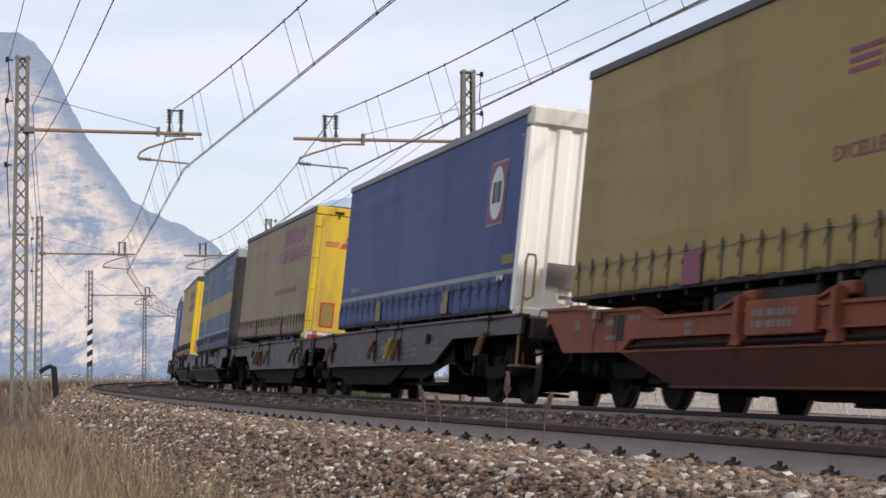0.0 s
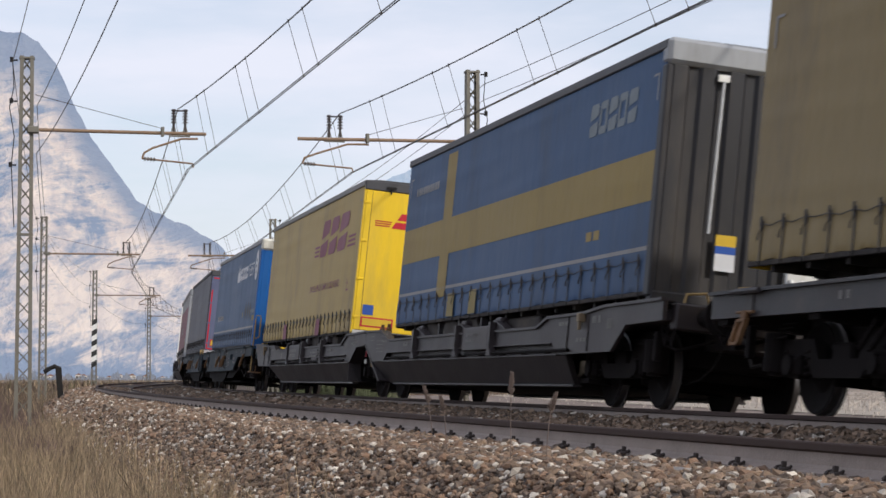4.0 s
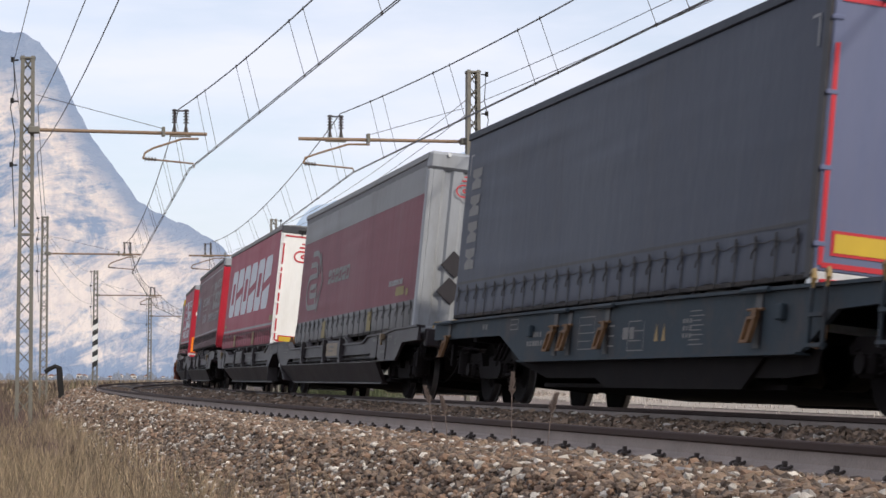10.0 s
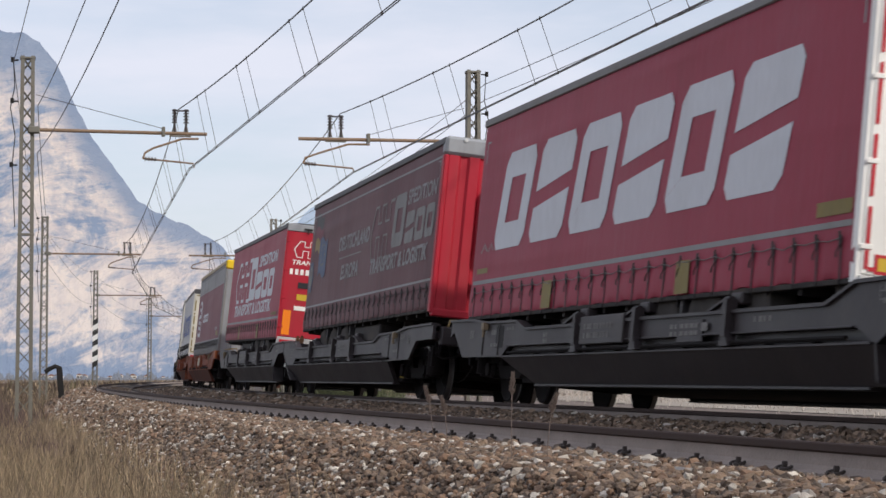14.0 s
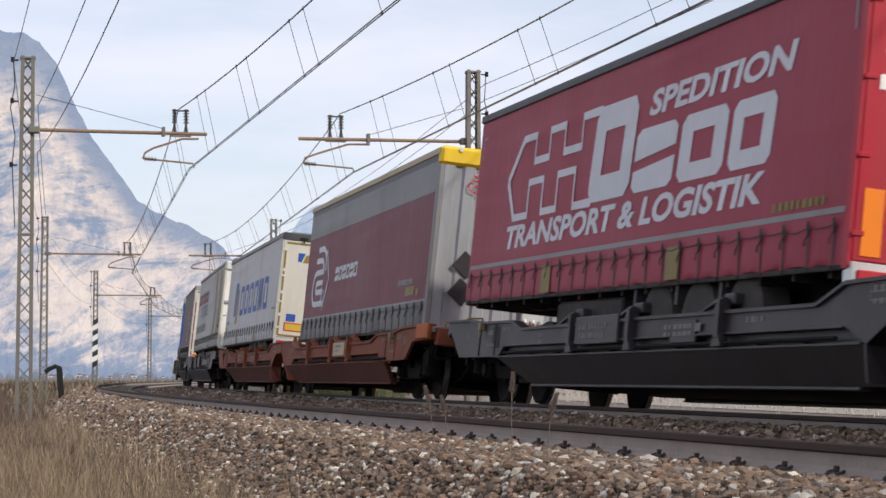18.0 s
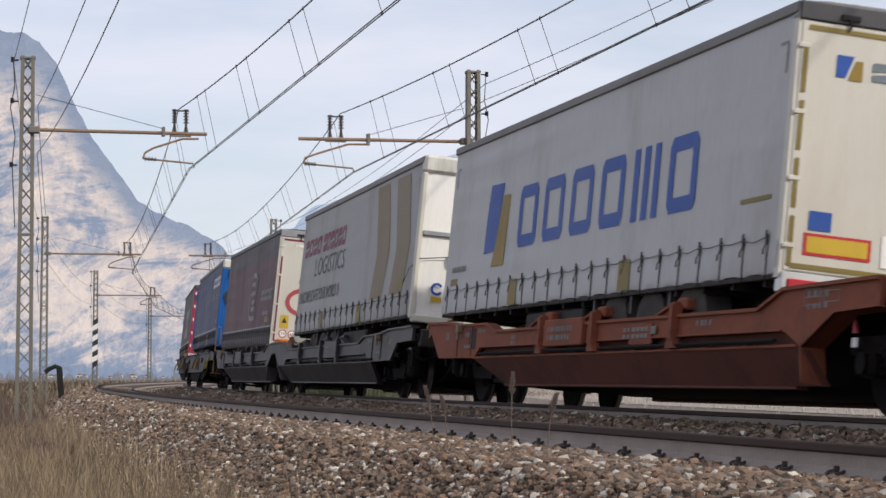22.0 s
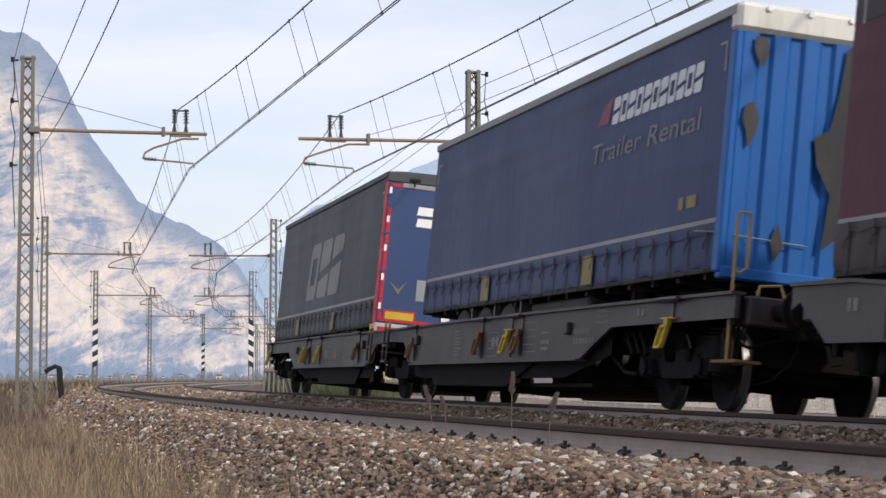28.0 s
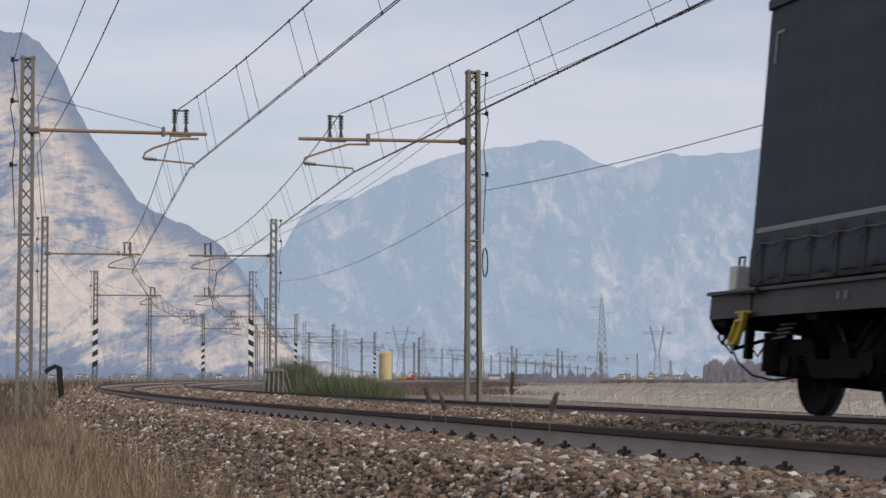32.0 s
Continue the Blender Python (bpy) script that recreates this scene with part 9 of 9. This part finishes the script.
def far_hedge(name, label, across0, across1, d, h, seed, material, n=2600, even=False):
    """A ragged far belt of trees and hedge."""
    rng = np.random.default_rng(int(seed))
    across, dd = rng.uniform(across0, across1, n), d * rng.uniform(0.95, 1.08, n)
    hh = h * rng.uniform(0.3, 1.0, n) * (0.2 + 0.8 * np.abs(np.sin(across * 0.062 + seed) * np.sin(across * 0.151 + 2 * seed)))
    if even:
        hh = h * rng.uniform(0.35, 0.78, n) * (0.9 + 0.1 * np.sin(across * 0.21))
    w = h * rng.uniform(0.02, 0.09, n)
    x = (across - 784) / FOCAL * dd
    v = np.array([(-1, 0, 0), (1, 0, 0), (0.8, 0.2, 0.7), (-0.7, -0.2, 0.75), (0.1, 0, 1.0)])
    pts = v[None] * np.stack([w, w, hh], -1)[:, None, :] * (1 + rng.uniform(-0.3, 0.3, (n, 5, 1))) + np.stack([x, dd, np.full(n, -1.1)], -1)[:, None, :]
    f = np.array([(0, 1, 2), (0, 2, 3), (3, 2, 4)])
    ob = many(name, pts.reshape(-1, 3), (f[None] + (np.arange(n) * 5)[:, None, None]).reshape(-1, 3), (material,))
    tagged(ob, label, "trees", kind="stuff")


far_hedge("far_hedge", "dark hedge line beyond the vineyard", 1040, 1640, 520, 1.3, 2, M_TWIG)
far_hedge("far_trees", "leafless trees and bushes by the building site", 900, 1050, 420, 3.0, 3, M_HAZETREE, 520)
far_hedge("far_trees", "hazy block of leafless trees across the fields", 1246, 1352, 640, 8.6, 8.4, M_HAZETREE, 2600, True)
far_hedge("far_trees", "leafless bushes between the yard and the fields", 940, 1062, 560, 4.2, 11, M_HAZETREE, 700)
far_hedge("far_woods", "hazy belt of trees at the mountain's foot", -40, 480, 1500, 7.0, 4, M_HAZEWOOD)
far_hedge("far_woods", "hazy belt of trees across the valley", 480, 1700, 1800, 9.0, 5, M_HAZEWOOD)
patch("ground_fallow", 60, 420, -170, -420, M_FALLOW, "dark ploughed strip beyond the vineyard", -0.92)


# ---- what moves ----
def motions():
    for ob, s, length, dz in MOVERS:
        walk(ob, [(t, track_pose("far", s - travelled(t), length, 0, 0, dz)) for t in range(33)])
    for ob, s, x, z in WHEELS:
        rows, turn = [(0.0, pose(x, 0, z))], 0.0
        t, last = 0.0, None
        while t < 32.0:
            here = s - travelled(t)
            if 8.0 < here < 70.0:
                if last is not None:
                    turn -= math.degrees((last - here) / 0.46)
                last = here
                rows.append((t, pose(x, 0, z, 0, turn % 360, 0)))
            t = round(t + 2 / 30, 4)
        rows = [rows[0]] + [r for r in rows[1:] if r[0] > 0]
        rows.append((32.0, rows[-1][1]))
        walk(ob, rows)


motions()
